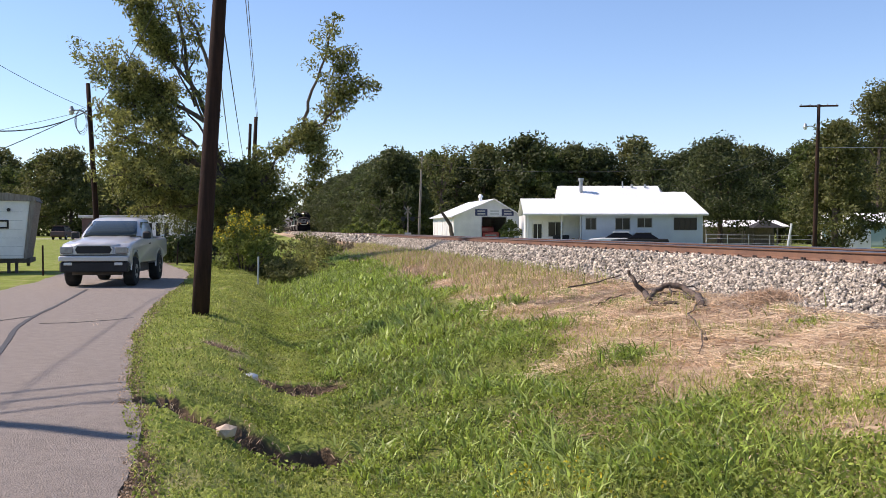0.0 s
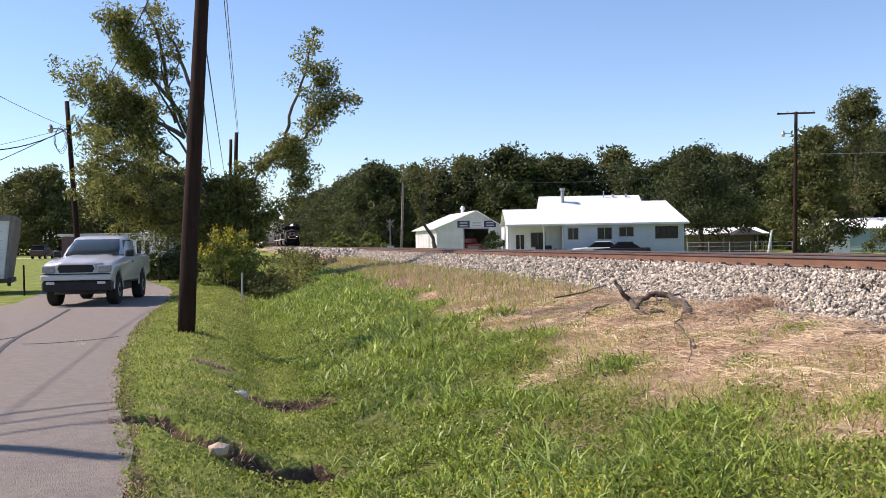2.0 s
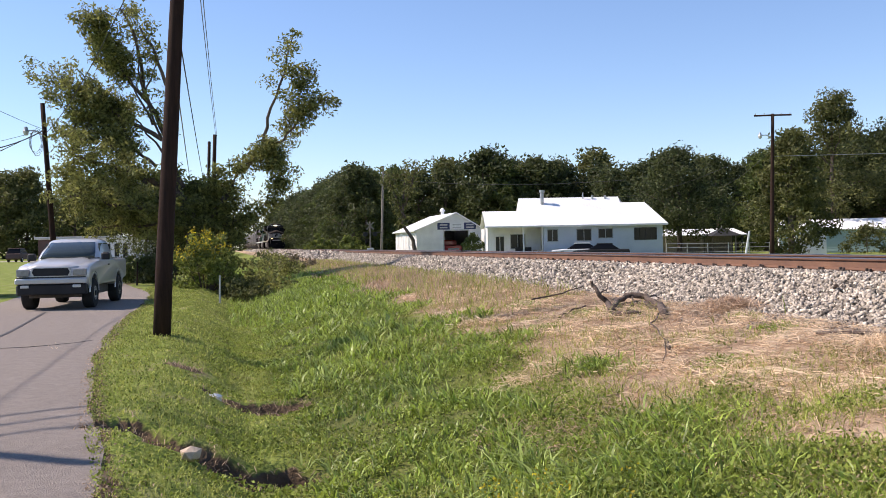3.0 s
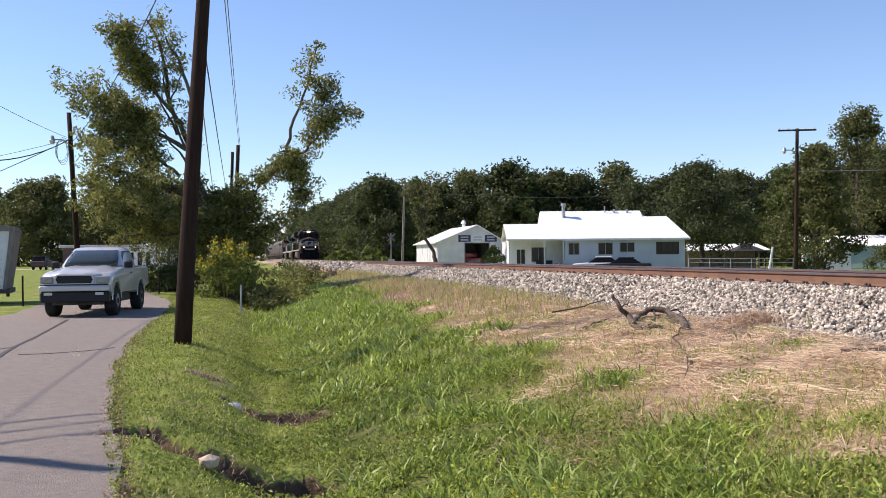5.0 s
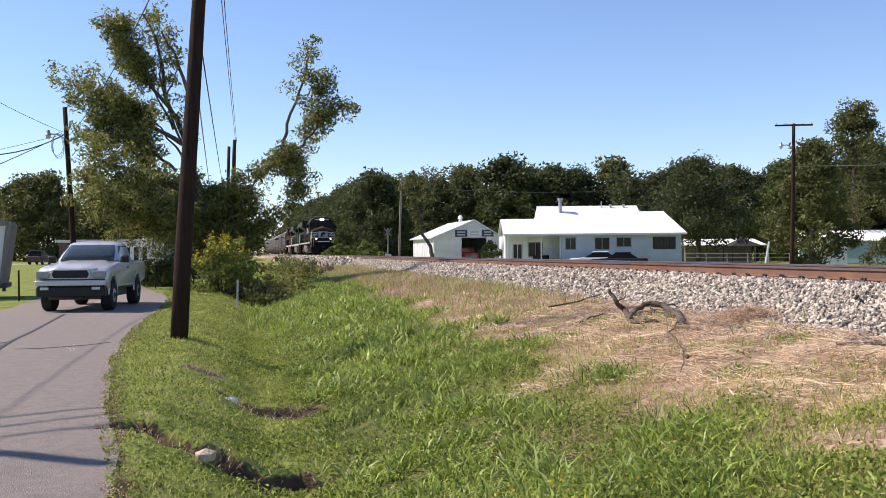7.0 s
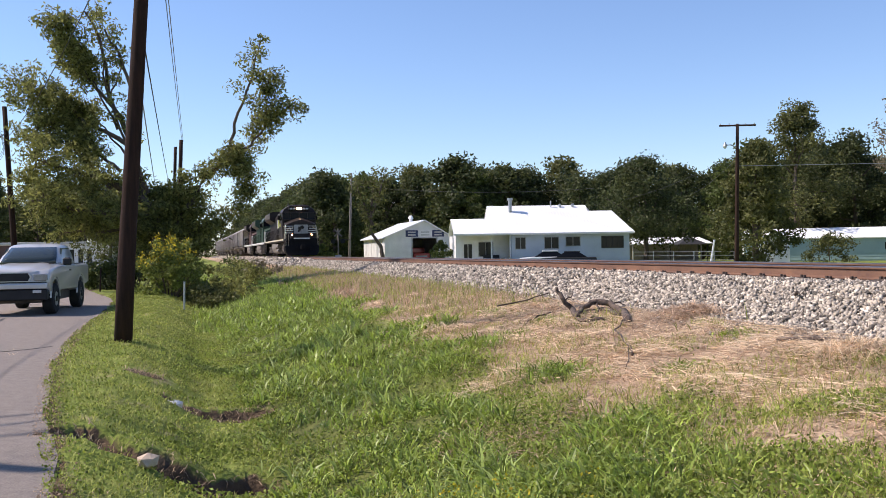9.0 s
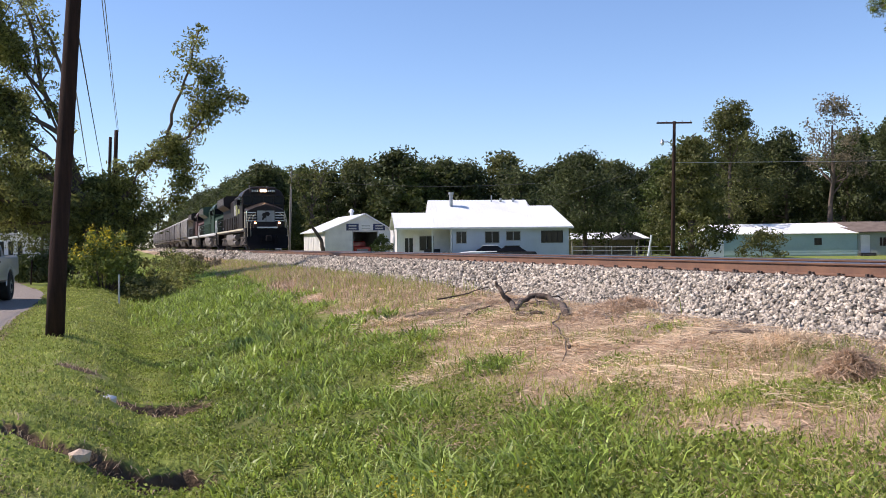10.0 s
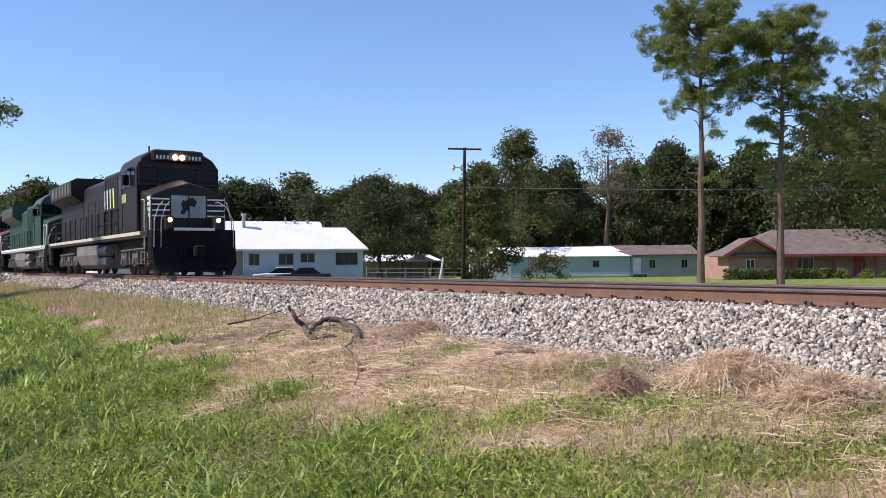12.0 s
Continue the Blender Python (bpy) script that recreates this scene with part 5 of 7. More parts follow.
def build_poles():
    x, y = pic(352, 0, 16.4)[:2]
    near = (x, y, gz(x, y))
    near_top = (x + 0.55, y + 0.1, near[2] + 8.2)
    utility_pole("dark creosoted timber utility pole beside the lane", near, near_top, 0.155, 0.105, arm=(1.2, 0.4, 12))
    x, y, z = pic(444, 270, 62)
    far = (x, y, gz(x, y))
    utility_pole("dark timber pole behind the large tree", far, pic(454, 208, 62), 0.16, 0.12)
    utility_pole("short dark timber pole behind the large tree", (far[0] - 0.35, far[1] + 0.3, far[2]), pic(444, 220, 62.3), 0.12, 0.1)
    ft = pic(454, 211, 62)
    for dx, r in ((0.06, 0.013), (0.13, 0.013)):
        cable((near_top[0] + dx, near_top[1], near_top[2] - 0.1), (ft[0] + dx, ft[1], ft[2]), 0.15, r, M_WIRE_AL)
    k = (5.5 - near[2]) / 8.2
    cable((near[0] + 0.55 * k, near[1] + 0.15, 5.5), pic(433, 290, 62), 0.1, 0.014, M_WIRE)
    k = (4.65 - near[2]) / 8.2
    cable((near[0] + 0.55 * k, near[1] + 0.15, 4.65), pic(413, 315, 62), 0.1, 0.014, M_WIRE_AL)
    back = (2.6, -22, 9.2)
    for dx in (-0.3, 0.2, 0.6):
        cable((near_top[0] + dx, near_top[1], near_top[2] - 0.3), (back[0] + dx, back[1], back[2]), 0.4, 0.012, M_WIRE)
    utility_pole("dark timber pole with wires beside the lane", (2.3, -22, 0), (2.6, -22, 9.6), 0.155, 0.105)
    # pole left of the lane, whose shadow lies on the asphalt
    utility_pole("dark timber pole on the far side of the lane", (-10.5, 8.35, 0), (-10.5, 8.35, 8.6), 0.15, 0.1)
    for k in range(3):
        cable((-10.5, 8.35, 7.1 - 0.55 * k), (near_top[0], near_top[1], near_top[2] - 0.2 - 0.35 * k), 0.2, 0.022, M_WIRE)
    cable((-10.5, 8.35, 7.4), pic(161, 195, 44), 0.5, 0.01, M_WIRE)
    # service pole with a yard lamp
    D = 44
    x, y = pic(175, 0, D)[:2]
    base, top = (x, y, gz(x, y)), pic(158, 149, D)
    utility_pole("timber service pole with a yard lamp and coiled wires", base, top, 0.14, 0.1, lamp=(6.9, (-0.75, -0.3, 0.15)))
    hub = Vector(pic(161, 195, D))
    cable(hub, pic(-160, 200, 30), 0.8, 0.025, M_WIRE)
    cable(hub, pic(-160, 330, 34), 0.1, 0.018, M_WIRE)
    cable(hub, pic(-160, 255, 60), 0.2, 0.012, M_WIRE)
    cable(hub - Vector((0, 0, 0.2)), near_top, 0.6, 0.014, M_WIRE)
    s = Shape()
    for k in range(3):
        pts = [hub + Vector((-0.45 + 0.28 * math.cos(a * 0.6 + k), 0.1 * k, -0.55 + (0.5 + 0.08 * k) * math.sin(a * 0.6 + k))) for a in range(11)]
        s.tube(pts, 0.012, n=4)
    tagged(part("wire_coil", s, M_WIRE), "loose black wire loops hanging at the service pole", "cable")
    # pole beyond the track on the right
    D = 60
    b, t = pic(1441, 440, D), pic(1447, 186, D)
    utility_pole("dark timber pole with crossarm and yard lamp", (b[0], b[1], gz(b[0], b[1])), t, 0.15, 0.1, arm=(1.2, 0.1, -8), lamp=(8.0, (-0.95, -0.3, 0.1)))
    cable((t[0], t[1], t[2] - 2.8), (t[0] + 60, t[1] - 6, 7.5), 0.2, 0.018, M_WIRE_AL)
    cable((t[0], t[1], t[2] - 2.0), pic(1180, 330, 95), 0.6, 0.015, M_WIRE)
    cable((t[0], t[1], t[2] - 2.2), pic(1330, 320, 90), 0.6, 0.015, M_WIRE)
    cable(pic(1180, 300, 78), pic(745, 290, 92), 0.5, 0.015, M_WIRE)
    # grey pole and crossing post by the track
    D = 92
    b = pic(741, 415, D)
    utility_pole("grey weathered timber pole near the railway crossing", (b[0], b[1], gz(b[0], b[1])), pic(747, 268, D), 0.13, 0.09, mat=M_GREYWOOD)
    D = 88
    b = pic(722, 415, D)
    c = thing("crossing_signal", pose(b[0], b[1], gz(b[0], b[1])), "railway crossing post with crossbuck and dark lamps", "crossing signal")
    s = Shape()
    s.tube([(0, 0, 0), (0, 0, 3.4)], 0.07, n=10)
    part("post", s, M_GREYWOOD, c)
    for a in (45, -45):
        s = Shape()
        s.prism([(-0.5, -0.07), (0.5, -0.07), (0.5, 0.07), (-0.5, 0.07)], "y", -0.1 - a / 3000, -0.07 - a / 3000)
        part("crossbuck_blade", s, M_GREYWOOD, c, at=pose(0, 0, 3.0, 0, a, 0))
    s = Shape()
    s.box(-0.65, 1.15, -0.03, 0.03, 2.3, 2.37)
    part("lamp_bar", s, M_UNDER, c)
    for x in (-0.45, 0.45):
        s = Shape()
        s.disc((x, -0.12, 2.2), "y", 0.22, 0.06, 16)
        part("signal_lamp", s, M_BLACKPLASTIC, c)
    s = Shape()
    s.box(-0.3, 0.3, -0.3, 0.3, 0.0, 0.9, 0.04)
    part("control_box", s, M_GALV, c)


build_poles()


# ---- buildings ----
def ribbed_roof(parent, mat, label, p00, p10, p11, p01, ribs, thick=0.08):
    """A sheet between four corners (eave left, eave right, ridge right, ridge left) with standing ribs."""
    a, b, c, d = (Vector(p) for p in (p00, p10, p11, p01))
    n = (b - a).cross(d - a).normalized()
    s = Shape()
    s.loft([[a, b, c, d], [p - n * thick for p in (a, b, c, d)]])
    roof = part("roof", s, mat, parent, label)
    for k in range(ribs + 1 if ribs > 2 else 0):
        t = k / ribs
        e, f = a.lerp(b, t), d.lerp(c, t)
        w = (b - a).normalized() * 0.014
        s = Shape()
        s.loft([[e - w, e + w, f + w, f - w], [p + n * 0.014 for p in (e - w * 0.5, e + w * 0.5, f + w * 0.5, f - w * 0.5)]])
        part("roof_rib", s, mat, roof)
    return roof


def wall_with_openings(x0, x1, z0, z1, y, thick, holes):
    """An upright wall along x with rectangular holes (x0, x1, z0, z1) right through it."""
    s = Shape()
    xs = sorted({x0, x1, *[h[0] for h in holes], *[h[1] for h in holes]})
    zs = sorted({z0, z1, *[h[2] for h in holes], *[h[3] for h in holes]})
    for a, b in zip(xs, xs[1:]):
        run = None
        for c, d in zip(zs, zs[1:]):
            solid = not any(h[0] <= (a + b) / 2 <= h[1] and h[2] <= (c + d) / 2 <= h[3] for h in holes)
            if solid:
                run = (run[0], d) if run else (c, d)
            if run and (not solid or d == zs[-1]):
                s.box(a, b, y, y + thick, run[0], run[1])
                run = None
    return s


def window(parent, x0, x1, z0, z1, y, shutters=False, frame_mat=None, bars=1):
    """A framed window facing -y in the wall plane y."""
    w = Shape()
    t = 0.06
    w.box(x0, x1, y - 0.03, y + 0.08, z0, z0 + t)
    w.box(x0, x1, y - 0.03, y + 0.08, z1 - t, z1)
    w.box(x0, x0 + t, y - 0.03, y + 0.08, z0 + t, z1 - t)
    w.box(x1 - t, x1, y - 0.03, y + 0.08, z0 + t, z1 - t)
    for k in range(bars):
        c = x0 + (x1 - x0) * (k + 1) / (bars + 1)
        w.box(c - 0.025, c + 0.025, y - 0.01, y + 0.06, z0 + t, z1 - t)
    win = part("window", w, frame_mat or M_WHITE, parent)
    s = Shape()
    s.box(x0 + t, x1 - t, y + 0.02, y + 0.04, z0 + t, z1 - t)
    part("pane", s, M_DARKGLASS, win, "dark window pane")
    if shutters:
        for a, b in ((x0 - 0.42, x0 - 0.02), (x1 + 0.02, x1 + 0.42)):
            s = Shape()
            s.box(a, b, y - 0.05, y - 0.004, z0, z1)
            for k in range(8):
                z = z0 + 0.08 + k * (z1 - z0 - 0.16) / 8
                s.box(a + 0.05, b - 0.05, y - 0.065, y - 0.05, z, z + 0.06)
            part("shutter", s, M_SHUTTER, win, "black louvred shutter")


def siding(parent, x0, x1, z0, z1, y, holes, mat, step=0.2):
    """Overlapping boards on a wall facing -y, cut round the openings."""
    z = z0
    while z < z1 - 0.02:
        top = min(z + step, z1)
        cuts = sorted([(h[0], h[1]) for h in holes if h[2] < top - 0.01 and h[3] > z + 0.01])
        a = x0
        for c, d in cuts + [(x1, x1)]:
            if c - a > 0.02:
                s = Shape()
                s.prism([(y - 0.028, z), (y - 0.004, z), (y - 0.004, top), (y - 0.010, top)], "x", a, c)
                part("siding_board", s, mat, parent)
            a = max(a, d)
        z = top


def blue_house():
    x0, y0 = 7.1, 78.0
    g = gz(14, 80) - 0.02
    h = thing("house", pose(x0, y0, g), "pale blue single-storey house with white metal roof", "house")
    H = 2.85 - g
    W = 14.8
    holes = [(4.9, 5.85, H - 1.35, H - 0.3), (7.4, 8.7, H - 1.35, H - 0.3), (9.25, 10.55, H - 1.15, H - 0.3), (12.35, 14.3, H - 1.35, H - 0.3)]
    part("front_wall", wall_with_openings(4.6, W, 0, H, 0, 0.15, holes), M_BLUEWALL, h, "pale blue front wall")
    siding(h, 4.6, W, 0.1, H, 0, holes, M_BLUEWALL)
    for k, q in enumerate(holes):
        window(h, *q, 0.0, shutters=False, bars=1 if k < 3 else 3, frame_mat=M_SHUTTER if k == 3 else M_PANELGREY)
    s = Shape()
    s.box(W - 0.15, W, 0.15, 8.4, 0, H)
    s.box(0, 0.15, 1.7, 8.4, 0, H)
    s.box(0.15, W - 0.15, 8.25, 8.4, 0, H)
    part("outer_wall", s, M_WHITE, h)
    porch_holes = [(0.6, 1.5, 0.15, 2.2), (1.95, 3.25, 0.9, 2.2)]
    part("porch_wall", wall_with_openings(0.15, 4.6, 0, H, 1.7, 0.15, porch_holes), M_WHITE, h, "white porch wall")
    s = Shape()
    s.box(0.62, 1.48, 1.74, 1.8, 0.15, 2.18)
    d = part("door", s, M_WHITE, h, "white glazed front door")
    for k in range(2):
        s = Shape()
        s.box(0.7 + k * 0.38, 1.02 + k * 0.38, 1.725, 1.745, 0.5, 2.0)
        part("pane", s, M_DARKGLASS, d)
    window(h, *porch_holes[1], 1.7, frame_mat=M_PANELGREY)
    s = Shape()
    s.box(0, 4.6, 0, 1.7, 0, 0.15)
    part("porch_floor", s, M_CONCRETE, h)
    for x in (0.1, 2.9, 4.5):
        s = Shape()
        s.box(x - 0.06, x + 0.06, 0.02, 0.14, 0.15, H)
        part("porch_post", s, M_WHITE, h)
    s = Shape()
    s.box(-0.3, W + 0.35, -0.38, -0.33, H - 0.12, H + 0.04)
    part("gutter", s, M_WHITE, h)
    # roofs: low left wing, high middle, lower right wing
    zr = {"l": 4.25 - g, "m": 5.42 - g, "r": 4.85 - g}
    ribbed_roof(h, M_WHITEROOF, "white ribbed metal roof", (-0.35, -0.35, H), (3.1, -0.35, H), (3.1, 2.6, zr["l"]), (-0.35, 2.6, zr["l"]), 18)
    ribbed_roof(h, M_WHITEROOF, "white ribbed metal roof", (3.1, 5.4, H), (-0.35, 5.4, H), (-0.35, 2.6, zr["l"]), (3.1, 2.6, zr["l"]), 18)
    ribbed_roof(h, M_WHITEROOF, "white ribbed metal roof", (3.05, -0.36, H + 0.01), (11.95, -0.36, H + 0.01), (11.95, 4.2, zr["m"]), (3.05, 4.2, zr["m"]), 34)
    ribbed_roof(h, M_WHITEROOF, "white ribbed metal roof", (11.95, -0.37, H), (W + 0.4, -0.37, H), (W - 0.7, 3.2, zr["r"]), (11.95, 3.2, zr["r"]), 11)
    ribbed_roof(h, M_WHITEROOF, "white ribbed metal roof", (W + 0.3, 8.7, H), (3.05, 8.7, H), (3.05, 4.2, zr["m"]), (11.95, 4.2, zr["m"]), 24)
    for outline, a, b in (([(-0.2, H), (2.6, zr["l"] - 0.1), (5.0, H)], 0.0, 0.1), ([(0.1, H), (4.2, zr["m"] - 0.12), (8.3, H)], 3.07, 3.17),
                          ([(0.1, H), (3.1, zr["r"] - 0.14), (8.3, H)], W - 0.8, W - 0.7), ([(2.9, H), (4.2, zr["m"] - 0.12), (8.3, H)], 11.8, 11.9)):
        s = Shape()
        s.prism(outline, "x", a, b)
        part("gable_wall", s, M_WHITE, h)
    s = Shape()
    s.tube([(5.0, 3.2, zr["m"] - 0.7), (5.0, 3.2, zr["m"] + 0.45)], 0.16, n=12)
    s.tube([(5.0, 3.2, zr["m"] + 0.44), (5.0, 3.2, zr["m"] + 0.64)], 0.24, n=12)
    part("chimney", s, M_GALV, h, "white metal flue pipe")
    for x, z, r in ((8.77, 0.4, 0.06), (9.6, 0.12, 0.11), (10.76, 0.12, 0.11)):
        s = Shape()
        s.tube([(x, 3.9, zr["m"] - 0.4), (x, 3.9, zr["m"] + z)], r, n=10)
        part("vent_pipe", s, M_GALV, h)
    # door bench and shrubs
    x, y = x0 + 3.0, y0 + 0.9
    s = Shape()
    s.box(-0.7, 0.7, -0.25, 0.25, 0.35, 0.45)
    s.box(-0.7, 0.7, 0.2, 0.27, 0.45, 0.9)
    for a in (-0.6, 0.6):
        s.box(a - 0.04, a + 0.04, -0.2, 0.2, 0, 0.35)
    tagged(part("bench", s, M_SHUTTER, at=pose(x, y, g + 0.15)), "dark bench on the white porch", "bench")
    for bx_, w, hh, mt in ((3.9, 1.6, 0.9, M_LEAF_BROWN), (6.9, 1.2, 0.7, M_LEAF_OLIVE), (9.6, 2.2, 1.0, M_LEAF_OLIVE)):
        bush("low shrub in front of the blue house", x0 + bx_, y0 - 1.2, w, hh, mt, 30, 30, 0.12)
    return g


def shed():
    x0, y0 = 1.05, 88.0
    g = gz(x0, y0)
    b = thing("shed", pose(x0, y0, g, 0, 0, 11), "white metal gable shed with an open door", "shed")
    W, H, R, L = 6.5, 2.85 - g, 4.5 - g, 11.0
    hole = (2.7, 5.1, 0, 2.75 - g)
    part("front_wall", wall_with_openings(0, W, 0, H, 0, 0.12, [hole]), M_WHITE, b)
    s = Shape()
    s.prism([(0, H), (W, H), (W * 0.6, R - 0.05)], "y", 0.0, 0.12)
    part("gable", s, M_WHITE, b)
    s = Shape()
    s.prism([(0, H), (W, H), (W * 0.6, R - 0.05)], "y", L - 0.12, L)
    part("gable", s, M_WHITE, b)
    s = Shape()
    s.box(0, 0.12, 0.12, L, 0, H)
    for k in range(12):
        s.box(-0.03, 0.0, 0.3 + k * 0.9, 0.38 + k * 0.9, 0, H)
    s.box(W - 0.12, W, 0.12, L, 0, H)
    s.box(0.12, W - 0.12, L - 0.12, L, 0, H)
    part("side_wall", s, M_WHITE, b, "white ribbed metal wall")
    ribbed_roof(b, M_WHITEROOF, "", (-0.35, L + 0.3, H - 0.08), (-0.35, -0.3, H - 0.08), (W * 0.6, -0.3, R), (W * 0.6, L + 0.3, R), 14)
    ribbed_roof(b, M_WHITEROOF, "", (W + 0.35, -0.3, H - 0.08), (W + 0.35, L + 0.3, H - 0.08), (W * 0.6, L + 0.3, R), (W * 0.6, -0.3, R), 14)
    s = Shape()
    s.tube([(W * 0.58, 5.0, R - 0.1), (W * 0.58, 5.0, R + 0.3)], 0.18, n=12)
    s.tube([(W * 0.58, 5.0, R + 0.3), (W * 0.58, 5.0, R + 0.5), (W * 0.58, 5.0, R + 0.62)], 0.3, 0.1, 12)
    part("roof_vent", s, M_WHITEROOF, b, "round white roof ventilator")
    s = Shape()
    s.box(2.6, 2.7, -0.04, 0.14, 0, hole[3])
    s.box(5.1, 5.2, -0.04, 0.14, 0, hole[3])
    s.box(2.6, 5.2, -0.04, 0.14, hole[3], hole[3] + 0.1)
    part("door_frame", s, M_GALV, b)
    for k, (a, c, mat) in enumerate(((2.05, 3.25, M_SIGNBLUE), (3.32, 4.6, M_WHITE), (4.67, 5.85, M_SIGNBLUE))):
        s = Shape()
        s.box(a, c, -0.06, -0.02, H + 0.02, H + 0.66)
        sign = part("sign", s, mat, b, "navy sign with pale bars" if mat is M_SIGNBLUE else "white sign with grey bars")
        for z in (H + 0.14, H + 0.4):
            s = Shape()
            s.box(a + 0.22, c - 0.22, -0.072, -0.062, z, z + 0.13)
            part("bar", s, M_LOCOGREY, sign)
    t = thing("red_truck", b.matrix_basis @ pose(3.95, 1.2, 0.02), "red pickup seen from the rear inside the shed door", "car")
    s = Shape()
    s.box(-0.85, 0.85, 0.2, 3.0, 0.45, 1.15, 0.06)
    s.box(-0.8, 0.8, 2.0, 3.6, 1.15, 1.7, 0.12)
    part("body", s, M_REDPAINT, t)
    s = Shape()
    s.box(-0.55, 0.55, 0.17, 0.21, 0.75, 0.9)
    part("tailgate_band", s, M_LOCOGREY, t)
    s = Shape()
    s.box(-0.85, 0.85, 0.08, 0.2, 0.4, 0.55, 0.03)
    part("bumper", s, M_CHROME, t)
    for x in (-0.72, 0.72):
        s = Shape()
        s.disc((x, 0.9, 0.34), "x", 0.34, 0.2, 18)
        part("wheel", s, M_TYRE, t)
    s = Shape()
    s.box(0.12, W - 0.12, 0.12, L - 0.12, 0.0, 0.02)
    part("slab", s, M_CONCRETE, b)
    # white crates by the shed
    s = Shape()
    s.box(0, 1.4, 0, 0.6, 0, 0.55, 0.03)
    tagged(part("planter_box", s, M_WHITE, at=pose(5.6, 83.5, gz(5.6, 83.5))), "low white planter box beside the shed", "planter")


def trailer_row():
    """Pale green trailer with a grey-green annex beyond the track; its space faces the viewer."""
    ca, sa = math.cos(radians(-20.57)), math.sin(radians(-20.57))
    D = 98.0
    def spot(px):
        q = (px - 784) / 1636 * D
        return D * math.sin(radians(20.57)) + q * ca, D * math.cos(radians(20.57)) + q * sa
    x, y = spot(833)
    g = gz(x + 8, y)
    W, H = 17.0, 2.15 - g
    t = thing("trailer_home", pose(x, y, g, 0, 0, -20.57), "pale blue-green trailer home with white metal roof", "trailer home")
    hole = (13.0, 13.7, 1.1, 1.8)
    part("front_wall", wall_with_openings(0, W, 0.0, H, 0, 0.12, [hole]), M_TEAL, t)
    siding(t, 0, W, 0.15, H, 0, [hole], M_TEAL, 0.28)
    window(t, *hole, 0.0, frame_mat=M_SHUTTER)
    s = Shape()
    s.box(0, 0.12, 0.12, 4.5, 0, H)
    s.box(W - 0.12, W, 0.12, 4.5, 0, H)
    s.box(0.12, W - 0.12, 4.38, 4.5, 0, H)
    s.prism([(0.0, H), (2.2, H + 0.9), (4.5, H)], "x", 0, 0.1)
    part("outer_wall", s, M_WHITE, t)
    ribbed_roof(t, M_WHITEROOF, "", (-0.2, -0.3, H), (W + 0.1, -0.3, H), (W - 1.6, 2.3, H + 1.05), (-0.2, 2.3, H + 1.05), 26)
    ribbed_roof(t, M_WHITEROOF, "", (W + 0.1, 4.8, H), (-0.2, 4.8, H), (-0.2, 2.3, H + 1.05), (W - 1.6, 2.3, H + 1.05), 26)
    x, y = spot(1118)
    a = thing("annex", pose(x, y, g, 0, 0, -20.57), "grey-green annex with brown shingle roof", "house")
    W = 6.9
    holes = [(0.2, 1.1, 0.1, 2.05), (1.9, 2.6, 0.9, 1.85), (5.3, 6.0, 0.9, 1.85)]
    part("front_wall", wall_with_openings(0, W, 0, H + 0.1, 0, 0.12, holes), M_GREYGREEN, a)
    siding(a, 0, W, 0.1, H + 0.1, 0, holes, M_GREYGREEN, 0.2)
    s = Shape()
    s.box(0.22, 1.08, 0.03, 0.08, 0.1, 2.03)
    part("door", s, M_WHITE, a, "white door")
    for q in holes[1:]:
        window(a, *q, 0.0, frame_mat=M_GREYGREEN)
    s = Shape()
    s.box(0.1, W, 5.9, 6.0, 0, H)
    s.box(W - 0.12, W, 0.12, 5.9, 0, H)
    part("outer_wall", s, M_GREYGREEN, a)
    ribbed_roof(a, M_BROWNROOF, "brown shingle roof", (0.0, -0.4, H + 0.1), (W + 0.4, -0.4, H + 0.1), (W + 0.2, 3.0, H + 1.15), (-3.4, 3.0, H + 1.15), 2, 0.1)
    ribbed_roof(a, M_BROWNROOF, "brown shingle roof", (W + 0.4, 6.4, H + 0.1), (-3.4, 6.4, H + 0.1), (-3.4, 3.0, H + 1.15), (W + 0.2, 3.0, H + 1.15), 2, 0.1)
    s = Shape()
    s.box(0.0, 1.4, -1.2, -0.05, 0, 0.3, 0.02)
    s.box(0.2, 1.2, -1.5, -1.2, 0, 0.15, 0.02)
    part("step", s, M_SHUTTER, a, "dark door step")


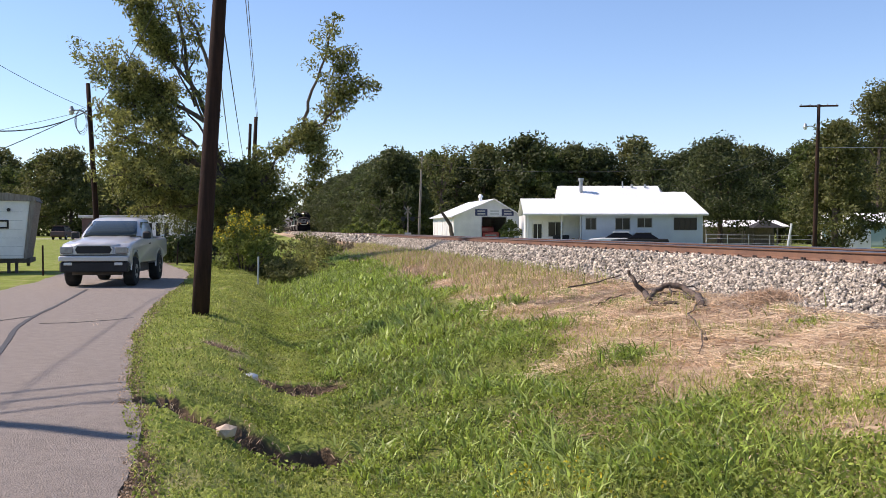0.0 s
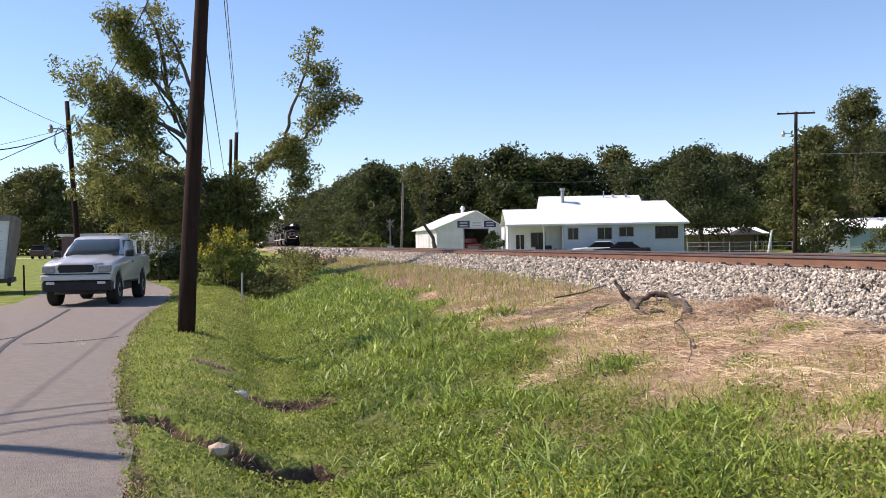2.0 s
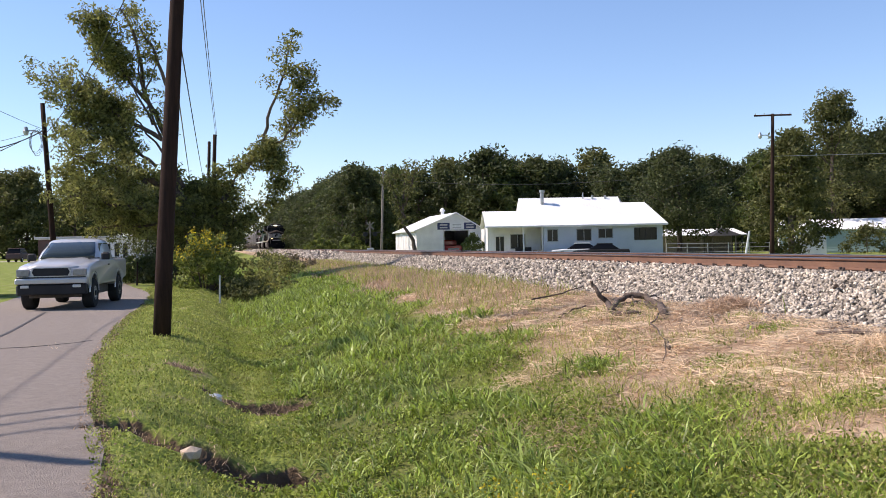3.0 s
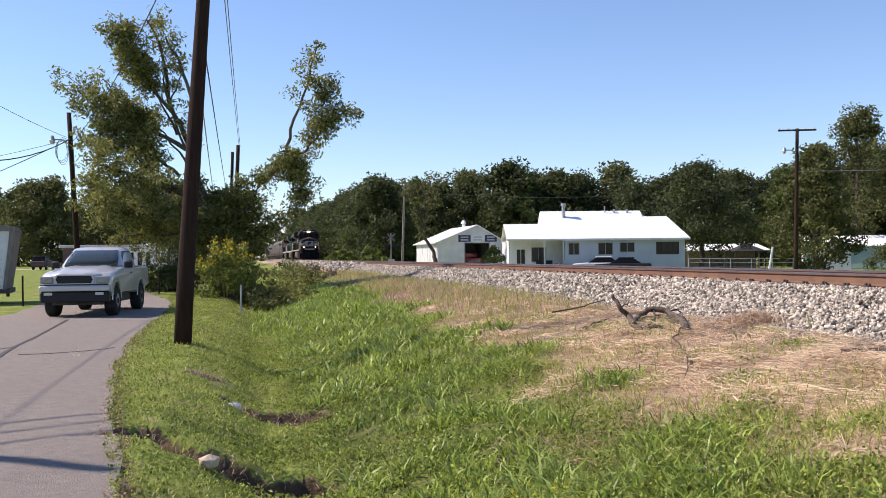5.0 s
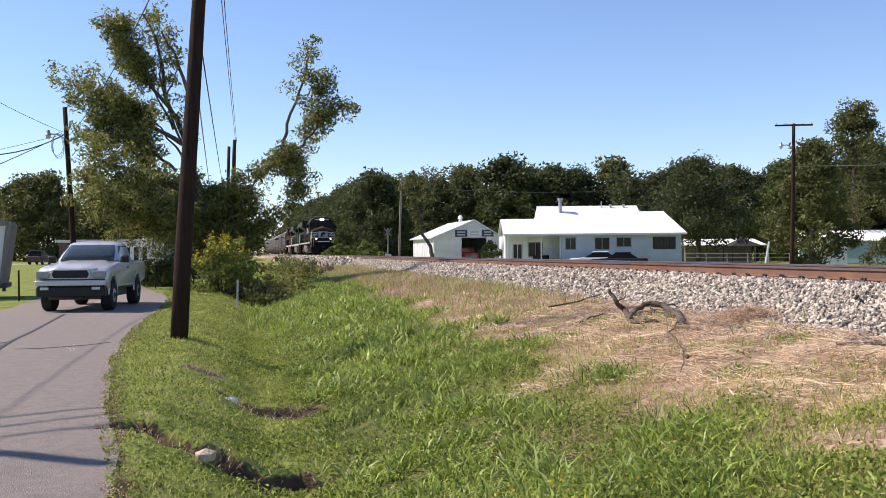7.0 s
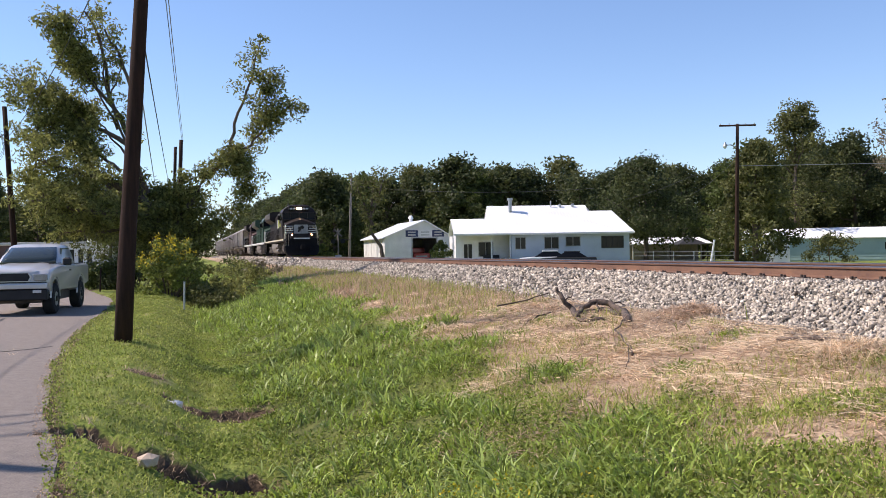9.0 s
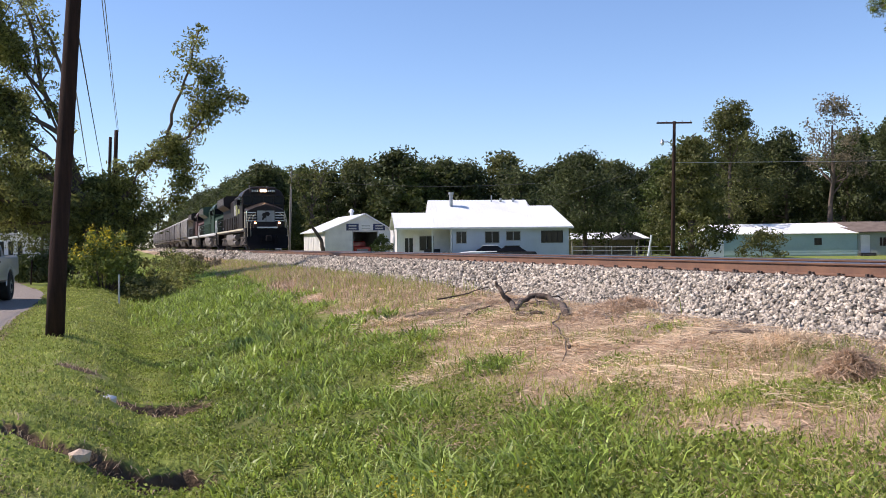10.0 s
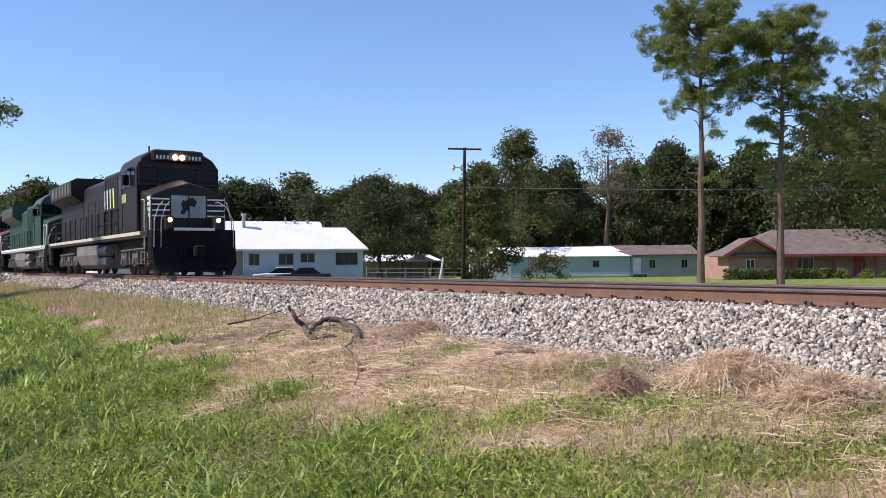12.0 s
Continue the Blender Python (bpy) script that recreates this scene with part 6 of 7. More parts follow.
def brick_house():
    D = 80.0
    ca, sa = math.cos(radians(-20.57)), math.sin(radians(-20.57))
    q = (1262 - 784) / 1636 * D
    x, y = D * math.sin(radians(20.57)) + q * ca, D * math.cos(radians(20.57)) + q * sa
    g = gz(x + 6, y)
    H, W = 1.95 - g, 24.0
    h = thing("brick_house", pose(x, y, g, 0, 0, -20.57), "buff brick house with brown roof and red trim", "house")
    holes = [(2.9, 3.7, 0.6, 1.75)]
    part("front_wall", wall_with_openings(1.4, 5.4, 0, H, 0, 0.25, holes), M_BRICK, h)
    for row in range(12):
        for k in range(20):
            bx0 = 0.2 + k * 0.26 + (0.13 if row % 2 else 0)
            bz = 0.06 + row * 0.17
            if bx0 < 1.4 or bx0 + 0.24 > 5.4 or bz + 0.14 > H or (bx0 + 0.24 > 2.85 and bx0 < 3.75 and bz > 0.45):
                continue
            s = Shape()
            s.box(bx0, bx0 + 0.24, -0.015, -0.002, bz, bz + 0.15)
            part("brick", s, M_BRICK, h)
    window(h, *holes[0], 0.0)
    part("recessed_wall", wall_with_openings(5.4, W, 0, H, 1.8, 0.2, [(8.0, 9.5, 0.8, 1.9), (13, 14, 0.1, 2.0)]), M_BRICK, h)
    window(h, 8.0, 9.5, 0.8, 1.9, 1.8, bars=2)
    s = Shape()
    s.box(13.02, 13.98, 1.85, 1.9, 0.1, 1.98)
    part("door", s, M_REDTRIM, h, "dark red door")
    s = Shape()
    s.box(1.4, 1.6, 0.25, 9, 0, H)
    s.box(W - 0.2, W, 2.0, 9, 0, H)
    s.box(1.6, W - 0.2, 8.8, 9, 0, H)
    part("outer_wall", s, M_BRICK, h)
    for k in range(5):
        s = Shape()
        px = 7.0 + k * 3.6
        s.box(px - 0.08, px + 0.08, 0.0, 0.16, 0, H)
        part("porch_post", s, M_REDTRIM, h, "red porch post")
    s = Shape()
    s.box(5.4, W, -0.1, 1.8, 0, 0.1)
    part("porch_floor", s, M_CONCRETE, h)
    s = Shape()
    s.box(5.9, W + 0.5, -0.66, -0.61, H - 0.14, H + 0.08)
    part("fascia", s, M_REDTRIM, h, "red fascia board")
    ribbed_roof(h, M_BROWNROOF, "brown shingle roof", (1.6, -0.6, H), (W + 0.6, -0.6, H), (W - 3, 4.4, H + 2.35), (6.8, 4.4, H + 2.35), 1, 0.1)
    ribbed_roof(h, M_BROWNROOF, "brown shingle roof", (W + 0.6, 9.4, H), (1.6, 9.4, H), (6.8, 4.4, H + 2.35), (W - 3, 4.4, H + 2.35), 1, 0.1)
    ribbed_roof(h, M_BROWNROOF, "brown shingle roof", (1.6, 9.4, H), (1.6, -0.6, H), (6.8, 4.4, H + 2.35), (6.8, 4.4, H + 2.36), 1, 0.1)
    # front gable
    for side in (-1, 1):
        e = 3.3 + side * 2.7
        ribbed_roof(h, M_BROWNROOF, "brown shingle roof", *([(e, 3.0, H - 0.02), (e, -1.0, H - 0.02), (3.3, -1.0, H + 1.55), (3.3, 3.0, H + 1.55)] if side < 0 else
                                   [(e, -1.0, H - 0.02), (e, 3.0, H - 0.02), (3.3, 3.0, H + 1.55), (3.3, -1.0, H + 1.55)]), 1, 0.1)
        s = Shape()
        s.prism([(e, H - 0.2), (e, H + 0.0), (3.3, H + 1.57), (3.3, H + 1.35)], "y", -1.06, -1.0)
        part("bargeboard", s, M_REDTRIM, h, "red bargeboard")
    s = Shape()
    s.prism([(0.9, H), (5.7, H), (3.3, H + 1.4)], "y", -0.05, 0.05)
    part("gable_panel", s, M_BRICK, h)
    # clipped hedge
    n = 2600
    pts = np.stack([rng.uniform(0.4, 9.5, n), rng.uniform(-2.4, -1.6, n), rng.uniform(0.05, 0.95, n)], -1)
    v, f = leaves(pts, 0.16)
    hd = new("hedge", soup("hedge", v, f, M_LEAF))
    hd.matrix_basis = h.matrix_basis.copy()
    tagged(hd, "clipped green hedge before the brick house", "hedge")
    for k in range(5):
        bx_, by_ = h.matrix_basis @ Vector((8.5 + k * 1.9, -2.0, 0)), 0
        bush("light green garden shrub before the brick house", bx_.x, bx_.y, 1.1, 0.95, M_LEAF_YELLOW, 20, 30, 0.13)


def left_side():
    """Caravan at the lane, low white building and parked car beyond the lawn."""
    D = 32.0
    s1 = D / 1636
    xr, zt, zb = (47 - 784) * s1, 1.5 + (407.6 - 345) * s1, 1.5 - 50 * s1
    g = gz(xr - 3, D)
    c = thing("caravan", pose(xr, D, g, 0, 0, 19), "old white caravan with a slanted end painted grey as shade", "caravan")
    zt, zb = zt - g, zb - g
    s = Shape()
    s.prism([(-7.0, zb), (-0.1, zb), (0.12, zt - 0.2), (-0.2, zt - 0.12), (-7.0, zt - 0.12)], "y", 0, 2.4)
    part("body", s, M_WHITE, c, "white sheet metal body")
    # slanted end face: its shade is put into the grey colour
    s = Shape()
    s.prism([(-0.09, zb - 0.02), (0.0, zb - 0.02), (0.3, zt - 0.2), (0.13, zt - 0.2)], "y", -0.05, 2.45)
    part("end_panel", s, M_GREYWOOD, c, "slanted end panel with shade painted in grey")
    s = Shape()
    s.prism([(-7.1, zt - 0.2), (0.34, zt - 0.22), (0.25, zt - 0.05), (-0.6, zt + 0.06), (-7.1, zt + 0.06)], "y", -0.08, 2.5)
    part("roof", s, M_GREYWOOD, c, "weathered grey roof edge")
    window(c, -1.5, -0.55, 1.55, 1.85, 0.0, frame_mat=M_SHUTTER, bars=0)
    s = Shape()
    s.disc((-0.55, -0.03, 2.2), "y", 0.06, 0.08, 10)
    part("porch_lamp", s, M_BLACKPLASTIC, c)
    for k in range(6):
        s = Shape()
        z = zb + 0.1 + k * (zt - zb - 0.4) / 6
        s.box(-7.0, -0.12, -0.012, -0.003, z, z + 0.012)
        part("seam", s, M_GALV, c)
    s = Shape()
    s.box(-7.0, 0.1, 0.1, 2.3, zb - 0.16, zb - 0.0)
    s.box(-0.1, 0.9 - 0.9, 1.1, 1.3, zb - 0.3, zb - 0.1)
    part("chassis", s, M_UNDER, c)
    for x in (-0.35, -0.6, -3.2, -3.9):
        s = Shape()
        if x > -1:
            s.box(x - 0.05, x + 0.05, 0.3, 0.4, 0, zb - 0.1)
            part("jack", s, M_UNDER, c)
        else:
            s.disc((x, 0.3, 0.34), "y", 0.34, 0.2, 18)
            part("wheel", s, M_TYRE, c)
    for px, D2, hh in ((76, 30.5, 1.0), (456, 30.0, 0.95), (313, 40, 1.0)):
        x, y = (px - 784) / 1636 * D2, D2
        s = Shape()
        s.tube([(0, 0, -0.2), (rng.normal(0, 0.03), 0, hh)], 0.035, 0.03, 8)
        tagged(part("fence_post", s, M_GALV if px == 456 else M_POLE, at=pose(x, y, gz(x, y))), "thin weathered post standing in the grass", "post")
    # low building
    D = 128.0
    s1 = D / 1636
    x0, x1 = (146 - 784) * s1, (328 - 784) * s1
    g = gz((x0 + x1) / 2, D) + 0.02
    b = thing("low_building", pose(x0, D, g), "low white building with a dark flat roof edge", "building")
    W, H = x1 - x0, 1.5 + 22 * s1 - g
    holes = [(W * 0.55 + k * 1.15, W * 0.55 + k * 1.15 + 0.75, 0.25, H - 0.7) for k in range(4)]
    part("front_wall", wall_with_openings(0, W, 0, H, 0, 0.2, holes), M_WHITE, b)
    for q in holes:
        window(b, *q, 0.0, bars=0)
    s = Shape()
    s.box(0, 0.2, 0.2, 8, 0, H)
    s.box(W - 0.2, W, 0.2, 8, 0, H)
    s.box(0.2, W - 0.2, 7.8, 8, 0, H)
    part("outer_wall", s, M_WHITE, b)
    s = Shape()
    s.box(-0.4, W + 0.2, -0.5, 8.3, H, H + 0.3, 0.03)
    part("roof", s, M_LOCOGREY, b, "pale flat roof edge")
    s = Shape()
    s.box(-0.02, 2.0, -0.06, -0.01, 0, H - 0.1)
    part("brick_panel", s, M_MAROON, b, "dark red wall panel")
    # dark four-wheel-drive parked on the crossroad
    D = 118.0
    x = (112 - 784) / 1636 * D
    suv("dark parked four-wheel-drive with pale roof beyond the lawn", x, D, 95, M_MAROON, 1.75)


def suv(label, x, y, yaw, paint, h, low=False, lift=0.0):
    """A simple parked car: body, glasshouse, wheels."""
    c = thing("parked_car", pose(x, y, gz(x, y) + lift, 0, 0, yaw), label, "car")
    s = Shape()
    z1 = 0.62 * h
    s.prism([(-2.2, 0.32), (2.15, 0.32), (2.25, 0.5), (2.15, z1 * 0.9), (1.1, z1), (-2.2, z1), (-2.28, 0.5)], "y", -0.85, 0.85)
    part("body", s, paint, c, bevel=0.08)
    s = Shape()
    s.loft([[(-2.0 if not low else -1.5, -0.8, z1), (0.95, -0.8, z1), (0.95, 0.8, z1), (-2.0 if not low else -1.5, 0.8, z1)],
            [(-1.7 if not low else -0.85, -0.66, h - 0.06), (0.25, -0.66, h - 0.06), (0.25, 0.66, h - 0.06), (-1.7 if not low else -0.85, 0.66, h - 0.06)]])
    part("glasshouse", s, M_CABGLASS, c, "dark windows", bevel=0.05)
    s = Shape()
    s.box(-1.75 if not low else -0.95, 0.3, -0.68, 0.68, h - 0.08, h, 0.03)
    part("roof", s, paint, c)
    for a in (-1.4, 1.35):
        for b in (-0.78, 0.78):
            s = Shape()
            s.disc((a, b, 0.33), "y", 0.33, 0.2, 18)
            w = part("wheel", s, M_TYRE, c)
            s = Shape()
            s.disc((a, b * 1.1, 0.33), "y", 0.2, 0.08, 14)
            part("rim", s, M_GALV, w)
    for b in (-0.6, 0.6):
        s = Shape()
        s.box(2.12, 2.2, b - 0.18, b + 0.18, 0.55, 0.72, 0.02)
        part("headlamp", s, M_LAMPGLASS, c)


def yard():
    """Clutter between the blue house and the trailer."""
    D = 100.0
    s1 = D / 1636
    def at(px):
        return (px - 784) * s1
    g = gz(at(1320), D)
    k = thing("carport", pose(at(1245), D, g), "open carport with a rusty white metal roof", "carport")
    for x in (0.3, 4.2, 8.0):
        s = Shape()
        s.box(x - 0.06, x + 0.06, 0, 0.12, 0, 2.1)
        part("post", s, M_GREYWOOD, k)
    ribbed_roof(k, M_WHITEROOF, "", (0, -0.2, 2.05), (9.2, -0.2, 2.05), (9.2, 4, 2.75), (0, 4, 2.75), 14)
    s = Shape()
    s.box(0, 9, 3.8, 3.95, 0, 2.3)
    part("back_wall", s, M_GREYWOOD, k)
    gb = thing("gazebo", pose(at(1318), D - 6, g), "dark canvas garden gazebo", "gazebo")
    s = Shape()
    s.loft([[(-1.6, -1.5, 1.9), (1.6, -1.5, 1.9), (1.6, 1.5, 1.9), (-1.6, 1.5, 1.9)], [(-0.7, -0.7, 2.35), (0.7, -0.7, 2.35), (0.7, 0.7, 2.35), (-0.7, 0.7, 2.35)],
            [(-0.1, -0.1, 2.75), (0.1, -0.1, 2.75), (0.1, 0.1, 2.75), (-0.1, 0.1, 2.75)]])
    part("canopy", s, M_SHUTTER, gb)
    for x in (-1.5, 1.5):
        for y in (-1.4, 1.4):
            s = Shape()
            s.tube([(x, y, 0), (x, y, 1.95)], 0.04, n=6)
            part("leg", s, M_SHUTTER, gb)
    D2 = 70
    f = thing("wire_fence", pose((1250 - 784) / 1636 * D2, D2, 0), "wire fence with thin grey posts beyond the track", "fence")
    x0 = (1250 - 784) / 1636 * D2
    for k in range(6):
        s = Shape()
        zz = gz(x0 + k * 1.6, D2)
        s.tube([(k * 1.6, 0, zz - 0.1), (k * 1.6, 0, zz + 1.2)], 0.035, n=6)
        part("post", s, M_GALV, f)
    s = Shape()
    for z in (0.5, 0.85, 1.15):
        s.tube([(0, 0, gz(x0, D2) + z), (8.0, 0, gz(x0 + 8, D2) + z)], 0.02, n=4)
    part("wire", s, M_GALV, f)
    s = Shape()
    s.tube([(0, 0, -0.1), (0.35, 0, 2.0)], 0.1, 0.08, 8)
    tagged(part("leaning_post", s, M_LAMPGLASS, at=pose((1392 - 784) / 1636 * 66, 66, gz(25, 66))), "pale post leaning beside the trailer", "post")
    suv("dark low sedan parked before the blue house", 15.4, 72.6, 168, M_BLACKPLASTIC, 1.26, low=True)
    suv("white sedan parked before the blue house", 14.2, 75.6, 172, M_WHITE, 1.32, low=True)
    x, y = aim(24.0, 88)
    k = thing("small_shed", pose(x, y, gz(x, y), 0, 0, -15), "small white shed beside the trailer", "shed")
    s = Shape()
    s.prism([(-1.3, 0), (1.3, 0), (1.3, 2.0), (0, 2.9), (-1.3, 2.0)], "y", 0, 3)
    part("wall", s, M_WHITE, k)
    s = Shape()
    s.prism([(-1.5, 1.9), (0, 2.92), (1.5, 1.9), (1.5, 2.0), (0, 3.02), (-1.5, 2.0)], "y", -0.2, 3.2)
    part("roof", s, M_WHITEROOF, k)


blue_house()
shed()
trailer_row()
brick_house()
left_side()
yard()


link = part


# ---- pickup truck: x forward from the front axle, y to its left ----
def pickup():
    up = 0.085    # the body rides high over its wheels

    def part(name, shape, material, parent=None, label="", smooth=False, bevel=0.0):
        if not name.startswith(("wheel", "rim", "chassis")):
            shape.v = [(a, b, c + up) for a, b, c in shape.v]
        return link(name, shape, material, parent, label, smooth, bevel=bevel)

    t = thing("pickup_truck", pose(-8.95, 24.3, 0.045, 0, 0, -84), "parked silver pickup truck with black grille facing the viewer", "pickup truck")
    def arch(cx, r, n=9):
        return [(cx + r * math.cos(math.pi * k / (n - 1)), 0.42 + r * math.sin(math.pi * k / (n - 1))) for k in range(n)]
    prof = [(0.78, 0.55), (0.86, 0.72), (0.84, 0.92), (0.66, 1.03), (0.2, 1.08), (-0.72, 1.16), (-2.55, 1.17), (-2.6, 1.14), (-4.16, 1.16), (-4.2, 0.62)]
    low = [(-3.62, 0.52)] + list(reversed(arch(-3.1, 0.47))) + [(-2.55, 0.48), (-0.55, 0.48)] + list(reversed(arch(0.0, 0.47)))
    # outer skin in slices across, rounded towards the flanks and the front corners
    def ring(y, k):
        tuck = 0.16 * (abs(y) / 0.85) ** 4
        return [(x - tuck * max(0.0, min(1.0, (x - 0.2) / 0.5)), y, 0.7 + (z - 0.7) * k) for x, z in prof + low]
    s = Shape()
    s.loft([ring(y, k) for y, k in ((-0.86, 0.82), (-0.85, 0.9), (-0.82, 0.96), (-0.76, 0.99), (-0.55, 1.0), (0, 1.01), (0.55, 1.0), (0.76, 0.99), (0.82, 0.96), (0.85, 0.9), (0.86, 0.82))])
    part("body", s, M_SILVER, t, "silver metallic body", bevel=0.02, smooth=True)
    s = Shape()
    def hood(x, w, z, drop):
        return [(x, w * q, z - drop * abs(q) ** 3 + 0.02 * (0.25 < abs(q) < 0.75)) for q in (-1, -0.85, -0.7, -0.5, -0.25, 0, 0.25, 0.5, 0.7, 0.85, 1)] + [(x, w, 0.9), (x, -w, 0.9)]
    s.loft([hood(0.8, 0.5, 0.99, 0.03), hood(0.72, 0.6, 1.045, 0.05), hood(0.5, 0.68, 1.1, 0.08), hood(0.1, 0.74, 1.15, 0.1), hood(-0.35, 0.76, 1.19, 0.1), hood(-0.76, 0.76, 1.21, 0.09)])
    part("bonnet", s, M_SILVER, t, "silver bonnet with a raised middle", smooth=True)
    # cab
    s = Shape()
    def cabring(z, xf, xb, w):
        return [(xf, -w * 0.5, z), (xf + 0.02, 0, z), (xf, w * 0.5, z), (xf - 0.05, w * 0.82, z), (xf - 0.15, w * 0.97, z), (xf - 0.3, w, z), (xb + 0.12, w, z), (xb + 0.02, w * 0.94, z), (xb, w * 0.6, z),
                (xb, -w * 0.6, z), (xb + 0.02, -w * 0.94, z), (xb + 0.12, -w, z), (xf - 0.3, -w, z), (xf - 0.15, -w * 0.97, z), (xf - 0.05, -w * 0.82, z)]
    s.loft([cabring(1.1, -0.6, -2.62, 0.8), cabring(1.2, -0.73, -2.62, 0.795), cabring(1.35, -0.95, -2.6, 0.765), cabring(1.55, -1.26, -2.54, 0.7), cabring(1.645, -1.42, -2.5, 0.66), cabring(1.69, -1.55, -2.44, 0.6),
            cabring(1.725, -1.78, -2.3, 0.46), cabring(1.735, -1.95, -2.15, 0.2)])
    cab = part("cab", s, M_SILVER, t, smooth=True)
    s = Shape()
    def pane_row(x, w, z):
        return [(x - 0.085 * abs(q) ** 3, w * q, z) for q in (-1, -0.8, -0.5, 0, 0.5, 0.8, 1)]
    s.loft([pane_row(-0.66, 0.69, 1.185) + [(p[0] - 0.03, p[1], p[2]) for p in reversed(pane_row(-0.66, 0.69, 1.185))],
            pane_row(-0.915, 0.665, 1.36) + [(p[0] - 0.03, p[1], p[2]) for p in reversed(pane_row(-0.915, 0.665, 1.36))],
            pane_row(-1.34, 0.575, 1.625) + [(p[0] - 0.03, p[1], p[2]) for p in reversed(pane_row(-1.34, 0.575, 1.625))]])
    part("windscreen", s, M_CARGLASS, cab, "greenish windscreen reflecting the sky", smooth=True)
    s = Shape()
    s.box(-1.6, -1.5, -0.1, 0.1, 1.5, 1.56, 0.01)
    part("inner_mirror", s, M_BLACKPLASTIC, cab)
    for y in (-1, 1):
        for a, b, c, d in ((-0.98, -1.75, -1.75, -1.4), (-1.82, -2.45, -2.38, -1.82)):
            s = Shape()
            s.loft([[(a, y * 0.785, 1.2), (b, y * 0.785, 1.2), (c, y * 0.685, 1.6), (d, y * 0.685, 1.6)], [(a, y * 0.76, 1.2), (b, y * 0.76, 1.2), (c, y * 0.66, 1.6), (d, y * 0.66, 1.6)]])
            part("side_window", s, M_CARGLASS, cab, "dark side window")
        s = Shape()
        s.box(-1.02, -0.86, min(y * 0.84, y * 1.05), max(y * 0.84, y * 1.05), 1.14, 1.34, 0.04)
        part("mirror", s, M_BLACKPLASTIC, t, "black door mirror")
        s = Shape()
        s.box(-1.8, -1.6, y * 0.85 - 0.02, y * 0.85 + 0.02, 0.98, 1.02)
        part("door_handle", s, M_BLACKPLASTIC, t)
        s = Shape()
        s.box(-1.84, -1.83, y * 0.842 - 0.004, y * 0.842 + 0.004, 0.52, 1.14)
        part("door_seam", s, M_BLACKPLASTIC, t)
        s = Shape()
        s.box(-0.78, -0.77, y * 0.842 - 0.004, y * 0.842 + 0.004, 0.52, 1.12)
        part("door_seam", s, M_BLACKPLASTIC, t)
        s = Shape()
        s.prism([(min(y * 0.52, y * 0.83), 0.77), (max(y * 0.52, y * 0.83), 0.77), (max(y * 0.52, y * 0.83), 0.95), (min(y * 0.52, y * 0.83), 0.95)], "x", 0.55, 0.875)
        part("headlamp", s, M_HEADLAMP, t, "clear headlamp", bevel=0.03)
        s = Shape()
        s.box(0.88, 0.93, min(y * 0.52, y * 0.72), max(y * 0.52, y * 0.72), 0.48, 0.55, 0.01)
        part("fog_lamp", s, M_LAMPGLASS, t)
        for cx in (0.0, -3.1):
            s = Shape()
            for k in range(12):
                a0, a1 = math.pi * k / 12, math.pi * (k + 1) / 12
                ring4 = lambda a: [(cx + r * math.cos(a), y * w, 0.42 + r * math.sin(a)) for r, w in ((0.455, 0.82), (0.46, 0.855), (0.5, 0.86), (0.53, 0.835))]
                s.loft([ring4(a0), ring4(a1)])
            part("wheel_flare", s, M_SILVER, t)
            s = Shape()
            s.disc((cx, y * 0.735, 0.38), "y", 0.385, 0.27, 32)
            w = part("wheel", s, M_TYRE, t, "black off-road tyre")
            s = Shape()
            s.disc((cx, y * 0.84, 0.38), "y", 0.2, 0.06, 20)
            part("rim", s, M_GALV, w, "grey alloy rim")
            s = Shape()
            s.disc((cx, y * 0.875, 0.38), "y", 0.075, 0.03, 14)
            part("rim_hub", s, M_BLACKPLASTIC, w)
            w["label"] = "black off-road tyre with grey rim"
    s = Shape()
    s.box(0.78, 0.93, -0.86, 0.86, 0.58, 0.72, 0.03)
    part("bumper", s, M_SILVER, t, "silver front bumper bar", bevel=0.03)
    s = Shape()
    s.box(0.8, 0.872, -0.82, 0.82, 0.725, 0.75)
    part("bumper_gap", s, M_BLACKPLASTIC, t)
    s = Shape()
    s.box(0.62, 0.9, -0.84, 0.84, 0.3, 0.58, 0.05)
    part("bumper_valance", s, M_BLACKPLASTIC, t, "black lower bumper")
    s = Shape()
    s.prism([(-0.44, 0.755), (0.44, 0.755), (0.49, 0.87), (0.43, 0.985), (-0.43, 0.985), (-0.49, 0.87)], "x", 0.74, 0.868)
    g = part("grille", s, M_SILVER, t, "silver grille surround")
    s = Shape()
    s.prism([(-0.4, 0.775), (0.4, 0.775), (0.45, 0.87), (0.4, 0.965), (-0.4, 0.965), (-0.45, 0.87)], "x", 0.86, 0.875)
    part("grille_mesh", s, M_BLACKPLASTIC, g, "black grille mesh")
    s = Shape()
    s.box(-3.9, 0.55, -0.62, 0.62, 0.3, 0.55)
    s.tube([(0, -0.7, 0.38), (0, 0.7, 0.38)], 0.07, n=8)
    s.tube([(-3.1, -0.7, 0.38), (-3.1, 0.7, 0.38)], 0.07, n=8)
    part("chassis", s, M_UNDER, t)
    s = Shape()
    s.box(-4.1, -2.7, -0.72, 0.72, 1.168, 1.174)
    part("bed_liner", s, M_BLACKPLASTIC, t)
    s = Shape()
    for y in (-0.25, 0.35):
        s.tube([(-0.6, y, 1.17), (-0.66, y + 0.5, 1.2)], 0.008, n=4)
    part("wiper", s, M_BLACKPLASTIC, cab)


pickup()


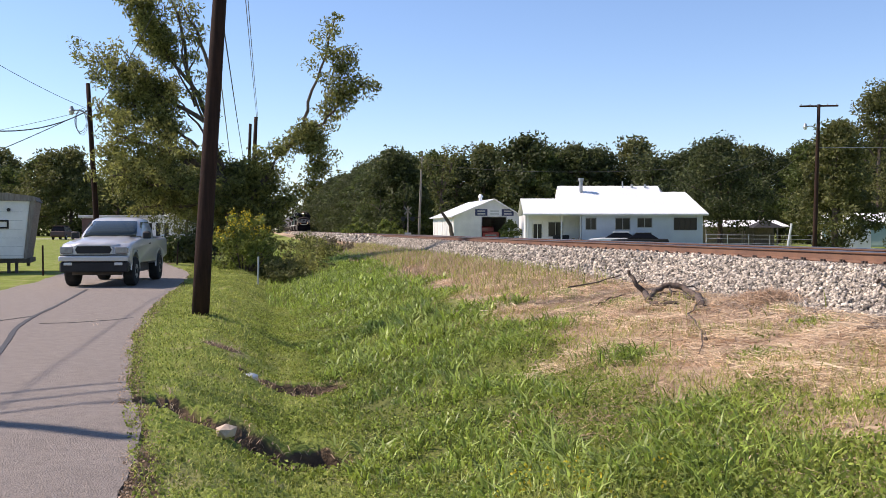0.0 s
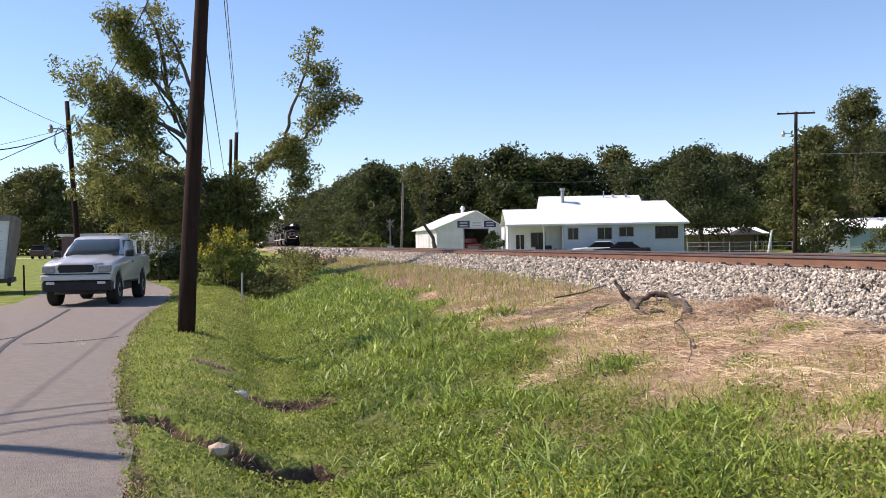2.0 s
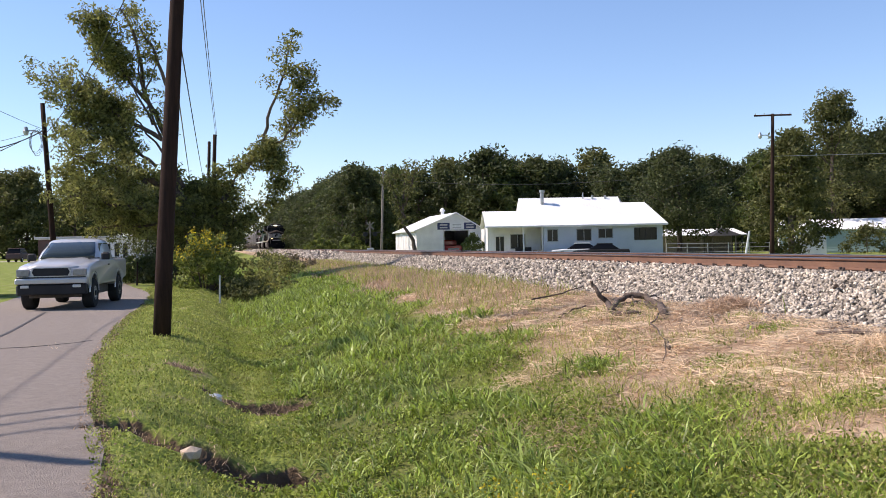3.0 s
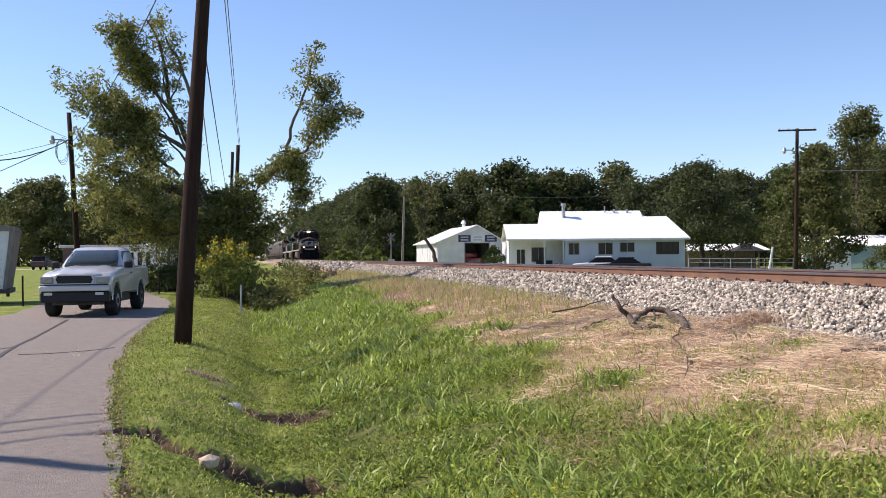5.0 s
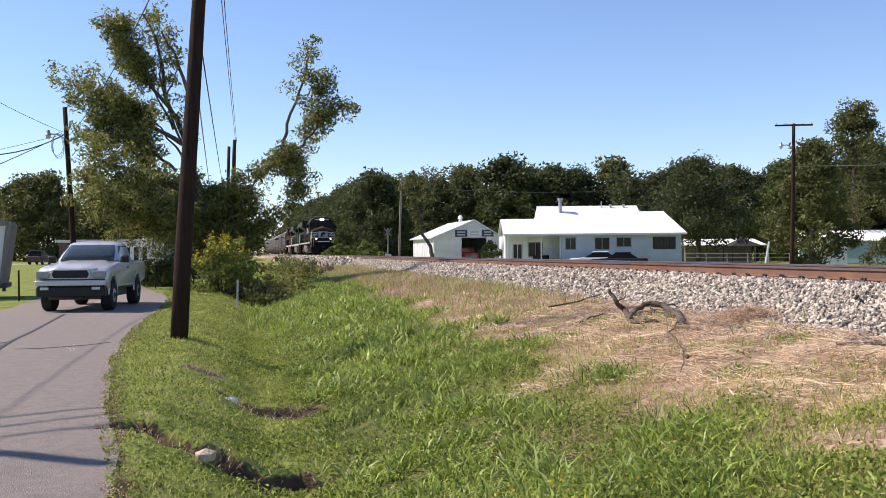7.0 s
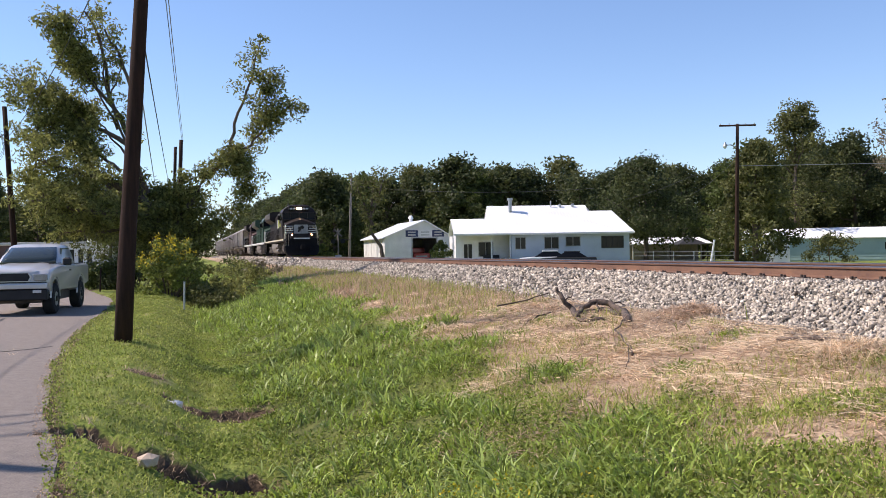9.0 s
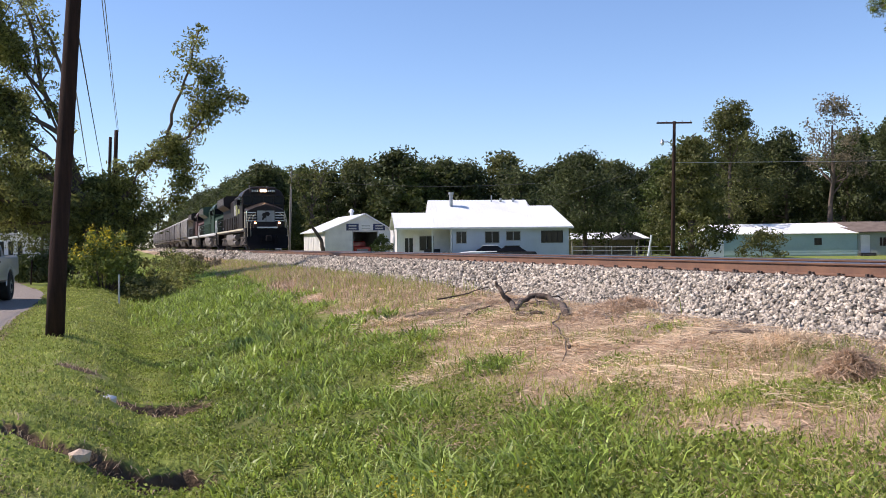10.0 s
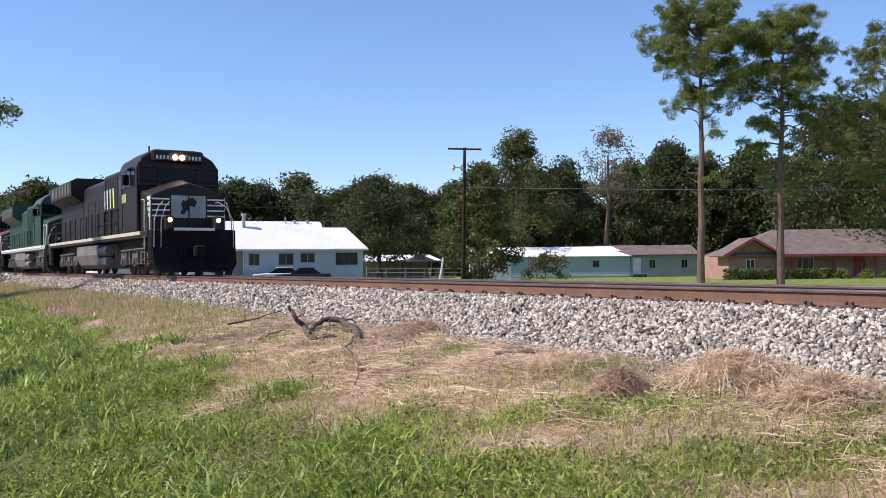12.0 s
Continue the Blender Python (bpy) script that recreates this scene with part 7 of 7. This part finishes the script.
# ---- ditch clutter ----
def small_things():
    x, y = -1.79, 7.6
    iv, jf = ico()
    s = Shape()
    s.add([tuple(np.array(p) * (0.095, 0.08, 0.07) * (1 + 0.12 * math.sin(9 * p[0] + 5 * p[1]))) for p in iv], [tuple(q) for q in jf])
    tagged(part("rock", s, M_ROCK, at=pose(x, y, gz(x, y) + 0.06, 0, 0, 30)), "pale brown rock at the washed-out verge", "rock")
    x, y = -2.42, 11.5
    s = Shape()
    for k in range(3):
        c = np.array((k * 0.07 - 0.08, 0.02 * (k % 2), 0.0))
        s.add([tuple(c + np.array(p) * (0.045, 0.08, 0.035 + 0.012 * k) * (1 + 0.25 * math.sin(7 * p[2] + 11 * p[0] + k))) for p in iv], [tuple(q) for q in jf])
    tagged(part("plastic_bag", s, M_PLASTICBAG, at=pose(x, y, gz(x, y) + 0.06, 0, 8, -25)), "crumpled white plastic bag in the grass", "litter")
    # standing water in the ditch
    for (cx, cy, a, b, lift) in ((-1.0, 8.34, 0.42, 0.2, 0.09), (-1.52, 11.74, 0.28, 0.16, 0.05)):
        ring = [(cx + a * math.cos(k * math.pi / 12) * (1 + 0.12 * math.sin(3 * k)), cy + b * math.sin(k * math.pi / 12), 0) for k in range(24)]
        z = gz(cx, cy) + lift
        s = Shape()
        s.loft([[(p[0], p[1], z - 0.1) for p in ring], [(p[0], p[1], z) for p in ring]])
        tagged(part("ditch_water", s, M_WATER), "still dark water in the ditch", "water", kind="structure")
    # tar seam and finer cracks across the asphalt
    for pts, w in ((((155, 513), (128, 526), (95, 543), (62, 560), (36, 582), (14, 606), (-30, 650)), 0.035), (((60, 560), (20, 566), (-40, 575)), 0.012), (((236, 560), (190, 566), (120, 571), (70, 574)), 0.014)):
        row = []
        for px, py in pts:
            p = pic(px, py, 1.46 * 1636 / (py - 407.6))
            row.append((p[0] + rng.normal(0, 0.03), p[1] + rng.normal(0, 0.05)))
        row = smooth_line(row, 0.3)
        s = Shape()
        rings = []
        for i, (cx, cy) in enumerate(row):
            c, e = row[max(i - 1, 0)], row[min(i + 1, len(row) - 1)]
            d = Vector((e[1] - c[1], c[0] - e[0], 0)).normalized() * w * (1 + 0.5 * noise.noise(Vector((cx * 3, cy * 3, 0))))
            z = road_top(cx, cy)
            rings.append([(cx - d.x, cy - d.y, z - 0.01), (cx + d.x, cy + d.y, z - 0.01), (cx + d.x, cy + d.y, z + 0.004), (cx - d.x, cy - d.y, z + 0.004)])
        s.loft(rings)
        tagged(part("tar_seam", s, M_TAR), "black tar seam across the worn asphalt", "road seam")
    # fallen dead branch on the straw
    D = 14.3
    def at(px, py, d=0.0):
        for k in range(40):
            p = pic(px, py, D + d - 0.1 * k)
            if p[2] > gz(p[0], p[1]) + 0.02:
                break
        return p[0], p[1], p[2] + 0.02
    o = Vector(at(1150, 532))
    o.z = gz(o.x, o.y)
    b = thing("fallen_branch", pose(*o), "grey dead branch lying on dry grass beside the ballast", "branch")
    def limb(name, pts, r0, r1):
        s = Shape()
        p = [Vector(q) - o for q in pts]
        fine = []
        for i in range(len(p) - 1):
            for k in range(3):
                fine.append(p[i].lerp(p[i + 1], k / 3) + Vector(rng.normal(0, 0.014, 3)))
        fine.append(p[-1])
        s.tube(fine, r0, r1, 9)
        part(name, s, M_DEADWOOD, b, smooth=True)
    limb("limb", [at(1112, 481, 0.1), at(1124, 500), at(1140, 522), at(1150, 534)], 0.026, 0.05)
    limb("limb", [at(1146, 534), at(1160, 517, 0.1), at(1185, 507, 0.1), at(1212, 512), at(1232, 526, -0.5), at(1243, 545, -1.0)], 0.038, 0.056)
    limb("limb", [at(1150, 527), at(1180, 521, 0.2), at(1205, 522, 0.2), at(1228, 532, 0.1)], 0.026, 0.036)
    limb("limb", [at(1150, 541), at(1175, 540), at(1200, 540)], 0.042, 0.026)
    limb("limb", [at(1098, 491, 0.6), at(1060, 500, 0.8), at(1005, 511, 1.0)], 0.008, 0.014)
    limb("twig", [at(1128, 506), at(1138, 498, 0.1), at(1144, 484, 0.2)], 0.012, 0.006)
    limb("twig", [at(1186, 508, 0.1), at(1190, 524, 0.1), at(1174, 536)], 0.014, 0.01)
    limb("twig", [at(1212, 512), at(1222, 508, 0.1), at(1236, 514, 0.1)], 0.016, 0.008)
    limb("twig", [at(1100, 524, 0.2), at(1070, 536, 0.1), at(1052, 545)], 0.012, 0.008)
    limb("twig", [at(1240, 540, -0.3), at(1222, 560, -0.9), at(1246, 590, -1.6), at(1238, 630, -2.3)], 0.012, 0.006)
    limb("twig", [at(1246, 590, -1.6), at(1250, 605, -1.9)], 0.012, 0.02)
    # second stick lying in the straw and a plank on the ballast
    x, y = aim(27.5, 10.2)
    s = Shape()
    s.tube([(-0.6, 0, 0.03), (-0.2, 0.03, 0.05), (0.2, 0, 0.04), (0.55, 0.05, 0.04)], 0.025, 0.018, 7)
    tagged(part("stick", s, M_DEADWOOD, at=pose(x, y, gz(x, y), 0, 0, -30)), "short dead stick lying on straw", "stick")
    for u, v, yaw in ((10.5, 2.0, 70), (7.6, 2.3, 95)):
        x, y = xy(u, v)
        s = Shape()
        s.box(-0.17, 0.17, -0.02, 0.02, 0, 0.025, 0.006)
        tagged(part("wood_scrap", s, M_TIE, at=pose(x, y, float(bed_z(v)) + 0.05, 0, 12, yaw)), "dark scrap of timber on the ballast", "timber")


small_things()


# ---- grasses ----
def blades(name, x, y, length, width, lean, material, label, base_lift=0.0, droop=1.0):
    """Curved ribbons of grass rooted on the ground."""
    n = len(x)
    z = ground_z(x, y) + base_lift
    a = rng.uniform(0, 2 * np.pi, n)
    d = np.stack([np.cos(a), np.sin(a), np.zeros(n)], -1)
    side = np.stack([-np.sin(a), np.cos(a), np.zeros(n)], -1)
    tw = rng.normal(0, 0.6, n)
    side = side * np.cos(tw)[:, None] + d * np.sin(tw)[:, None]
    root = np.stack([x, y, z], -1)
    rows = []
    for s, w in ((0.0, 0.7), (0.55, 1.0), (1.0, 0.08)):
        up = length * (s - droop * lean * s * s * 0.55)
        out = length * lean * s ** 1.7
        c = root + d * out[:, None] + np.array([0, 0, 1.0]) * up[:, None]
        rows += [c - side * (width * w / 2)[:, None], c + side * (width * w / 2)[:, None]]
    v = np.stack(rows, 1).reshape(-1, 3)
    k = np.arange(n)[:, None] * 6
    f = np.concatenate([k + np.array([0, 1, 3, 2]), k + np.array([2, 3, 5, 4])], 0)
    return tagged(new(name, soup(name, v, f, material)), label, "grass", kind="stuff")


def patchy(u, v, scale=0.6, seed=0.0):
    return np.array([noise.noise(Vector((a * scale, b * scale, seed))) for a, b in zip(u, v)])


def spread_uv(n, u0, u1, v0, v1, power=1.8):
    u = u0 + (u1 - u0) * rng.random(n) ** power
    if u0 < 5:    # thin out gently behind the viewer
        back = rng.random(n) < 0.16
        u = np.where(back, u0 + 1.0 - np.abs(rng.normal(0, 4.5, n)), u)
    return u, rng.uniform(v0, v1, n)


def build_grass():
    # lush broad-bladed grass in the ditch, in clumps of uneven height
    u, v = spread_uv(135000, 2.3, 46, 4.0, 9.4, 2.0)
    p = patchy(u, v, 0.55, 3.0)
    clump = patchy(u, v, 2.3, 21.0)
    edge = lush_edge(np.maximum(u, 0)) + p * 2.2
    x, y = xy(u, v)
    keep = (v > edge) & (v < 9.0 + 0.3 * p) & ((u > 4.2) | (rng.random(len(u)) < 0.5)) & (washout(x, y) < 0.3) & (clump > -0.32 + 0.35 * rng.random(len(u)))
    u, v, p, x, y, clump = (q[keep] for q in (u, v, p, x, y, clump))
    far = np.clip((u - 6) / 30, 0, 1)
    tall = np.clip(0.2 + 0.24 * p + 0.16 * clump - 0.06 * (v - 7.5), 0.06, 0.46) * rng.uniform(0.45, 1.35, len(u)) * (1 - 0.35 * far) * np.interp(u, [3, 5, 7.5], [0.4, 0.6, 1.0])
    wide = rng.uniform(0.008, 0.021, len(u)) * (1 + 1.8 * far)
    pale = rng.random(len(u)) < 0.16 + 0.3 * (p > 0.1)
    blades("ditch_grass", x[~pale], y[~pale], tall[~pale], wide[~pale], rng.uniform(0.35, 1.1, (~pale).sum()), M_BLADE, "lush green broad-bladed grass filling the ditch bank")
    blades("ditch_grass", x[pale], y[pale], tall[pale] * 1.2, wide[pale] * 1.1, rng.uniform(0.45, 1.15, pale.sum()), M_BLADE_PALE, "tall pale green reed-like grass in the ditch")
    # single long stems arching over the ditch
    n = 26
    u, v = rng.uniform(8, 16, n), rng.uniform(7.4, 8.8, n)
    x, y = xy(u, v)
    blades("arching_stems", x, y, rng.uniform(0.35, 0.6, n), np.full(n, 0.012), rng.uniform(0.8, 1.2, n), M_TURF, "pale arching grass stems over the ditch")
    # low leafy weeds and mown turf on the verge
    u, v = spread_uv(190000, 2.0, 42, 7.6, 12.6, 1.75)
    x, y = xy(u, v)
    p = patchy(u, v, 0.9, 8.0)
    keep = (road_edge(x, y) > 0.06 + 0.1 * p) & (washout(x, y) < 0.16 + 0.12 * p) & ((v > 8.7) | (u < 7))
    u, v, x, y, p = (q[keep] for q in (u, v, x, y, p))
    n = len(u)
    far = np.clip((u - 6) / 30, 0, 1)
    blades("mown_turf", x[::2], y[::2], (rng.uniform(0.03, 0.075, n) * (1 + 0.5 * p))[::2], (rng.uniform(0.005, 0.011, n) * (1 + 3 * far))[::2], rng.uniform(0.3, 1.0, n)[::2], M_TURF,
           "short mown turf on the road verge")
    q = np.stack([x[1::2], y[1::2], ground_z(x[1::2], y[1::2]) + rng.uniform(0.01, 0.06, n)[1::2]], -1)
    vv, ff = leaves(q, 0.026, 1.0)
    tagged(new("clover_leaves", soup("clover_leaves", vv, ff, M_WEED)), "small clover leaves among the mown turf", "grass", kind="stuff")
    # broad weeds low in the near ditch
    u, v = spread_uv(90000, 2.3, 22, 5.6, 9.9, 1.7)
    p = patchy(u, v, 0.8, 5.0)
    x, y = xy(u, v)
    keep = (p > -0.22) & (v > lush_edge(np.maximum(u, 0)) - 0.5 + 1.6 * p) & (washout(x, y) < 0.3)
    x, y, u = x[keep], y[keep], u[keep]
    lift = (0.02 + 0.11 * np.clip(patchy(x, y, 2.6, 31.0) + 0.5, 0, 1)) * rng.random(len(x)) ** 0.7
    q = np.stack([x, y, ground_z(x, y) + 0.01 + lift], -1)
    vv, ff = leaves(q, 0.026, 1.5)
    tagged(new("ditch_weeds", soup("ditch_weeds", vv, ff, M_WEED)), "leafy green weeds low in the ditch", "weeds", kind="stuff")
    # leafy weeds and short grass over the near slope, thinning out towards the straw
    n = 90000
    u, v = spread_uv(n, 1.2, 9.0, 3.6, 7.6, 1.15)
    p = patchy(u, v, 1.0, 41.0)
    need = np.interp(u, [2.5, 4.5, 5.6, 7.0, 9.0], [-0.16, -0.07, 0.05, 0.28, 0.52]) + np.clip((5.2 - v) * 0.16, -0.1, 0.4)
    keep = p > need + 0.3 * rng.random(n) - 0.15
    x, y, p = *xy(u[keep], v[keep]), p[keep]
    half = rng.random(len(x)) < 0.55
    q = np.stack([x[half], y[half], ground_z(x[half], y[half]) + 0.005 + rng.uniform(0, 0.07, half.sum())], -1)
    vv, ff = leaves(q, 0.026, 1.3)
    tagged(new("slope_weeds", soup("slope_weeds", vv, ff, M_WEED)), "low leafy weeds spreading over the near slope", "weeds", kind="stuff")
    k = int((~half).sum())
    blades("slope_grass", x[~half], y[~half], rng.uniform(0.04, 0.15, k), rng.uniform(0.004, 0.009, k), rng.uniform(0.4, 1.1, k), M_BLADE, "short green grass on the near slope")
    # yellow flowers
    c = np.array([xy(4.9 + rng.normal(0, 0.35), 8.1 + rng.normal(0, 0.4)) for _ in range(34)])
    q = np.concatenate([ball_points((a, b, gz(a, b) + 0.22), 0.05, 5) for a, b in c])
    vv, ff = leaves(q, 0.022, 1.0)
    tagged(new("yellow_flowers", soup("yellow_flowers", vv, ff, M_FLOWER)), "small yellow flowers among the ditch weeds", "flowers", kind="stuff")
    # straw lying on the dry slope
    def straw(n, u, v, long, mat, label, height=0.05, tilt=0.16, head=None, heap=0.0):
        x, y = xy(u, v)
        z = ground_z(x, y) + rng.uniform(0.0, 1.0, n) ** 2 * height + heap
        a = rng.uniform(0, 2 * np.pi, n) if head is None else rng.normal(head, 0.75, n)
        e = rng.normal(0, tilt, n)
        d = np.stack([np.cos(a) * np.cos(e), np.sin(a) * np.cos(e), np.sin(e)], -1)
        s = np.stack([-np.sin(a), np.cos(a), rng.normal(0, 0.4, n)], -1)
        L = rng.uniform(0.4, 1.0, n) * long
        w = rng.uniform(0.001, 0.0026, n) * (1 + 0.06 * np.clip(u, 0, 40))
        c = np.stack([x, y, z], -1)
        bow = np.array([0, 0, 1.0]) * (L * 0.05)[:, None]
        rows = []
        for t, k in ((-0.5, 0), (0, 1), (0.5, 0)):
            q = c + d * (L * t)[:, None] + bow * k
            rows += [q - s * w[:, None], q + s * w[:, None]]
        vv = np.stack(rows, 1).reshape(-1, 3)
        k = np.arange(n)[:, None] * 6
        ff = np.concatenate([k + np.array([0, 1, 3, 2]), k + np.array([2, 3, 5, 4])], 0)
        tagged(new("straw", soup("straw", vv, ff, mat)), label, "straw", kind="stuff")
    n = 90000
    u, v = spread_uv(n, 2.0, 22, 3.0, 7.2, 1.3)
    p = patchy(u, v, 0.7, 1.0)
    keep = (v < 6.3 - 0.05 * u + 2.4 * p - 1.6 * np.clip((7.6 - u) / 3.2, 0, 1)) & (p > -0.16 - 0.25 * rng.random(n)) & (patchy(u, v, 1.7, 14.0) > -0.3 + 0.2 * rng.random(n))
    u, v = u[keep], v[keep]
    straw(len(u), u, v, 0.3, M_STRAW, "dry yellow straw lying on the slope", 0.07, head=math.atan2(DY, DX) + 0.35)
    n = 95000
    u, v = spread_uv(n, 2.0, 34, 2.9, 8.2, 1.5)
    keep = v < 7.6 - 0.07 * u + 1.2 * patchy(u, v, 0.6, 2.0)
    straw(int(keep.sum()), u[keep], v[keep], 0.22, M_DEADGRASS, "brown dead grass litter on the slope", 0.04, 0.3)
    # brown seed-head grass along the ballast further off
    u, v = spread_uv(44000, 10, 60, 3.0, 6.9, 1.4)
    p = patchy(u, v, 0.35, 6.0)
    keep = (v < 5.5 + p * 1.4) & (p > -0.5) & (rng.random(len(u)) < np.clip((u - 14.5 + 4 * p) / 8, 0.02, 1))
    u, v = u[keep], v[keep]
    x, y = xy(u, v)
    blades("seed_grass", x, y, rng.uniform(0.08, 0.34, len(x)), rng.uniform(0.003, 0.006, len(x)) * (1 + 0.03 * u), rng.uniform(0.2, 1.0, len(x)), M_DEADGRASS, "thin brown seed-head grass along the ballast")
    keep = rng.random(len(x)) < 0.36
    blades("seed_grass", x[keep] + 0.1, y[keep], rng.uniform(0.12, 0.4, keep.sum()), rng.uniform(0.005, 0.011, keep.sum()) * (1 + 0.04 * u[keep]), rng.uniform(0.2, 0.9, keep.sum()), M_TURF, "thin green grass among brown stalks")
    # rough grass towards the end of the ditch
    n = 12000
    u, v = 24 + 50 * rng.random(n) ** 1.3, rng.uniform(3.4, 9.6, n)
    p = patchy(u, v, 0.3, 9.0)
    x, y = xy(u, v)
    dry = (v < 5.6 + 2.0 * p)
    for pick, mat, label in ((dry, M_DEADGRASS, "rough brown grass at the far ditch"), (~dry, M_BLADE, "rough green grass at the far ditch")):
        k = int(pick.sum())
        blades("rough_grass", x[pick], y[pick], rng.uniform(0.12, 0.36, k), rng.uniform(0.012, 0.03, k), rng.uniform(0.3, 0.8, k), mat, label)
    # green tufts in the straw
    spots = [(9.2, 6.0, 0.4, 500), (8.2, 5.0, 0.28, 260), (12.6, 5.2, 0.3, 240), (6.4, 6.6, 0.55, 700), (5.3, 6.9, 0.5, 500), (13.4, 4.3, 0.25, 160), (5.2, 4.9, 0.35, 260), (4.2, 6.6, 0.6, 200), (11.0, 6.6, 0.5, 500), (3.6, 7.4, 0.6, 600),
             (6.9, 3.7, 0.3, 200), (9.5, 3.5, 0.3, 180), (15.5, 4.6, 0.4, 260)]
    for a, b, r, k in spots:
        uu, vv2 = rng.normal(a, r * 0.6, k), rng.normal(b, r * 0.5, k)
        x, y = xy(uu, vv2)
        tall = 0.23 if b > 5.5 and a > 5 else 0.12
        blades("grass_tuft", x, y, rng.uniform(0.4, 1.2, k) * tall, rng.uniform(0.008, 0.02, k), rng.uniform(0.5, 1.2, k), M_BLADE, "green grass tuft growing through the straw")
    # olive half-dry grass at the near right
    n = 70000
    u, v = spread_uv(n, 1.5, 20, 3.2, 9.6, 1.5)
    p = patchy(u, v, 0.9, 11.0)
    keep = (p > 0.26 - 0.55 * np.clip((7.4 - u) / 2.5, 0, 1) - 0.13 * (v - 3.2) - 0.15 * rng.random(n)) & (v < 9.0) & ((v < 7.2) | (u < 6))
    x, y = xy(u[keep], v[keep])
    k = int(keep.sum())
    blades("dry_turf", x, y, rng.uniform(0.06, 0.18, k), rng.uniform(0.004, 0.009, k), rng.uniform(0.3, 1.0, k), M_TURF, "olive half-dry grass on the slope")
    # heaped mounds of dead grass, combed over by the mower
    for az_, d, r, h, k, mat in ((31.8, 7.9, 0.24, 0.24, 2200, M_DEADGRASS), (38.6, 8.0, 0.62, 0.26, 5200, M_STRAW), (43.5, 7.4, 0.5, 0.2, 3600, M_STRAW), (28.0, 9.4, 0.6, 0.12, 2200, M_STRAW), (19.5, 13.4, 0.7, 0.16, 1600, M_DEADGRASS)):
        cx, cy = aim(az_, d)
        q, a = np.abs(rng.normal(0, 0.62, k)) * r, rng.uniform(0, 2 * np.pi, k)
        x, y = cx + q * np.cos(a), cy + q * np.sin(a)
        uu, vv2 = uv(x, y)
        straw(k, uu, vv2, 0.26, mat, "heaped mound of dead grass on the slope", 0.02, 0.45, None, h * np.exp(-(q / r) ** 2) * rng.random(k) ** 0.5)
    # dead stems in the wash-outs
    n = 9000
    x, y = rng.uniform(-3.6, -0.4, n), rng.uniform(6.8, 13.6, n)
    keep = washout(x, y) > 0.3 + 0.3 * rng.random(n)
    x, y = x[keep], y[keep]
    blades("dead_stems", x, y, rng.uniform(0.04, 0.13, len(x)), rng.uniform(0.005, 0.01, len(x)), rng.uniform(0.5, 1.2, len(x)), M_DEADGRASS, "brown dead stems in the washed-out channel")
    # a few orange leaves on the asphalt
    q = np.stack([rng.normal(-6.0, 0.3, 90), rng.normal(14.4, 0.4, 90), np.full(90, 0.03)], -1)
    vv, ff = leaves(q, 0.022, 1.3)
    tagged(new("fallen_leaves", soup("fallen_leaves", vv, ff, M_STRAW)), "few dry brown leaves on the asphalt", "leaves", kind="stuff")
    # leaf litter along the asphalt edge
    y = 4 + 20 * rng.random(3200) ** 1.5
    x = np.interp(y, ROAD_YS, ROAD_XS) + ROAD_W / 2 + np.abs(rng.normal(0.0, 0.17, len(y))) - 0.02
    q = np.stack([x, y, np.maximum(ground_z(x, y), -0.1) + 0.008], -1)
    vv, ff = leaves(q, 0.02, 1.2)
    tagged(new("leaf_litter", soup("leaf_litter", vv, ff, M_DEADGRASS)), "dry brown leaf litter along the asphalt edge", "leaves", kind="stuff")


build_grass()


# ---- the nearest ballast stones, one by one ----
def near_stones():
    bed = bpy.data.objects["ballast_bed"]
    iv, jf = chip()
    shapes = []
    for k in range(8):
        p = (iv + rng.uniform(-0.42, 0.42, iv.shape)) * np.array([1.2, rng.uniform(0.65, 1), rng.uniform(0.4, 0.75)])
        s = Shape()
        s.add([tuple(q) for q in p], [tuple(q) for q in jf])
        me = s.mesh("stone")
        me.materials.append(M_STONE)
        shapes.append(me)
    for k in range(300):
        u, v, r = rng.uniform(4.0, 9.0), rng.uniform(1.2, 2.95), rng.uniform(0.018, 0.034)
        ob = part("stone", shapes[k % 8], M_STONE, bed, at=pose(u, v, float(bed_z(v)) + r * 0.7, *rng.uniform(0, 360, 3)))
        ob.scale = (r, r, r)


near_stones()

motions()
